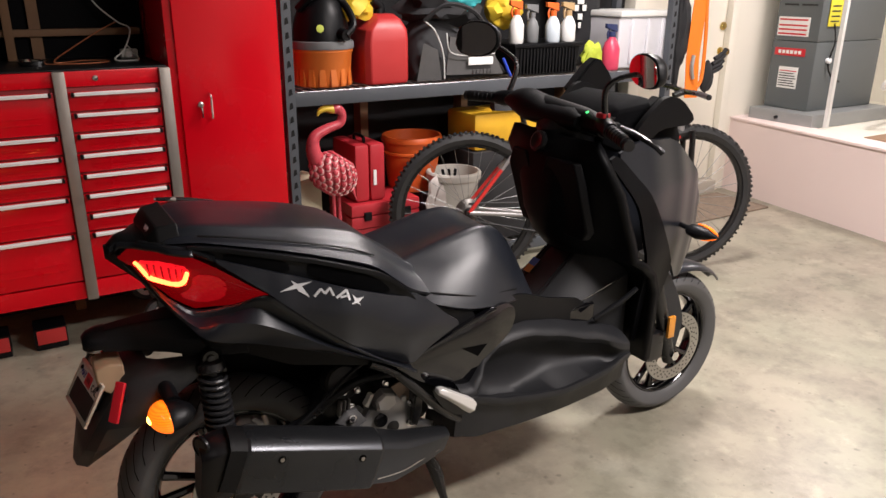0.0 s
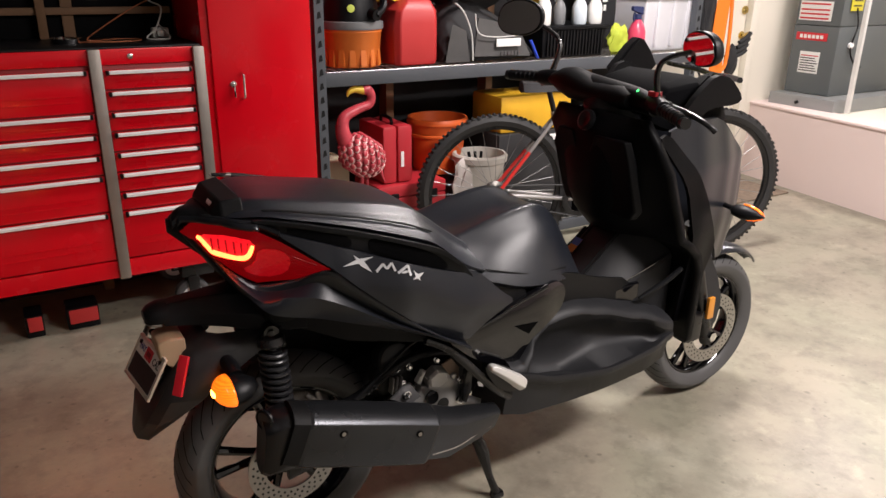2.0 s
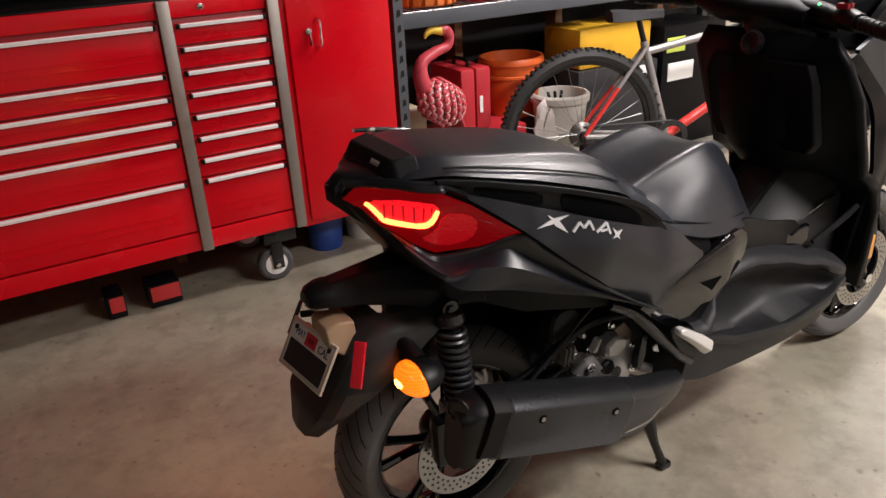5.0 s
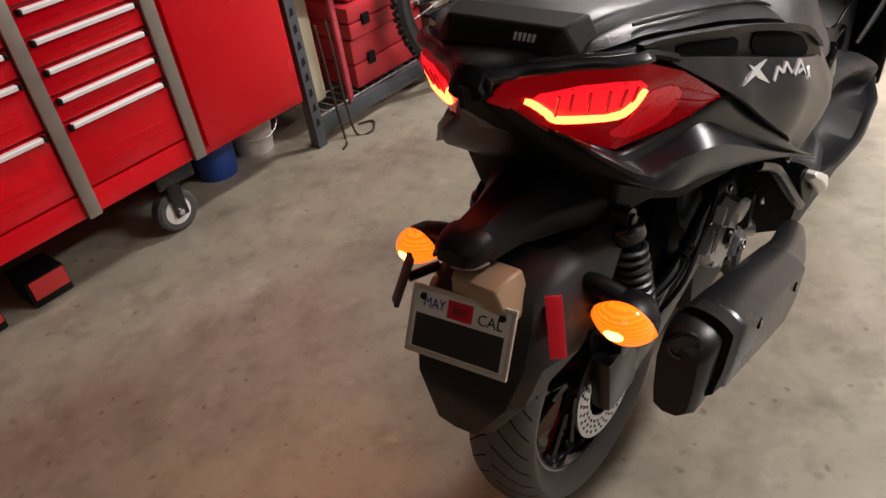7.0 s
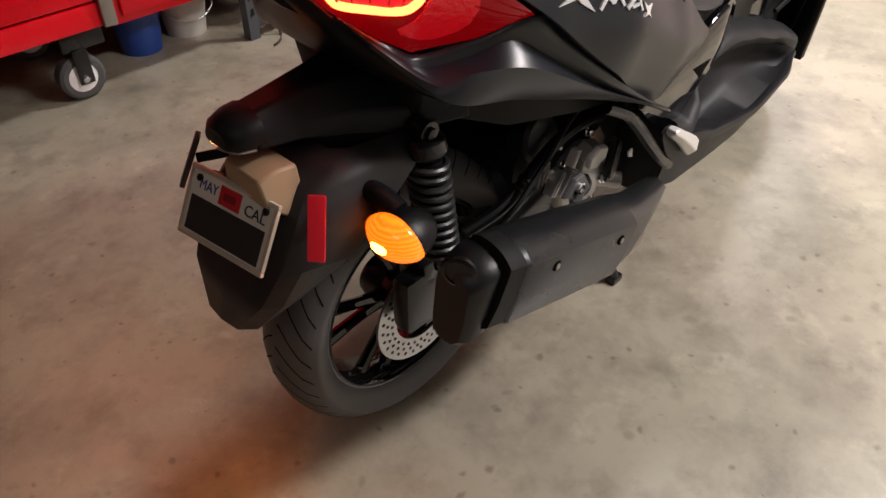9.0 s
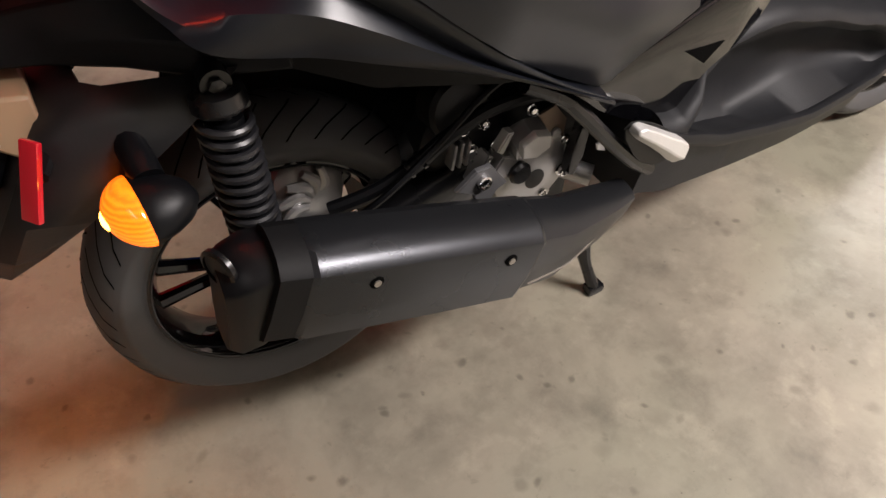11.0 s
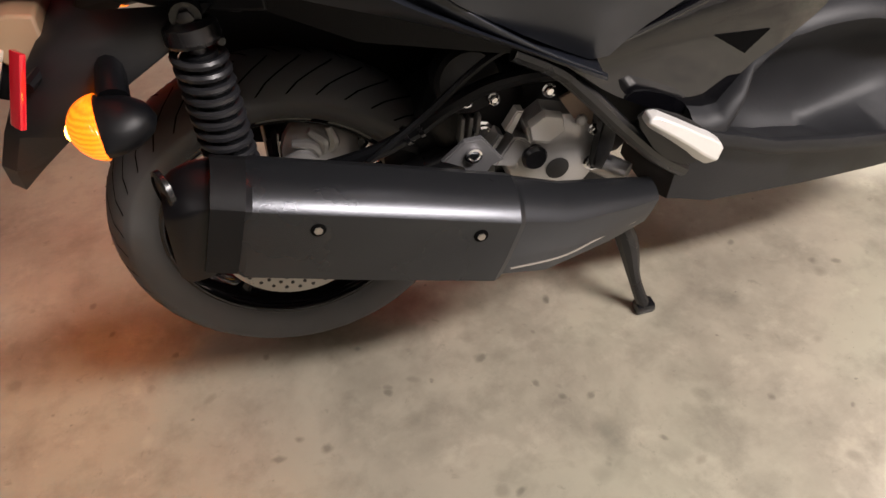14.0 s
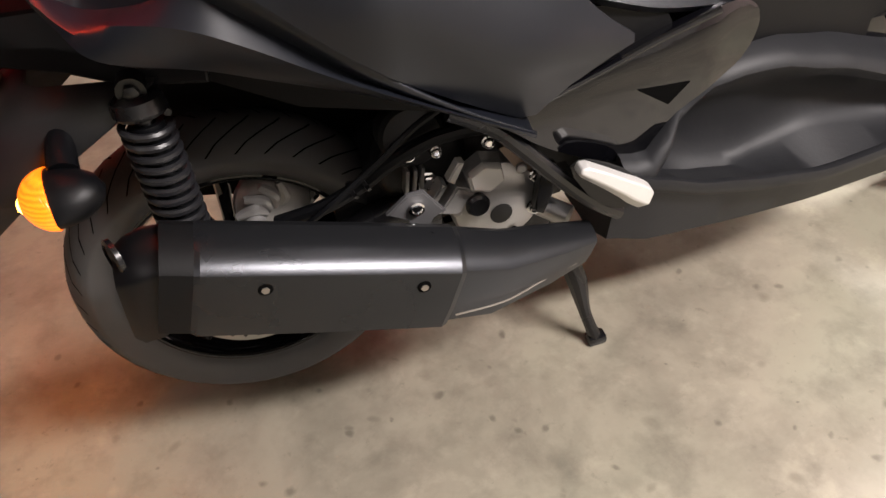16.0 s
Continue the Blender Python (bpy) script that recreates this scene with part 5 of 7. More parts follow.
for q in ((-0.096, 0.096, 0.050, 0.058), (-0.096, 0.096, -0.058, -0.050), (-0.096, -0.088, -0.0495, 0.0495), (0.088, 0.096, -0.0495, 0.0495)):
    box(*q, -0.003, 0.004, 0.002, fr)
part("plate_frame", turned(fr, PL), FRAME, pl, "pale plate frame")
part("blank_bar", turned(box(-0.084, 0.080, -0.047, 0.010, 0.0012, 0.002), PL), INK_HOLE_BLACK, pl, "dark bar")
part("year_sticker", turned(box(-0.026, 0.020, 0.015, 0.045, 0.0012, 0.0022), PL), STICKER_RED, pl, "red sticker")
part("sticker_print", turned(box(-0.016, 0.010, 0.024, 0.036, 0.0023, 0.0027), PL), mat("dark_red_print", (0.25, 0.01, 0.015), 0.5), pl)
writing("month", "MAY", 0.024, PL @ pose(-0.052, 0.031, 0.0015), INK_BLUE, pl, squeeze=0.85)
writing("state", "CAL", 0.026, PL @ pose(0.052, 0.026, 0.0015), INK_HOLE_BLACK, pl, squeeze=0.95)
for x in (-0.073, 0.073):
    part("plate_bolt", turned(lathe([(0.006, 0), (0.006, 0.003), (0.002, 0.004)], (0, 0, 0), (0, 0, 1), 12), PL @ pose(x, 0.040, 0.002)), IRON, pl, "dark plate bolt")
part("plate_backing", turned(box(-0.07, 0.07, -0.02, 0.055, -0.02, -0.004, 0.004), PL), BLACK, sc)
part("lamp_cover", loft([[(x, y0, z0), (x, y1, z0), (x, y1 * 0.8, z1), (x, y0 * 0.8, z1)] for x, y0, y1, z0, z1 in ((-0.305, -0.075, 0.02, 0.665, 0.705), (-0.275, -0.085, 0.03, 0.645, 0.715), (-0.245, -0.085, 0.03, 0.63, 0.71))]), mat("tan_cover", (0.36, 0.25, 0.15), 0.5, vary=0.15, scale=9), sc, "tan plastic cover behind the plate", bevel=0.004)
part("plate_lamp", loft([[(x, -0.03 + w * math.cos(a), z + h * max(-0.35, math.sin(a))) for a in [2 * math.pi * i / 20 for i in range(20)]] for x, w, z, h in ((-0.272, 0.044, 0.752, 0.032), (-0.29, 0.043, 0.752, 0.031), (-0.312, 0.036, 0.750, 0.026), (-0.322, 0.024, 0.748, 0.018))]), BLACK, sc, "black plate lamp hood", 40)
part("lamp_rim", tube([(-0.29, -0.072, 0.739), (-0.312, -0.060, 0.738), (-0.322, -0.03, 0.738)], 0.002, 8, 6), TRIM, sc, "thin bright lamp rim")
for side in (-1, 1):
    c = Vector((-0.279, -0.168, 0.656)) if side < 0 else Vector((-0.306, 0.090, 0.656))
    part("side_reflector", turned(box(-0.012, 0.012, -0.045, 0.045, -0.004, 0.004, 0.002), Matrix.Translation(c) @ pose(0, 0, 0, 65, 0, -90 - side * 38)), REFLECT_GLOW if side < 0 else mat("dark_reflector_back", (0.03, 0.02, 0.02), 0.5), sc, "red rear reflector")
    part("reflector_arm", rod(c + Vector((0.01, -side * 0.002, 0.0)), (-0.25, side * 0.09 - 0.03, 0.66), 0.008, 8), BLACK, sc)

    yo = -0.022 if side < 0 else -0.045

    def almond(back, fore, grow, low, high, front):
        """A turn signal's shell: a lens bulging to the rear, a housing drawn to a point in front."""
        rr = []
        for k in range(15):
            u = k / 14
            y = 0.160 + 0.092 * u
            f = grow + math.sin(math.pi * min(1, 0.06 + 0.94 * u) ** 1.15) ** 0.62
            lean = -0.012 * u * u
            angs = [math.pi * (low + (high - low) * i / 14) for i in range(15)]
            rr.append([(-0.196 + 0.010 * u + f * (fore if math.cos(a) > 0 else back) * math.cos(a), side * y + yo, 0.630 + lean + f * 0.031 * math.sin(a)) for a in angs])
        return loft(rr, wrap=front)

    ri = part("rear_indicator", almond(0.020, 0.062, 0.0, 0, 28 / 15, True), BLACK, sc, "black rear turn signal housing", 60)
    part("indicator_stalk", tube([(-0.176, side * 0.105 + yo, 0.656), (-0.174, side * 0.150 + yo, 0.658), (-0.172, side * 0.188 + yo, 0.646)], [0.017, 0.018, 0.019], 10, 12), BLACK, ri, "rubber signal stalk")
    part("lens", almond(0.036, 0.0, 0.03, 0.5, 1.5, False), AMBER, ri, "lit amber lens", 60, solid=0.002)
    part("lit_bulb", signal_bulb(Vector((-0.2235, side * 0.205 + yo, 0.626))), BULB, ri, "glowing bulb inside the lens")

# engine, swingarm, stand, peg
part("engine_case", loft([squircle(c, h, w) for c, h, w in (((0.14, -0.03, 0.36), 0.06, 0.06), ((0.22, -0.03, 0.39), 0.09, 0.08), ((0.36, -0.03, 0.41), 0.11, 0.10), ((0.52, -0.03, 0.42), 0.10, 0.10), ((0.58, -0.03, 0.42), 0.06, 0.07))]), CASTDARK, sc, "dark oily engine casing")
part("clutch_cover", lathe([(0.078, -0.04), (0.078, 0), (0.073, 0.009), (0.060, 0.015), (0.030, 0.018), (0.001, 0.018)], (0.393, -0.150, 0.392), (0, -1, 0.05), 40), CAST, sc, "silver cast engine cover")
part("rear_case", lathe([(0.075, -0.05), (0.075, -0.01), (0.066, 0.0), (0.05, 0.004), (0.001, 0.004)], (0.285, -0.125, 0.465), (0, -1, 0), 30), CASTDARK, sc, "dark cast case")
PALE = mat("pale_metal", (0.66, 0.65, 0.63), 0.36, metal=0.3, bump=0.2, bump_scale=90)
part("hex_cap", turned(lathe([(0.028, 0), (0.028, 0.010), (0.026, 0.013), (0.001, 0.013)], (0, 0, 0), (0, -1, 0), 6), pose(0.362, -0.192, 0.482, 12, 18, 0)), PALE, sc, "pale hexagonal cap")
part("hex_body", turned(lathe([(0.034, 0), (0.031, 0.030)], (0, 0, 0), (0, -1, 0), 6), pose(0.366, -0.160, 0.474, 12, 18, 0)), CAST, sc)
part("filler_cap", lathe([(0.018, 0), (0.020, 0.010), (0.016, 0.016), (0.001, 0.016)], (0.351, -0.175, 0.418), (0, -1, 0), 18), IRON, sc, "black filler cap")
part("cover_hollow", lathe([(0.019, 0), (0.001, 0.001)], (0.394, -0.1695, 0.377), (0, -1, 0.05), 16), INK_HOLE_BLACK, sc)
for x, y, z, r in ((0.284, -0.142, 0.450, 0.013), (0.243, -0.241, 0.490, 0.011), (0.449, -0.172, 0.376, 0.010), (0.377, -0.165, 0.515, 0.008), (0.256, -0.16, 0.522, 0.009), (0.325, -0.150, 0.455, 0.008), (0.415, -0.165, 0.335, 0.008), (0.30, -0.15, 0.508, 0.007), (0.452, -0.165, 0.432, 0.007)):
    part("engine_bolt", lathe([(r * 1.3, 0), (r * 1.3, 0.002), (r, 0.003), (r, 0.010), (r * 0.75, 0.011), (r * 0.6, 0.008), (r * 0.3, 0.008)], (x, y + 0.004, z), (0, -1, 0.1), 12), CHROME, sc)
part("cast_arm", slab([(0.290, 0.412), (0.322, 0.456), (0.335, 0.452), (0.352, 0.438), (0.322, 0.402)], "xz", -0.178, 0.03, 0.003), CAST, sc, "silver cast arm of the engine cover")
part("cast_arm", slab([(0.268, 0.418), (0.300, 0.462), (0.308, 0.456), (0.280, 0.412)], "xz", -0.172, 0.03, 0.003), CAST, sc, "silver cast arm of the engine cover")
part("cast_arm", slab([(0.306, 0.474), (0.324, 0.503), (0.334, 0.501), (0.317, 0.466)], "xz", -0.182, 0.02, 0.002), PALE, sc, "pale cast lug")
for k in range(9):
    a = 2 * math.pi * k / 9 + 0.3
    part("cover_lug", lathe([(0.009, -0.02), (0.009, 0.012), (0.006, 0.014)], (0.393 + 0.070 * math.cos(a), -0.152, 0.392 + 0.070 * math.sin(a)), (0, -1, 0.05), 10), CAST, sc)
part("upper_case", lathe([(0.05, -0.04), (0.05, 0), (0.044, 0.008), (0.025, 0.012), (0.001, 0.012)], (0.27, -0.125, 0.53), (0, -1, 0.2), 28), CASTDARK, sc, "dark cast cam cover")
part("pale_plate", slab([(0.486, 0.434), (0.500, 0.437), (0.507, 0.413), (0.490, 0.421)], "xz", -0.20, 0.004, 0.0005), PALE, sc, "small pale plate")
for k in range(3):
    part("cast_rib", slab([(0.246 + k * 0.012, 0.44), (0.252 + k * 0.012, 0.485), (0.257 + k * 0.012, 0.483), (0.251 + k * 0.012, 0.438)], "xz", -0.150, 0.03, 0.001), CAST, sc)
part("drain_spigot", rod((0.47, -0.14, 0.352), (0.508, -0.180, 0.344), 0.019, 16), CAST, sc, "silver pipe stub")
part("bracket", slab([(0.200, 0.486), (0.232, 0.512), (0.256, 0.513), (0.286, 0.470), (0.266, 0.466), (0.248, 0.430), (0.238, 0.432), (0.232, 0.472)], "xz", -0.240, 0.010, 0.002), mat("grey_bracket_steel", (0.16, 0.16, 0.165), 0.45, metal=0.5, vary=0.15, scale=20), sc, "grey exhaust bracket")
part("muffler_notch", turned(slab([(0.011 * math.cos(2 * math.pi * k / 16), (0.012 if math.sin(2 * math.pi * k / 16) > 0 else -0.012) + 0.011 * math.sin(2 * math.pi * k / 16)) for k in range(16)], "xy", -0.006, 0.009), pose(0.243, -0.312, 0.4765, 22, 0, 0)), GROOVE, sc, "dark capsule painting the shade of a slotted notch")
part("hose", tube([(0.05, -0.14, 0.44), (0.12, -0.16, 0.465), (0.182, -0.16, 0.489), (0.228, -0.16, 0.516), (0.295, -0.16, 0.541), (0.373, -0.16, 0.542), (0.44, -0.15, 0.52)], 0.012, 40, 10), BLACK, sc, "black rubber hose")
for x, z in ((0.165, 0.482), (0.185, 0.491)):
    part("hose_ring", lathe([(0.015, 0), (0.015, 0.006)], (x, -0.16, z), (0.9, 0, 0.42), 14), IRON, sc)
part("speed_cable", tube([(0.02, -0.15, 0.40), (0.10, -0.19, 0.47), (0.19, -0.19, 0.53), (0.28, -0.18, 0.59), (0.36, -0.17, 0.61)], 0.005, 30, 6), BLACK, sc)
part("header_shield", slab([(0.395, 0.495), (0.425, 0.505), (0.452, 0.47), (0.450, 0.42), (0.435, 0.425), (0.42, 0.455)], "xz", -0.158, 0.006, 0.001), mat("heat_tinted_steel", (0.22, 0.16, 0.12), 0.45, metal=0.5, vary=0.3, scale=20), sc, "heat-stained steel shield")
part("sump", box(0.30, 0.50, -0.14, 0.12, 0.22, 0.36, 0.03), CASTDARK, sc, "dark sump")
part("cylinder_head", box(0.42, 0.58, -0.13, 0.12, 0.40, 0.52, 0.02), CASTDARK, sc)
part("front_stay", slab([(0.455, 0.475), (0.478, 0.465), (0.475, 0.41), (0.46, 0.37), (0.442, 0.38), (0.448, 0.42)], "xz", -0.19, 0.02, 0.004), IRON, sc, "black steel stay")
part("swing_arm", loft([squircle(c, h, w) for c, h, w in (((-0.04, -0.12, 0.29), 0.03, 0.015), ((0.1, -0.13, 0.34), 0.04, 0.02), ((0.3, -0.12, 0.40), 0.05, 0.03))]), IRON, sc, "black swing arm")
part("frame_tube", tube([(0.30, -0.235, 0.628), (0.357, -0.245, 0.596), (0.397, -0.252, 0.556), (0.447, -0.258, 0.500), (0.502, -0.262, 0.443), (0.552, -0.258, 0.402)], 0.012, 30, 10), IRON, sc, "black frame tube")
peg = part("foot_peg", loft([[(x - 0.35 * h, y, z - 0.9 * h), (x - 0.1 * h, y - 0.012, z - 0.2 * h), (x + 0.4 * h, y - 0.008, z + 0.8 * h), (x + 0.4 * h, y + 0.012, z + 0.9 * h), (x - 0.3 * h, y + 0.012, z - 0.8 * h)] for x, y, z, h in ((0.463, -0.290, 0.530, 0.006), (0.472, -0.292, 0.526, 0.012), (0.505, -0.294, 0.503, 0.015), (0.535, -0.294, 0.480, 0.018), (0.550, -0.294, 0.468, 0.021), (0.570, -0.292, 0.452, 0.021), (0.577, -0.291, 0.447, 0.016))]), PALE, sc, "silver folded foot peg", 30, bevel=0.0025)
# A flat dark sheet paints the shade of the recess behind the peg.
part("peg_pocket", skin([(0.455, 0.520), (0.475, 0.535), (0.53, 0.508), (0.588, 0.462), (0.582, 0.435), (0.545, 0.422), (0.50, 0.45)], lambda x, z: 0.276, 0, -1, 0.03, 0.004), INK_HOLE_BLACK, sc, "dark sheet painting the shade of the peg recess")
for side in (-1, 1):
    cs = part("centre_stand", tube([(0.52, side * 0.12, 0.23), (0.545, side * 0.145, 0.16), (0.56, side * 0.165, 0.08), (0.578, side * 0.182, 0.018)], [0.014, 0.020, 0.012, 0.013], 16, 10), IRON, sc, "black centre stand leg")
    part("stand_foot", box(0.562, 0.600, side * 0.182 - 0.014, side * 0.182 + 0.014, 0.0, 0.022, 0.007), IRON, cs)
part("stand_bar", rod((0.535, -0.14, 0.19), (0.535, 0.14, 0.19), 0.012), IRON, sc)

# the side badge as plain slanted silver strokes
STROKES = ((0.084, 0.876, 0.156, 0.888, 0.009), (0.112, 0.896, 0.146, 0.856, 0.013), (0.156, 0.856, 0.173, 0.871, 0.005), (0.173, 0.871, 0.180, 0.860, 0.005), (0.180, 0.860, 0.193, 0.871, 0.005), (0.193, 0.871, 0.198, 0.853, 0.005), (0.203, 0.848, 0.229, 0.862, 0.005), (0.229, 0.862, 0.232, 0.839, 0.005), (0.212, 0.848, 0.230, 0.849, 0.004), (0.236, 0.829, 0.269, 0.837, 0.009), (0.241, 0.849, 0.256, 0.822, 0.009))
for side in (-1, 1):
    bd = None
    for x0, z0, x1, z1, w in STROKES:
        d = Vector((x1 - x0, 0, z1 - z0)).normalized()
        n = Vector((-d.z, 0, d.x)) * w / 2
        quad = [(x0, z0), ((x0 + x1) / 2 + n.x, (z0 + z1) / 2 + n.z), (x1, z1), ((x0 + x1) / 2 - n.x, (z0 + z1) / 2 - n.z)] if w > 0.0075 else [(x0 - n.x, z0 - n.z), (x0 + n.x, z0 + n.z), (x1 + n.x, z1 + n.z), (x1 - n.x, z1 - n.z)]
        if bd is None:
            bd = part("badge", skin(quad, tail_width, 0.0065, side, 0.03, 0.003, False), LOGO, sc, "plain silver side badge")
        else:
            part("stroke", skin(quad, tail_width, 0.0065, side, 0.03, 0.003, False), LOGO, bd)
part("hub_casting", lathe([(0.06, 0), (0.06, 0.02), (0.045, 0.035), (0.02, 0.04), (0.001, 0.04)], (0.045, -0.045, 0.412), (0.2, -1, 0.4), 20), CAST, sc, "silver hub casting")
for k in range(5):
    a = 0.5 + k * 0.55
    part("hub_fin", tube([(0.045 + r * math.cos(a + t), -0.075 - 0.006 * k, 0.415 + r * math.sin(a + t)) for r, t in ((0.012, 0.0), (0.034, 0.25), (0.056, 0.7))], [0.004, 0.009, 0.006], 10, 8), CAST, sc)
cal = box(-0.115, -0.010, -0.165, -0.122, 0.315, 0.435, 0.016)
box(-0.075, -0.04, -0.165, -0.10, 0.40, 0.455, 0.010, cal)
box(-0.03, 0.05, -0.150, -0.115, 0.30, 0.36, 0.012, cal)
part("rear_caliper", cal, IRON, sc, "black rear brake caliper and its bracket")
sc.location = (0.77, 0.012, 0)
# the tail sits a little to the near side of the engine and stands straight behind the seat
LEAN = math.radians(2.2)
SHIFT = {"tail": (-0.012, -0.022, 0.004), "rear": (-0.004, -0.03, 0.0)}
for ob in sc.children:
    kind = ob.name.split(".")[0]
    if kind in ("tail_core", "tail_panel", "lower_tail_panel", "tail_light", "tail_top_edge", "deck_rim", "tail_tray", "rear_panel", "seat_back_badge", "badge_bar", "badge", "grab_rail", "rail_slot", "rail_lip", "passenger_seat"):
        ob.location = SHIFT["tail"]
        if kind not in ("passenger_seat", "grab_rail", "rail_slot", "rail_lip", "seat_back_badge", "badge_bar"):
            # the stand leaves it leaning a little away
            ob.rotation_euler = (-LEAN, 0, 0)
            ob.location += Vector((0, -0.20, 0.92)) - Matrix.Rotation(-LEAN, 3, "X") @ Vector((0, -0.20, 0.92))
    elif kind == "lamp_cover":
        ob.location = SHIFT["rear"]


# ---- things on and under the shelves ----
def crumple(c, size, amount, seed, sub=3, squash=None):
    bm = bmesh.new()
    bmesh.ops.create_icosphere(bm, subdivisions=sub, radius=1)
    for v in bm.verts:
        p = v.co.copy()
        k = 1 + amount * (noise.noise(p * 1.7 + Vector((seed, 0, 0))) + 0.6 * noise.noise(p * 4.1 + Vector((0, seed, 0))) + 0.35 * abs(noise.noise(p * 9 + Vector((0, 0, seed)))))
        v.co = Vector((p.x * size[0], p.y * size[1], p.z * size[2])) * k + Vector(c)
        if squash is not None:
            v.co.z = max(v.co.z, squash)
    return bm


DECK = 1.052
ORANGE = mat("orange_plastic", (0.62, 0.15, 0.02), 0.45, vary=0.08, bump=0.05)
YELLOW = mat("yellow_cloth", (0.75, 0.52, 0.03), 0.6, vary=0.15, bump=0.3, bump_scale=30)
REDPL = mat("red_fuel_plastic", (0.48, 0.03, 0.03), 0.45, vary=0.08, bump=0.06)
GREYPL = mat("grey_plastic", (0.16, 0.165, 0.17), 0.5)
FABRIC = mat("black_fabric", (0.014, 0.014, 0.016), 0.8, vary=0.3, scale=12, bump=0.4, bump_scale=220)
GREYFAB = mat("grey_fabric", (0.065, 0.063, 0.062), 0.85, vary=0.25, scale=14, bump=0.4, bump_scale=200)
WHITEPL = mat("cloudy_white_plastic", (0.72, 0.72, 0.70), 0.4, vary=0.06)

v = thing("shop_vacuum", (1.04, 1.8, DECK), "small orange shop vacuum with black motor head on the shelf", "vacuum")
prof = [(0.125, 0), (0.132, 0.02), (0.146, 0.16), (0.15, 0.165), (0.15, 0.185), (0.14, 0.185), (0.12, 0.02)]
part("bucket", lathe(prof, (1.04, 1.80, DECK), (0, 0, 1), 40), ORANGE, v, "orange bucket with ribs")
for k in range(16):
    a = 2 * math.pi * k / 16
    part("rib", turned(slab([(-0.017, 0.005), (0.017, 0.005), (0.015, 0.10), (0.0, 0.115), (-0.015, 0.10)], "xz", -0.008, 0.012, 0.003), Matrix.Translation((1.04, 1.80, DECK)) @ pose(0, 0, 0, 0, 0, math.degrees(a) + 90) @ Matrix.Translation((0, -0.136, 0)) @ pose(0, 0, 0, -4, 0, 0)), ORANGE, v)
part("rim", lathe([(0.155, 0.178), (0.158, 0.186), (0.156, 0.212), (0.14, 0.216), (0.13, 0.18)], (1.04, 1.80, DECK), (0, 0, 1), 40), GREYPL, v, "grey rim")
part("motor_head", lathe([(0.14, 0.21), (0.138, 0.26), (0.12, 0.33), (0.10, 0.39), (0.07, 0.42), (0.001, 0.43)], (1.04, 1.80, DECK), (0, 0, 1), 32), BLACK, v, "black motor head")
part("switch_badge", lathe([(0.018, 0), (0.018, 0.004), (0.012, 0.005), (0.001, 0.005)], (0.985, 1.672, DECK + 0.275), (-0.3, -1, 0.1), 20), mat("lime_badge", (0.55, 0.65, 0.10), 0.5), v, "round lime badge")
part("hose_port", tube([(1.09, 1.67, DECK + 0.25), (1.10, 1.63, DECK + 0.245)], [0.028, 0.026], sides=16), BLACK, v)
part("hose", tube([(1.10, 1.64, DECK + 0.245), (1.15, 1.66, DECK + 0.30), (1.12, 1.74, DECK + 0.40), (0.98, 1.72, DECK + 0.42), (0.92, 1.78, DECK + 0.36)], 0.018, 30, 10), BLACK, v)

g = thing("fuel_can", (1.34, 1.80, DECK), "red plastic fuel can on the shelf", "fuel can")
can = []
for z, sx, sy, dx in ((0.0, 0.115, 0.14, 0), (0.02, 0.122, 0.146, 0), (0.2, 0.122, 0.146, 0), (0.26, 0.115, 0.14, 0.005), (0.31, 0.075, 0.11, 0.02), (0.335, 0.05, 0.07, 0.02)):
    can.append([(1.34 + dx + sx * a, 1.81 + sy * b, DECK + z) for a, b in ((-1, -0.8), (-0.8, -1), (0.8, -1), (1, -0.8), (1, 0.8), (0.8, 1), (-0.8, 1), (-1, 0.8))])
part("body", loft(can), REDPL, g, bevel=0.006)
part("spout", tube([(1.36, 1.81, DECK + 0.33), (1.36, 1.81, DECK + 0.37), (1.31, 1.79, DECK + 0.40)], [0.03, 0.028, 0.02], 10, 12), BLACK, g)
single("yellow_rag", crumple((1.20, 1.78, DECK + 0.385), (0.10, 0.07, 0.075), 0.55, 3.1), YELLOW, "crumpled yellow cloth bag lying on the vacuum", "rag")

b = thing("sports_bag", (1.78, 1.8, DECK), "black and grey sports bag with white piping on the shelf", "bag")
part("body", loft([[(x, 1.68 + d0, DECK + 0.0), (x, 1.66, DECK + h * 0.35), (x, 1.72, DECK + h * 0.8), (x, 1.80, DECK + h), (x, 1.95, DECK + h * 0.9), (x, 2.02, DECK)] for x, h, d0 in ((1.49, 0.12, 0.04), (1.53, 0.24, 0.0), (1.62, 0.33, 0.0), (1.75, 0.30, 0.0), (1.90, 0.22, 0.0), (2.0, 0.15, 0.0), (2.06, 0.07, 0.04))]), FABRIC, b, bevel=0.012)
part("end_panel", loft([[(1.495 + 0.01 * k, 1.665 - 0.003, DECK + 0.004), (1.63 + 0.01 * k, 1.655, DECK + 0.004), (1.60 + 0.01 * k, 1.65, DECK + 0.16), (1.53 + 0.01 * k, 1.655, DECK + 0.19)] for k in (0, 1)]), GREYFAB, b, "grey end panel")
part("front_pocket", loft([[(1.66, 1.648 + k, DECK + 0.03), (2.02, 1.648 + k, DECK + 0.02), (1.97, 1.655 + k, DECK + 0.12), (1.86, 1.668 + k, DECK + 0.19), (1.70, 1.675 + k, DECK + 0.22)] for k in (0, 0.012)]), GREYFAB, b, "dark grey front pocket")
PIPING = mat("white_piping", (0.6, 0.6, 0.58), 0.6)
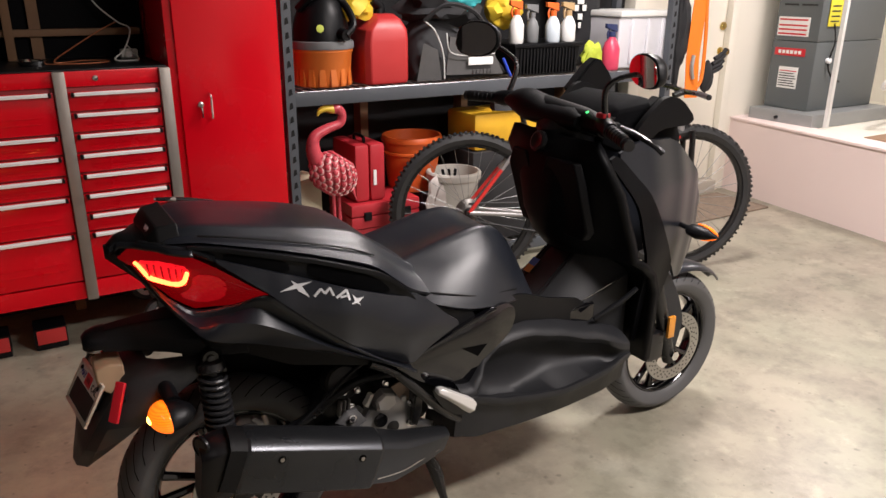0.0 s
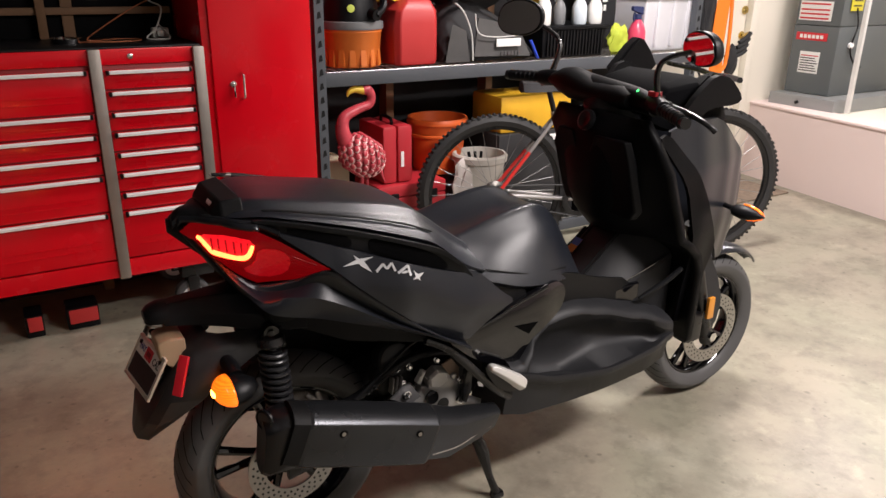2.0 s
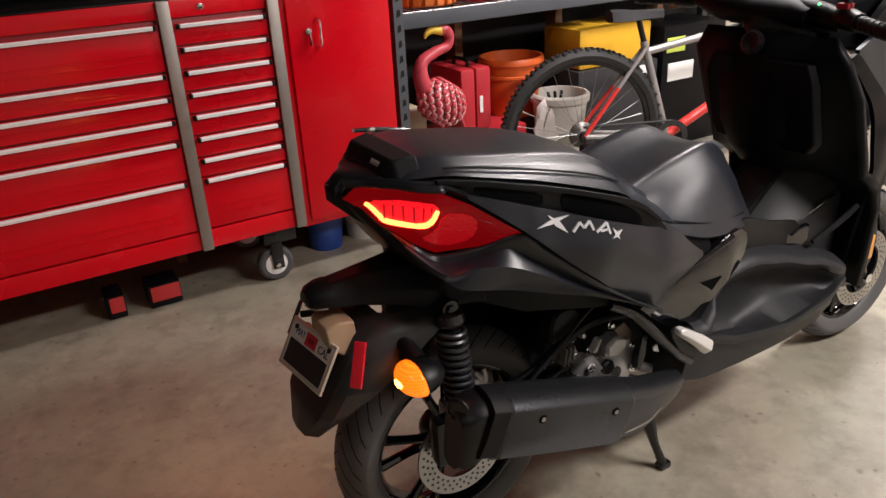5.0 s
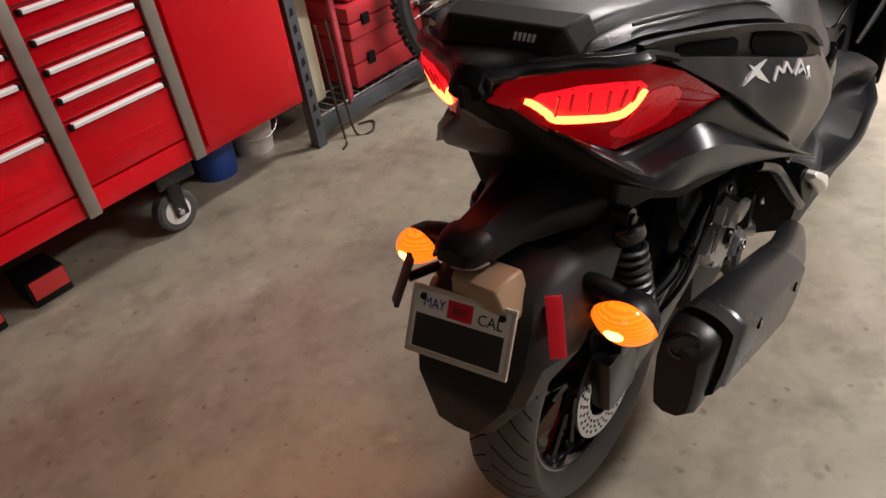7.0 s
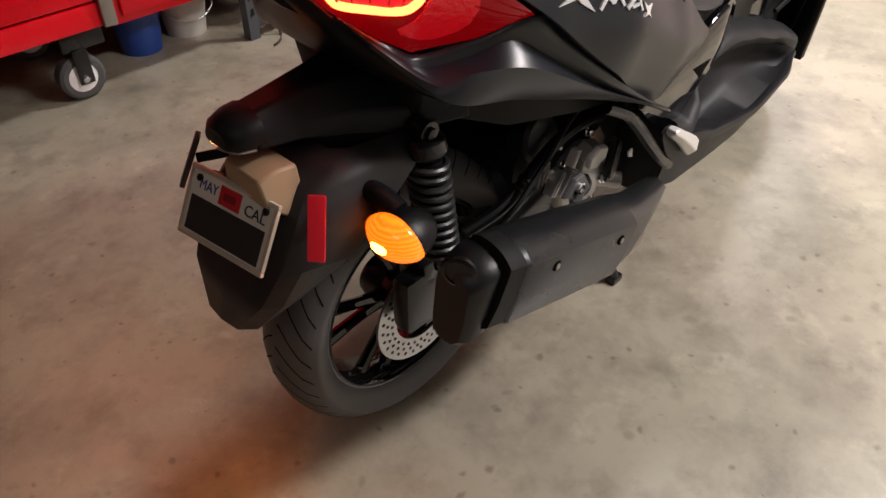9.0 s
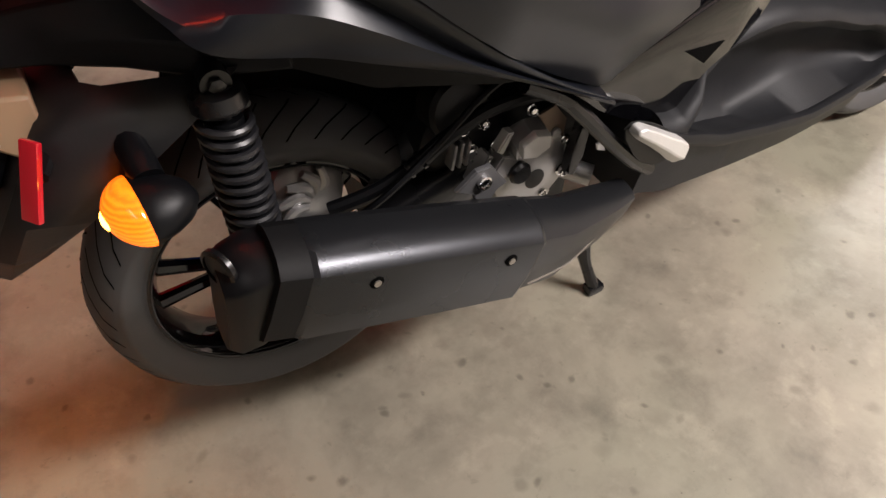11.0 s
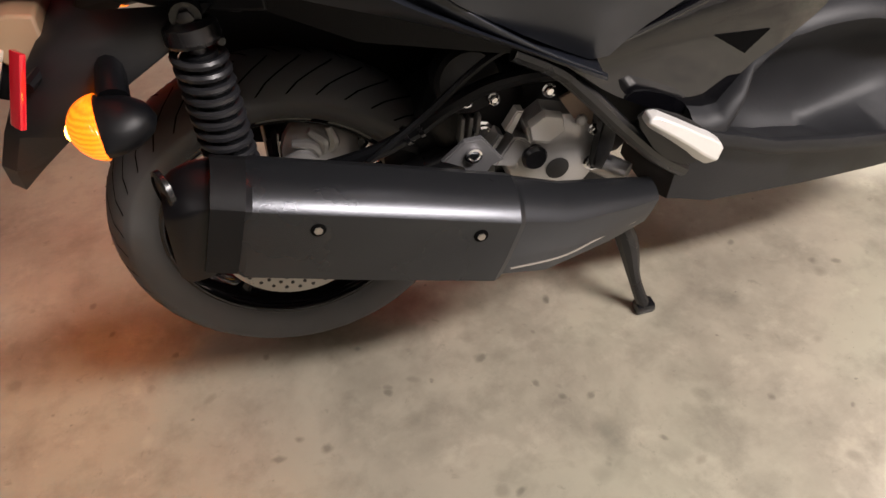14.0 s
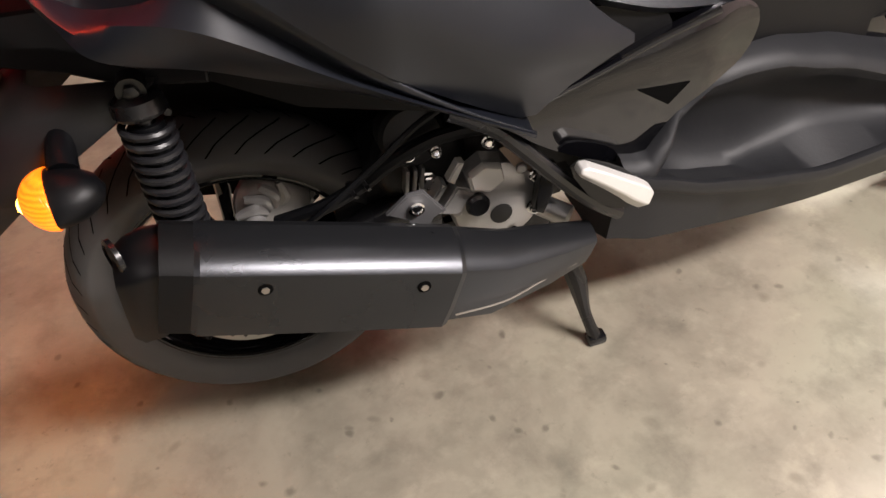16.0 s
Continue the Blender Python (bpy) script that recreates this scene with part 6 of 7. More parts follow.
part("piping", tube([(1.65, 1.645, DECK + 0.01), (1.64, 1.645, DECK + 0.14), (1.60, 1.66, DECK + 0.25), (1.56, 1.70, DECK + 0.30)], 0.004, 24, 6), PIPING, b, "white piping")
part("piping", tube([(1.67, 1.66, DECK + 0.24), (1.68, 1.642, DECK + 0.15), (1.78, 1.640, DECK + 0.125), (1.96, 1.642, DECK + 0.13)], 0.003, 24, 6), PIPING, b, "white piping")
part("logo_patch", box(1.79, 1.945, 1.636, 1.641, DECK + 0.075, DECK + 0.115, 0.001), PAPER, b, "pale worn patch")
for k in range(6):
    part("print_bar", box(1.82 + k * 0.022, 1.835 + k * 0.022, 1.636, 1.640, DECK + 0.03, DECK + 0.05), GREYFAB, b, "grey printed bar")
part("strap", tube([(1.56, 1.70, DECK + 0.30), (1.66, 1.64, DECK + 0.38), (1.82, 1.63, DECK + 0.34), (1.95, 1.66, DECK + 0.20)], 0.012, 24, 6), FABRIC, b)
single("dark_jacket", crumple((1.72, 1.84, DECK + 0.36), (0.20, 0.14, 0.10), 0.4, 7.7), FABRIC, "black jacket heaped on the bag", "jacket")
single("teal_cloth", crumple((1.80, 1.72, DECK + 0.40), (0.09, 0.05, 0.05), 0.4, 2.2), mat("teal_fabric", (0.02, 0.30, 0.33), 0.7, bump=0.3), "teal folded cloth on the bag", "cloth")
single("yellow_cloth", crumple((2.14, 1.84, DECK + 0.36), (0.10, 0.08, 0.10), 0.5, 5.2), YELLOW, "crumpled bright yellow cloth", "cloth")
single("blue_strap", tube([(2.02, 1.65, DECK + 0.10), (2.05, 1.645, DECK + 0.04), (2.07, 1.645, DECK + 0.005)], 0.008, 10, 6), mat("blue_webbing", (0.02, 0.06, 0.5), 0.6), "blue webbing strap end", "strap")

c = thing("storage_bin", (2.32, 1.8, DECK), "black slotted plastic bin on the shelf", "bin")
part("bin_body", loft([[(2.11 - k, 1.66 - k, DECK + z), (2.54 + k, 1.66 - k, DECK + z), (2.54 + k, 2.0, DECK + z), (2.11 - k, 2.0, DECK + z)] for z, k in ((0, 0), (0.15, 0.012))]), BLACK, c, bevel=0.004)
part("bin_rim", box(2.085, 2.565, 1.635, 2.02, DECK + 0.15, DECK + 0.17, 0.004), BLACK, c)
for k in range(18):
    part("rib", box(2.13 + k * 0.0225, 2.138 + k * 0.0225, 1.642, 1.662, DECK + 0.01, DECK + 0.145), BLACK_IN, c)


def spray_bottle(x, y, z, body, trigger, h=0.16, r=0.04, label="white spray bottle standing in the bin"):
    s = thing("spray_bottle", (x, y, z), label, "bottle", "spray bottles on the shelf")
    part("bottle", lathe([(r * 0.9, 0), (r, 0.01), (r, h * 0.6), (r * 0.75, h * 0.78), (r * 0.35, h * 0.95), (r * 0.35, h)], (x, y, z), (0, 0, 1), 20), body, s)
    part("collar", lathe([(r * 0.42, h - 0.01), (r * 0.42, h + 0.02)], (x, y, z), (0, 0, 1), 14), trigger, s)
    part("trigger_head", loft([[(x - 0.05, y - 0.012, z + h + 0.04), (x - 0.05, y + 0.012, z + h + 0.04), (x - 0.05, y + 0.012, z + h + 0.065), (x - 0.05, y - 0.012, z + h + 0.065)], [(x + 0.03, y - 0.014, z + h + 0.015), (x + 0.03, y + 0.014, z + h + 0.015), (x + 0.03, y + 0.012, z + h + 0.06), (x + 0.03, y - 0.012, z + h + 0.06)]]), trigger, s, bevel=0.003)
    part("trigger", tube([(x - 0.02, y, z + h + 0.04), (x - 0.035, y, z + h + 0.01), (x - 0.03, y, z + h - 0.02)], 0.006, 8, 6), trigger, s)


RED_TR = mat("orange_trigger", (0.7, 0.13, 0.02), 0.4)
spray_bottle(2.13, 1.69, DECK + 0.172, WHITEPL, RED_TR)
spray_bottle(2.26, 1.72, DECK + 0.172, GREYPL, GREYPL, 0.14, 0.036, "grey spray bottle standing on the bin")
spray_bottle(2.38, 1.69, DECK + 0.172, mat("pale_blue_liquid", (0.55, 0.62, 0.68), 0.3), RED_TR, 0.15, 0.042, "pale blue spray bottle standing on the bin")
spray_bottle(2.50, 1.70, DECK + 0.172, WHITEPL, mat("tan_trigger", (0.45, 0.3, 0.15), 0.5), 0.15, 0.042)
spray_bottle(2.82, 1.68, DECK, mat("pink_cleaner", (0.62, 0.06, 0.12), 0.3), mat("navy_trigger", (0.02, 0.03, 0.10), 0.5), 0.20, 0.052, "pink cleaner spray bottle on the shelf")
single("work_glove", crumple((2.66, 1.66, DECK + 0.085), (0.07, 0.035, 0.085), 0.5, 9.1), mat("lime_glove", (0.42, 0.50, 0.04), 0.7, vary=0.3, scale=20, bump=0.3), "lime green work gloves draped on the shelf edge", "gloves")
sh = thing("hanging_shirt", (2.80, 1.95, 1.2), "dark shirt with a pale print hanging behind the shelf", "shirt")
part("cloth", loft([[(2.58 + 0.02 * math.sin(k * 2.1), 1.93 + 0.012 * math.sin(j * 1.3 + k), 1.06 + 0.11 * k) if j == 0 else (2.58 + 0.045 * j, 1.93 + 0.014 * math.sin(j * 1.3 + k), 1.06 + 0.11 * k) for j in range(9)] for k in range(7)], wrap=False), FABRIC, sh, solid=0.006)
for a, z, w in ((0, 1.42, 0.05), (-0.03, 1.38, 0.03), (0.03, 1.38, 0.03), (0, 1.33, 0.035), (0, 1.28, 0.02)):
    part("print_shape", box(2.76 + a - w / 2, 2.76 + a + w / 2, 1.905, 1.909, z, z + 0.035, 0.001), PAPER, sh, "pale print")

t = thing("storage_tote", (3.08, 1.85, DECK), "clear storage tote with white lid on the shelf", "tote")
TOTE = mat("cloudy_tote", (0.66, 0.66, 0.70), 0.35, vary=0.12, scale=5)
part("tub", loft([[(2.88 - k, 1.68 - k, DECK + z), (3.28 + k, 1.68 - k, DECK + z), (3.28 + k, 2.04, DECK + z), (2.88 - k, 2.04, DECK + z)] for z, k in ((0, 0), (0.02, 0.005), (0.30, 0.02))]), TOTE, t, bevel=0.01)
part("lid", box(2.85, 3.31, 1.645, 2.06, DECK + 0.30, DECK + 0.335, 0.01), WHITEPL, t, "white lid")
for x in (2.95, 3.08, 3.20):
    part("rib", box(x, x + 0.02, 1.652, 1.672, DECK + 0.03, DECK + 0.29, 0.004), TOTE, t)

fl = thing("flamingo_figure", (1.0, 1.6, 0.3), "pink metal garden flamingo with yellow beak", "ornament")
FLAM = mat("flamingo_pink", (0.52, 0.060, 0.080), 0.3, vary=0.5, scale=30, bump=0.3, bump_scale=60)
bm = crumple((1.0, 1.63, 0.64), (0.122, 0.07, 0.095), 0.10, 1.4)
turned(bm, Matrix.Translation((1.0, 1.63, 0.64)) @ pose(0, 0, 0, 0, 35, 0) @ Matrix.Translation((-1.0, -1.63, -0.64)))
tube([(0.94, 1.63, 0.68), (0.905, 1.63, 0.76), (0.915, 1.63, 0.83), (0.98, 1.63, 0.865), (1.045, 1.63, 0.885), (1.06, 1.63, 0.925), (1.04, 1.63, 0.955), (1.015, 1.63, 0.955)], [0.05, 0.036, 0.028, 0.024, 0.022, 0.022, 0.026, 0.022], 40, 12, bm)
tilt = Matrix.Translation((1.0, 1.63, 0.64)) @ pose(0, 0, 0, 0, 35, 0)
for r in range(8):
    phi = math.radians(58 - 17.5 * r)
    for k in range(9):
        a = math.radians(-180 + 22.5 * k + (11 if r % 2 else 0))
        out = Vector((math.cos(a) * math.cos(phi), math.sin(a) * math.cos(phi), math.sin(phi)))
        p = tilt @ Vector((0.126 * out.x, 0.074 * out.y, 0.099 * out.z))
        turn = (tilt.to_3x3() @ out).to_track_quat("Z", "X").to_matrix().to_4x4()
        for grow, lift, index in ((1.0, 0.004, 0), (1.16, 0.0, 1)):
            old = set(bm.faces)
            bmesh.ops.create_uvsphere(bm, u_segments=8, v_segments=5, radius=1, matrix=Matrix.Translation(p + Vector((0.004 * index, 0, -0.004 * index))) @ turn @ Matrix.Translation((0, 0, lift)) @ Matrix.Diagonal((0.0165 * grow, 0.0135 * grow, 0.006, 1)))
            for f in set(bm.faces) - old:
                f.material_index = index
for k in range(5):
    rod((1.07 + 0.012 * k, 1.60 + 0.015 * k, 0.60), (1.11 + 0.006 * k, 1.60 + 0.018 * k, 0.50), 0.012, 6, bm, 0.003)
rod((0.99, 1.61, 0.56), (0.995, 1.61, 0.107), 0.010, 8, bm)
rod((1.035, 1.65, 0.55), (1.04, 1.65, 0.107), 0.010, 8, bm)
old = set(bm.faces)
tube([(1.02, 1.63, 0.955), (0.975, 1.63, 0.962), (0.945, 1.63, 0.95), (0.935, 1.63, 0.93)], [0.022, 0.017, 0.012, 0.004], 14, 10, bm)
for f in set(bm.faces) - old:
    f.material_index = 2
flamingo = finish(bm, "flamingo_figure", FLAM, 60)
flamingo.materials.append(mat("pale_feather_rim", (0.82, 0.52, 0.51), 0.3, vary=0.2, scale=30))
flamingo.materials.append(mat("yellow_beak", (0.78, 0.52, 0.05), 0.4))
bpy.data.objects.remove(fl)
fl = tagged(new("flamingo_figure", flamingo), "pink metal garden flamingo with yellow beak", "ornament")

rc = thing("tool_case", (1.23, 1.8, 0.45), "upright red plastic tool case", "case", "red tool cases")
CASE = mat("red_case_plastic", (0.46, 0.025, 0.035), 0.42, vary=0.08)
part("shell", box(1.145, 1.225, 1.68, 1.98, 0.455, 0.755, 0.02), CASE, rc)
part("shell", box(1.229, 1.315, 1.68, 1.98, 0.455, 0.755, 0.02), CASE, rc)
part("handle", tube([(1.227, 1.75, 0.75), (1.227, 1.76, 0.78), (1.227, 1.86, 0.78), (1.227, 1.87, 0.75)], 0.009, 14, 8), BLACK, rc, "black carry handle")
part("label", box(1.245, 1.262, 1.676, 1.681, 0.54, 0.62), PAPER, rc, "small pale label")
r2 = thing("tool_case", (1.3, 1.75, 0.3), "flat red plastic tool case", "case", "red tool cases")
part("shell", box(1.10, 1.50, 1.645, 1.95, 0.32, 0.385, 0.012), CASE, r2)
part("lid", box(1.10, 1.50, 1.645, 1.95, 0.388, 0.452, 0.012), CASE, r2)
for x in (1.17, 1.40):
    part("latch", box(x, x + 0.04, 1.632, 1.648, 0.365, 0.41, 0.004), BLACK, r2, "black latch")
r3 = thing("tool_case", (1.2, 1.75, 0.1), "flat red plastic tool case", "case", "red tool cases")
part("shell", box(1.10, 1.55, 1.66, 1.95, 0.11, 0.21, 0.012), CASE, r3)
part("lid", box(1.10, 1.55, 1.66, 1.95, 0.213, 0.316, 0.012), CASE, r3)
for x in (1.18, 1.42):
    part("latch", box(x, x + 0.04, 1.648, 1.662, 0.19, 0.24, 0.004), BLACK, r3, "black latch")
single("cream_jug", box(0.84, 0.98, 1.72, 1.95, 0.108, 0.60, 0.03), mat("cream_plastic", (0.62, 0.56, 0.40), 0.5, vary=0.08), "cream plastic jug on the bottom shelf", "jug")
cord = mat("dark_cord", (0.05, 0.03, 0.02), 0.7)
single("bungee_cord", tube([(0.88, 1.59, 0.47), (0.882, 1.585, 0.35), (0.885, 1.58, 0.2), (0.89, 1.57, 0.012), (0.85, 1.52, 0.006), (0.81, 1.50, 0.006)], 0.005, 40, 6), cord, "dark brown bungee cord hanging to the floor", "cord")
single("bungee_cord", tube([(0.935, 1.59, 0.47), (0.937, 1.585, 0.35), (0.94, 1.58, 0.15), (0.93, 1.54, 0.008), (0.98, 1.50, 0.006), (1.05, 1.56, 0.006), (1.0, 1.60, 0.006)], 0.005, 40, 6), cord, "dark brown bungee cord hanging to the floor", "cord")
ob_ = thing("orange_bucket", (1.6, 1.9, 0.45), "orange plastic bucket on the shelf", "bucket")
part("pail", lathe([(0.135, 0), (0.16, 0.27), (0.172, 0.27), (0.172, 0.285), (0.165, 0.30), (0.155, 0.30), (0.13, 0.01)], (1.59, 1.90, 0.44), (0, 0, 1), 40), mat("bucket_orange", (0.60, 0.10, 0.015), 0.45, vary=0.08), ob_)
part("ring", lathe([(0.163, 0.20), (0.170, 0.205), (0.170, 0.215), (0.163, 0.22)], (1.59, 1.90, 0.44), (0, 0, 1), 40, closed=True), bpy.data.materials["bucket_orange"], ob_)
cr = thing("cardboard_stack", (1.6, 1.9, 0.1), "stacked dark boxes on the bottom shelf", "boxes")
part("box", box(1.58, 1.98, 1.76, 2.08, 0.108, 0.438, 0.006), mat("dark_box", (0.06, 0.055, 0.05), 0.7), cr)
wb = thing("white_bucket", (1.66, 1.60, 0.2), "dirty white plastic bucket of scraps", "bucket")
DW = bpy.data.materials["dirty_white_plastic"]
part("pail", lathe([(0.115, 0), (0.138, 0.26), (0.15, 0.26), (0.152, 0.29), (0.143, 0.30), (0.133, 0.30), (0.112, 0.02)], (1.72, 1.66, 0.27), (0, 0, 1), 40), DW, wb)
part("stand_box", box(1.58, 1.86, 1.645, 1.755, 0.108, 0.268, 0.005), mat("kraft_box", (0.25, 0.17, 0.10), 0.8), wb)
for k in range(3):
    part("scrap", rod((1.68 + 0.02 * k, 1.64 + 0.01 * k, 0.40), (1.66 + 0.035 * k, 1.68 - 0.01 * k, 0.575), 0.008, 6), BLACK, wb)
single("clear_bag", crumple((1.60, 1.60, 0.42), (0.08, 0.03, 0.12), 0.5, 4.4), mat("crumpled_film", (0.55, 0.50, 0.47), 0.3, vary=0.2, scale=20), "crumpled clear plastic bag on the bucket", "bag")
yb = thing("yellow_case", (2.1, 1.9, 0.65), "dirty yellow plastic case on a crate", "case")
part("body", box(1.88, 2.38, 1.70, 2.0, 0.645, 0.85, 0.02), mat("yellow_plastic", (0.72, 0.40, 0.02), 0.5, vary=0.2, scale=8), yb)
part("base", box(1.86, 2.42, 1.68, 2.04, 0.11, 0.642, 0.006), mat("dark_crate", (0.02, 0.02, 0.022), 0.7), yb)
part("sticker", box(2.2, 2.36, 1.672, 1.68, 0.57, 0.62, 0.001), PAPER, yb)
lb = thing("lime_box", (2.5, 1.8, 0.5), "black box with lime and white stickers", "box")
part("body", box(2.46, 2.95, 1.68, 2.04, 0.11, 0.80, 0.008), BLACK, lb)
part("sticker", box(2.48, 2.62, 1.672, 1.679, 0.66, 0.74, 0.002), bpy.data.materials["lime_badge"], lb)
part("sticker", box(2.50, 2.70, 1.672, 1.679, 0.50, 0.60, 0.002), PAPER, lb)

# strap and gloves at the shelf's end
sp = thing("orange_strap", (3.44, 1.6, 1.0), "bright orange ratchet strap hanging at the shelf end", "strap")
ORS = mat("orange_webbing", (0.85, 0.20, 0.01), 0.6, vary=0.1, bump=0.3)
part("webbing", loft([[(3.36 + dx, y, z), (3.45 + dx, y - 0.02, z), (3.45 + dx, y - 0.015, z), (3.36 + dx, y + 0.005, z)] for dx, y, z in ((0.06, 1.6, 2.1), (0.05, 1.6, 1.6), (0.02, 1.59, 1.3), (0.0, 1.58, 1.1), (0.01, 1.57, 0.86))]), ORS, sp)
part("loop", tube([(3.48, 1.58, 1.5), (3.50, 1.57, 1.2), (3.49, 1.56, 0.98), (3.45, 1.56, 0.92)], 0.012, 20, 6), ORS, sp)
part("hook", tube([(3.40, 1.56, 1.12), (3.38, 1.55, 1.05), (3.40, 1.55, 0.98)], 0.012, 12, 8), WIRE, sp)
single("hanging_rope", crumple((3.33, 1.62, 1.25), (0.05, 0.04, 0.26), 0.5, 8.3), FABRIC, "black cords hanging at the shelf end", "cords")
gl = thing("work_glove", (3.55, 1.6, 1.0), "black work glove hanging at the shelf end", "glove")
part("palm", crumple((3.56, 1.58, 0.98), (0.05, 0.03, 0.10), 0.2, 1.1), FABRIC, gl)
for k in range(4):
    part("finger", tube([(3.56 + 0.015 * k, 1.57, 1.0 + 0.03 * k), (3.62 + 0.015 * k, 1.56, 1.02 + 0.035 * k), (3.665 + 0.008 * k, 1.56, 1.045 + 0.035 * k)], 0.014, 8, 8), FABRIC, gl)


# ---- bicycle ----
def bicycle():
    bk = thing("bicycle", (2.3, 1.25, 0), "black mountain bike with red and silver frame leaning by the shelves", "bicycle")
    A, B = Vector((1.66, 1.42, 0.41)), Vector((2.83, 1.02, 0.41))
    d = (B - A).normalized()
    n = Vector((-d.y, d.x, 0))
    lean = Vector((0, 0, 1))
    R = 0.41

    def at(a, h, s=0.0):
        return A + d * a + lean * (h - 0.41) + n * s

    COG = mat("dull_cog_steel", (0.16, 0.15, 0.14), 0.45, metal=0.8, vary=0.4, scale=60, bump=0.5, bump_scale=90)
    BIKE_RUBBER = mat("bicycle_rubber", (0.018, 0.018, 0.019), 0.6, vary=0.25, scale=12, bump=0.15, bump_scale=120)
    SPOKE = mat("steel_spoke", (0.30, 0.30, 0.30), 0.35, metal=0.6)
    for c in (A, B):
        w = part("wheel", lathe([(R - 0.055, -0.02), (R - 0.03, -0.028), (R - 0.008, -0.018), (R, 0), (R - 0.008, 0.018), (R - 0.03, 0.028), (R - 0.055, 0.02)], c, n, 64, closed=True), BIKE_RUBBER, bk, "black knobbly tyre")
        kn = bmesh.new()
        for k in range(90):
            a = 2 * math.pi * k / 90
            for s in (-0.014, 0.0, 0.014):
                p = c + (d * math.cos(a) + lean * math.sin(a)) * (R - (0.004 if s else 0)) + n * (s + (0.004 if k % 2 else -0.004))
                m = Matrix.Translation(p) @ Matrix((d * math.cos(a) + lean * math.sin(a), n, lean * math.cos(a) - d * math.sin(a))).transposed().to_4x4()
                bmesh.ops.create_cube(kn, size=1, matrix=m @ Matrix.Diagonal((0.012, 0.010, 0.012, 1)))
        part("tread_knob", kn, BIKE_RUBBER, w)
        part("rim", lathe([(R - 0.05, -0.013), (R - 0.075, -0.010), (R - 0.075, 0.010), (R - 0.05, 0.013)], c, n, 56, closed=True), IRON, w)
        part("hub", lathe([(0.02, -0.05), (0.028, -0.03), (0.018, 0), (0.028, 0.03), (0.02, 0.05)], c, n, 16), CASTDARK, w)
        for k in range(28):
            a = 2 * math.pi * k / 28
            s = 0.03 if k % 2 else -0.03
            q = a + (0.45 if k % 4 < 2 else -0.45)
            part("spoke", rod(c + n * s + (d * math.cos(q) + lean * math.sin(q)) * 0.025, c + (d * math.cos(a) + lean * math.sin(a)) * (R - 0.07), 0.0014, 4), SPOKE, w)
    part("cassette", lathe([(0.02, 0), (0.065, 0.002), (0.062, 0.008), (0.05, 0.016), (0.04, 0.026), (0.025, 0.036)], A, -n, 26), COG, bk, "dull steel cassette")
    part("brake_rotor", lathe([(0.08, 0.034), (0.08, 0.036), (0.06, 0.036), (0.06, 0.034)], B, -n, 36, closed=True), DISC, bk)
    GREY = mat("silver_frame_paint", (0.32, 0.31, 0.31), 0.35, metal=0.5)
    REDF = mat("red_frame_paint", (0.6, 0.03, 0.025), 0.3, coat=0.4)
    bb, seat, head, low = at(0.45, 0.36), at(0.30, 0.83), at(1.13, 0.92), at(1.18, 0.78)
    part("seat_tube", rod(bb, seat, 0.019), GREY, bk, "silver seat tube")
    part("top_tube", rod(at(0.32, 0.78), head, 0.018), GREY, bk, "silver top tube")
    part("down_tube", rod(bb, low, 0.024), REDF, bk, "red down tube")
    for s in (-0.03, 0.03):
        mid = A + (at(0.31, 0.80) - A) * 0.55
        part("seat_stay_lower", rod(A + n * s * 1.6, mid + n * s, 0.010), REDF, bk, "red seat stay")
        part("seat_stay_upper", rod(mid + n * s, at(0.31, 0.80, s * 0.5), 0.010), GREY, bk, "silver seat stay")
        part("chain_stay", rod(A + n * s * 1.6, bb + n * s * 0.7, 0.012), GREY, bk, "silver chain stay")
        part("fork_blade", rod(B + n * s * 1.8, at(1.22, 0.80, s * 1.6), 0.016), IRON, bk, "black fork blade")
    part("head_tube", rod(low, at(1.11, 0.96), 0.024), GREY, bk)
    part("seat_post", rod(seat, at(0.265, 0.94), 0.014), IRON, bk, "black seat post")
    sd = part("saddle", loft([[tuple(at(a - 0.08, 0.935, -w)), tuple(at(a - 0.08, 0.965 + e, -w * 0.6)), tuple(at(a - 0.08, 0.972 + e, 0)), tuple(at(a - 0.08, 0.965 + e, w * 0.6)), tuple(at(a - 0.08, 0.935, w)), tuple(at(a - 0.08, 0.925, 0))] for a, w, e in ((0.20, 0.05, 0.012), (0.24, 0.072, 0.012), (0.32, 0.055, 0.004), (0.40, 0.025, 0.002), (0.47, 0.014, 0.0))]), FABRIC, bk, "black saddle")
    part("crank_ring", lathe([(0.085, 0.05), (0.09, 0.052), (0.085, 0.054), (0.06, 0.054), (0.06, 0.05)], bb, -n, 36, closed=True), CASTDARK, bk, "dark chainring")
    part("crank", rod(bb - n * 0.065, bb - n * 0.07 + d * 0.12 - lean * 0.12, 0.012), ALU, bk, "silver crank arm")
    part("pedal", box(-0.05, 0.05, -0.045, 0.045, -0.012, 0.012, 0.005), IRON, bk).matrix_parent_inverse = ORIGIN[bk].inverted() @ Matrix.Translation(bb - n * 0.12 + d * 0.12 - lean * 0.12)
    part("chain", tube([A - n * 0.03 + lean * 0.045, bb - n * 0.055 + lean * 0.088], 0.005, sides=6), CASTDARK, bk)
    part("chain", tube([A - n * 0.03 - lean * 0.045, bb - n * 0.055 - lean * 0.088], 0.005, sides=6), CASTDARK, bk)
    part("rear_mech", box(-0.02, 0.03, -0.02, 0.02, -0.09, 0.02, 0.008), IRON, bk).matrix_parent_inverse = ORIGIN[bk].inverted() @ Matrix.Translation(A - n * 0.05 - lean * 0.06)
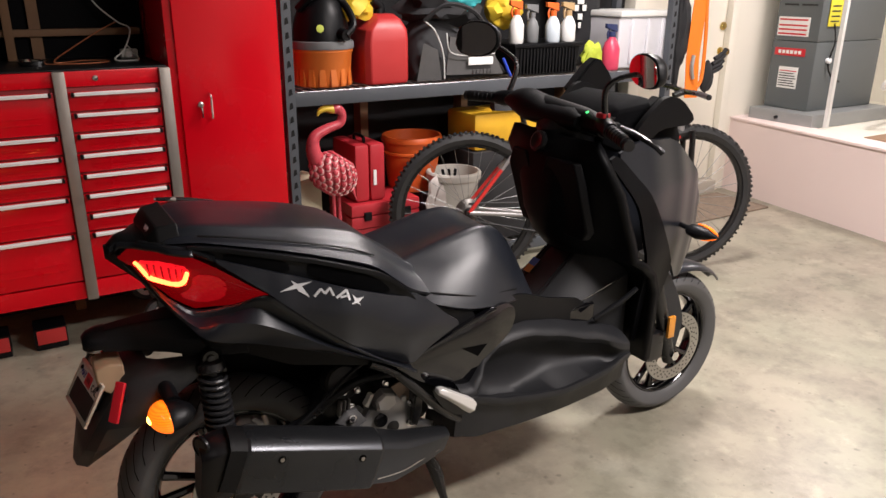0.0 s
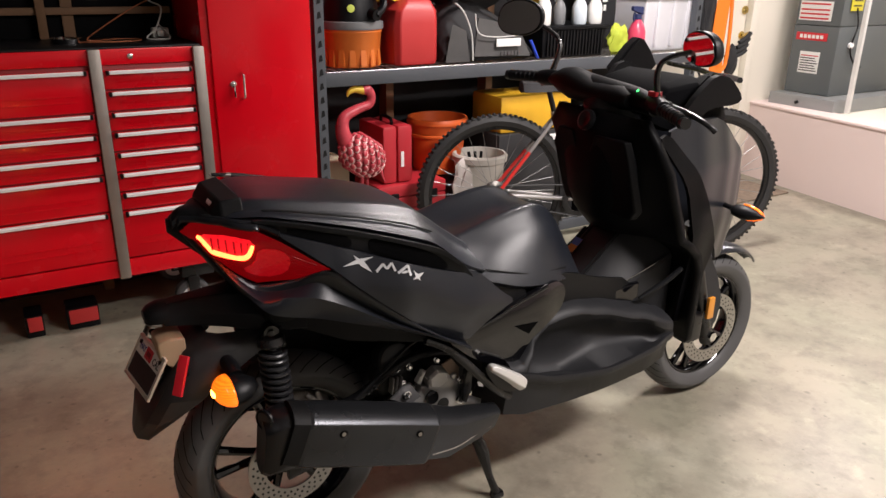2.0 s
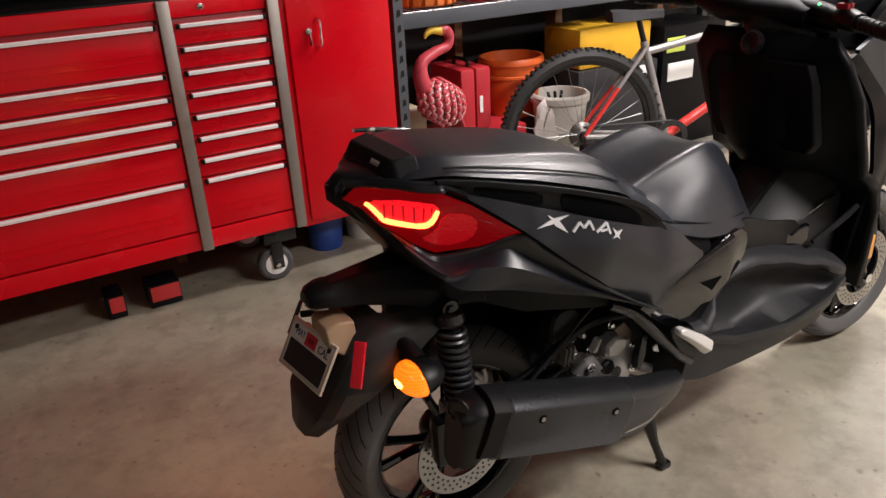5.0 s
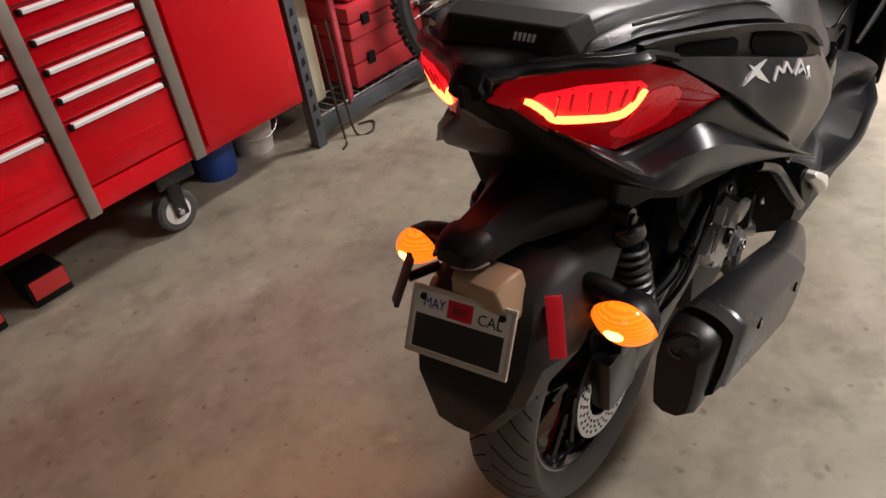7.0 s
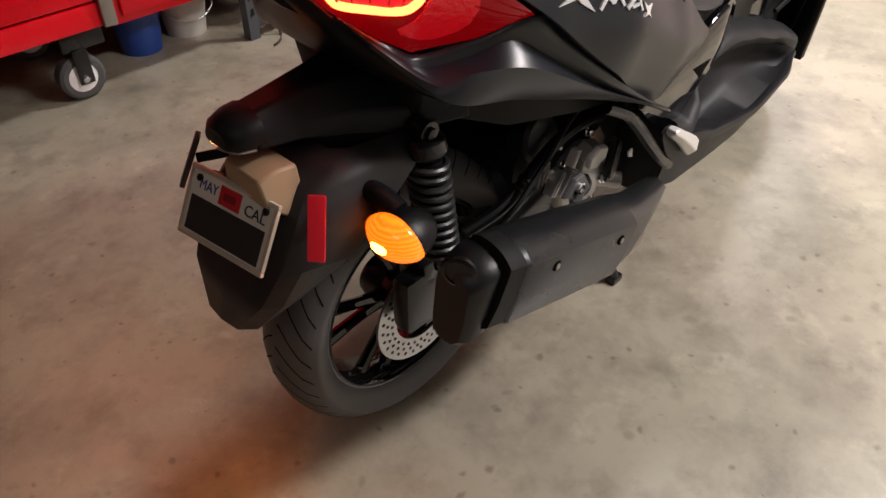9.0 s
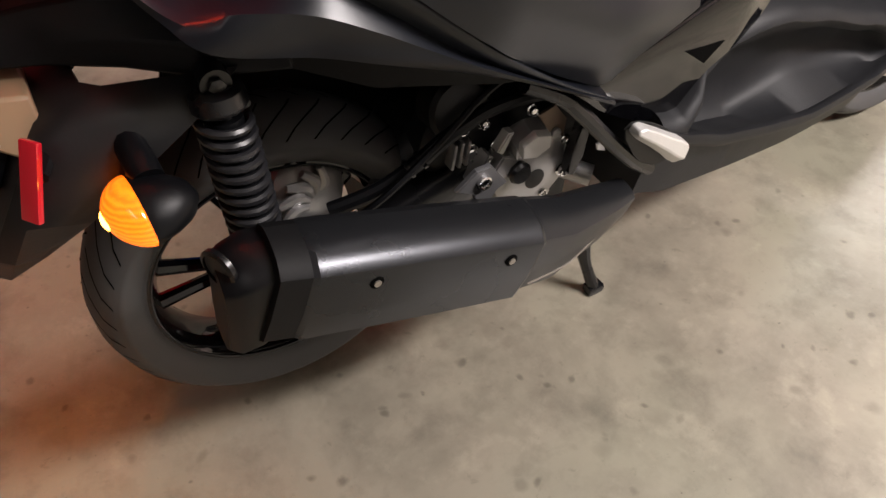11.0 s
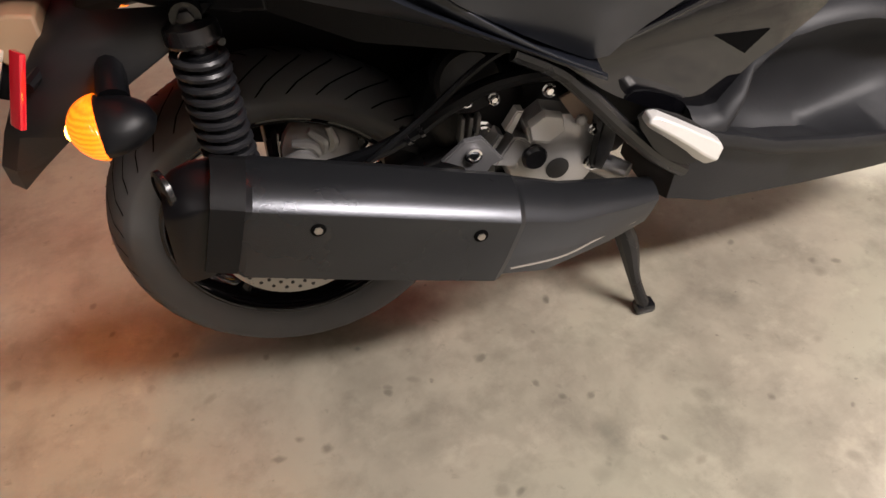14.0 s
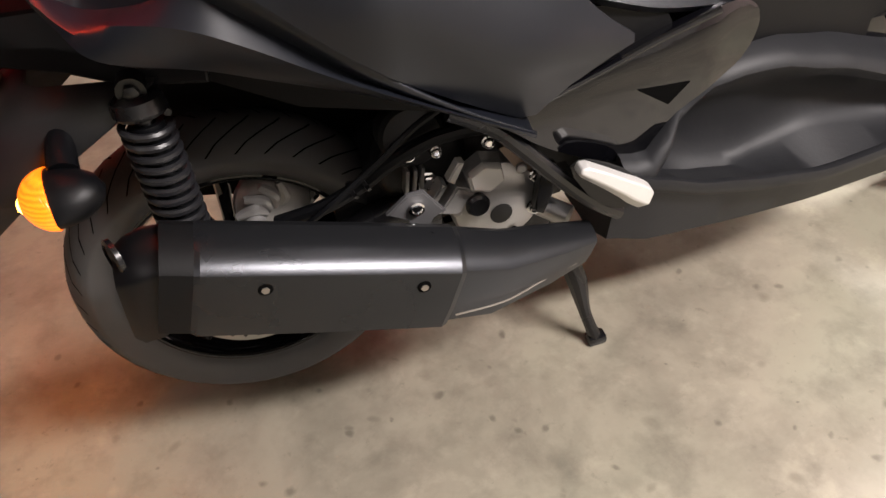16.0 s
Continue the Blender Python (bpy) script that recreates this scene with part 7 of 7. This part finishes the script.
    part("stem", rod(at(1.11, 0.98), at(1.17, 1.0), 0.017), IRON, bk)
    part("handlebar", tube([tuple(at(1.10, 1.02, -0.36)), tuple(at(1.16, 1.01, -0.15)), tuple(at(1.17, 1.0, 0)), tuple(at(1.16, 1.01, 0.15)), tuple(at(1.10, 1.02, 0.36))], 0.014, 24, 10), IRON, bk, "black handlebar")
    return bk


bicycle()

# ---- furnace closet ----
h = thing("furnace", (5.1, 1.845, 0.575), "grey upright furnace cabinet with printed labels", "furnace")
HV = mat("grey_furnace_paint", (0.105, 0.118, 0.122), 0.45, vary=0.05, scale=4)
part("lower_cabinet", box(4.75, 5.55, 1.575, 1.94, 0.66, 1.15, 0.008), HV, h)
part("upper_cabinet", box(4.753, 5.55, 1.578, 1.937, 1.153, 2.1, 0.008), HV, h)
part("base_plenum", box(4.62, 5.60, 1.43, 1.965, 0.562, 0.658, 0.006), mat("galvanised_sheet", (0.30, 0.31, 0.31), 0.45, metal=0.3), h, "pale galvanised base")
part("plug", lathe([(0.012, 0), (0.012, 0.02), (0.004, 0.024)], (4.62, 1.72, 0.61), (-1, 0, 0), 12), IRON, h)
part("name_badge", box(4.742, 4.749, 1.655, 1.905, 1.045, 1.10, 0.002), STICKER_RED, h, "red name badge with plain white bars")
for k in range(6):
    part("badge_bar", box(4.740, 4.7415, 1.685 + k * 0.033, 1.708 + k * 0.033, 1.060, 1.085), PAPER, h)
part("warning_label", box(4.744, 4.752, 1.655, 1.91, 1.185, 1.32, 0.001), PAPER, h, "white label with red bars")
for z in (1.295, 1.255, 1.225, 1.195):
    part("print_bar", box(4.742, 4.7435, 1.67, 1.90, z, z + 0.012), STICKER_RED, h)
part("data_label", box(4.744, 4.749, 1.69, 1.85, 0.81, 0.965, 0.001), PAPER, h, "white label with dark print")
for k in range(7):
    part("print_bar", box(4.742, 4.7435, 1.70 + 0.01 * (k % 3), 1.84, 0.825 + k * 0.018, 0.832 + k * 0.018), STICKER_RED if k > 5 else INK_HOLE_BLACK, h)
part("vent_slot", box(4.744, 4.752, 1.62, 1.74, 1.40, 1.412), INK_HOLE_BLACK, h)
part("vent_slot", box(4.744, 4.752, 1.77, 1.88, 1.40, 1.412), INK_HOLE_BLACK, h)
part("energy_tag", box(4.83, 4.97, 1.567, 1.573, 1.26, 1.46, 0.001), mat("yellow_tag", (0.72, 0.62, 0.04), 0.6), h, "yellow energy tag")
for k in range(4):
    part("print_bar", box(4.85, 4.95, 1.5655, 1.5665, 1.29 + 0.035 * k, 1.30 + 0.035 * k), INK_HOLE_BLACK, h)
part("cable", tube([(4.90, 1.565, 1.28), (4.92, 1.55, 1.15), (4.89, 1.555, 1.0), (4.95, 1.55, 0.90), (5.05, 1.55, 0.86)], 0.006, 24, 6), IRON, h)
part("valve", lathe([(0.02, 0), (0.024, 0.02), (0.012, 0.03)], (4.90, 1.575, 1.02), (0, -1, 0), 12), ALU, h)
for ob in h.children:
    ob.location.y = 0.065
single("closet_post", box(4.69, 4.72, 1.425, 1.455, 0.575, 2.75, 0.004), WHITEPL, "white upright post on the closet ledge", "post", "structure")
single("white_pipe", tube([(5.55, 1.40, 0.60), (5.4, 1.35, 0.80), (5.15, 1.30, 0.84), (4.98, 1.24, 0.87), (4.96, 1.20, 0.92), (5.0, 1.17, 0.97), (5.2, 1.15, 0.98), (5.6, 1.1, 0.97)], 0.018, 40, 10), WHITEPL, "white insulated pipe loop in the closet", "pipe")
bc = thing("blue_can", (4.9, 1.0, 0.562), "blue spray can on the closet floor", "can")
part("can", lathe([(0.033, 0), (0.035, 0.01), (0.035, 0.14), (0.02, 0.16), (0.02, 0.18), (0.001, 0.182)], (4.98, 1.02, 0.562), (0, 0, 1), 20), bpy.data.materials["blue_plastic"], bc)
part("label_band", lathe([(0.0356, 0.05), (0.0356, 0.10)], (4.98, 1.02, 0.562), (0, 0, 1), 20), PAPER, bc)
single("floor_board", box(4.62, 5.6, 0.2, 1.10, 0.561, 0.575, 0.003), mat("brown_board", (0.28, 0.17, 0.10), 0.6, vary=0.2), "brown board on the closet floor", "board")
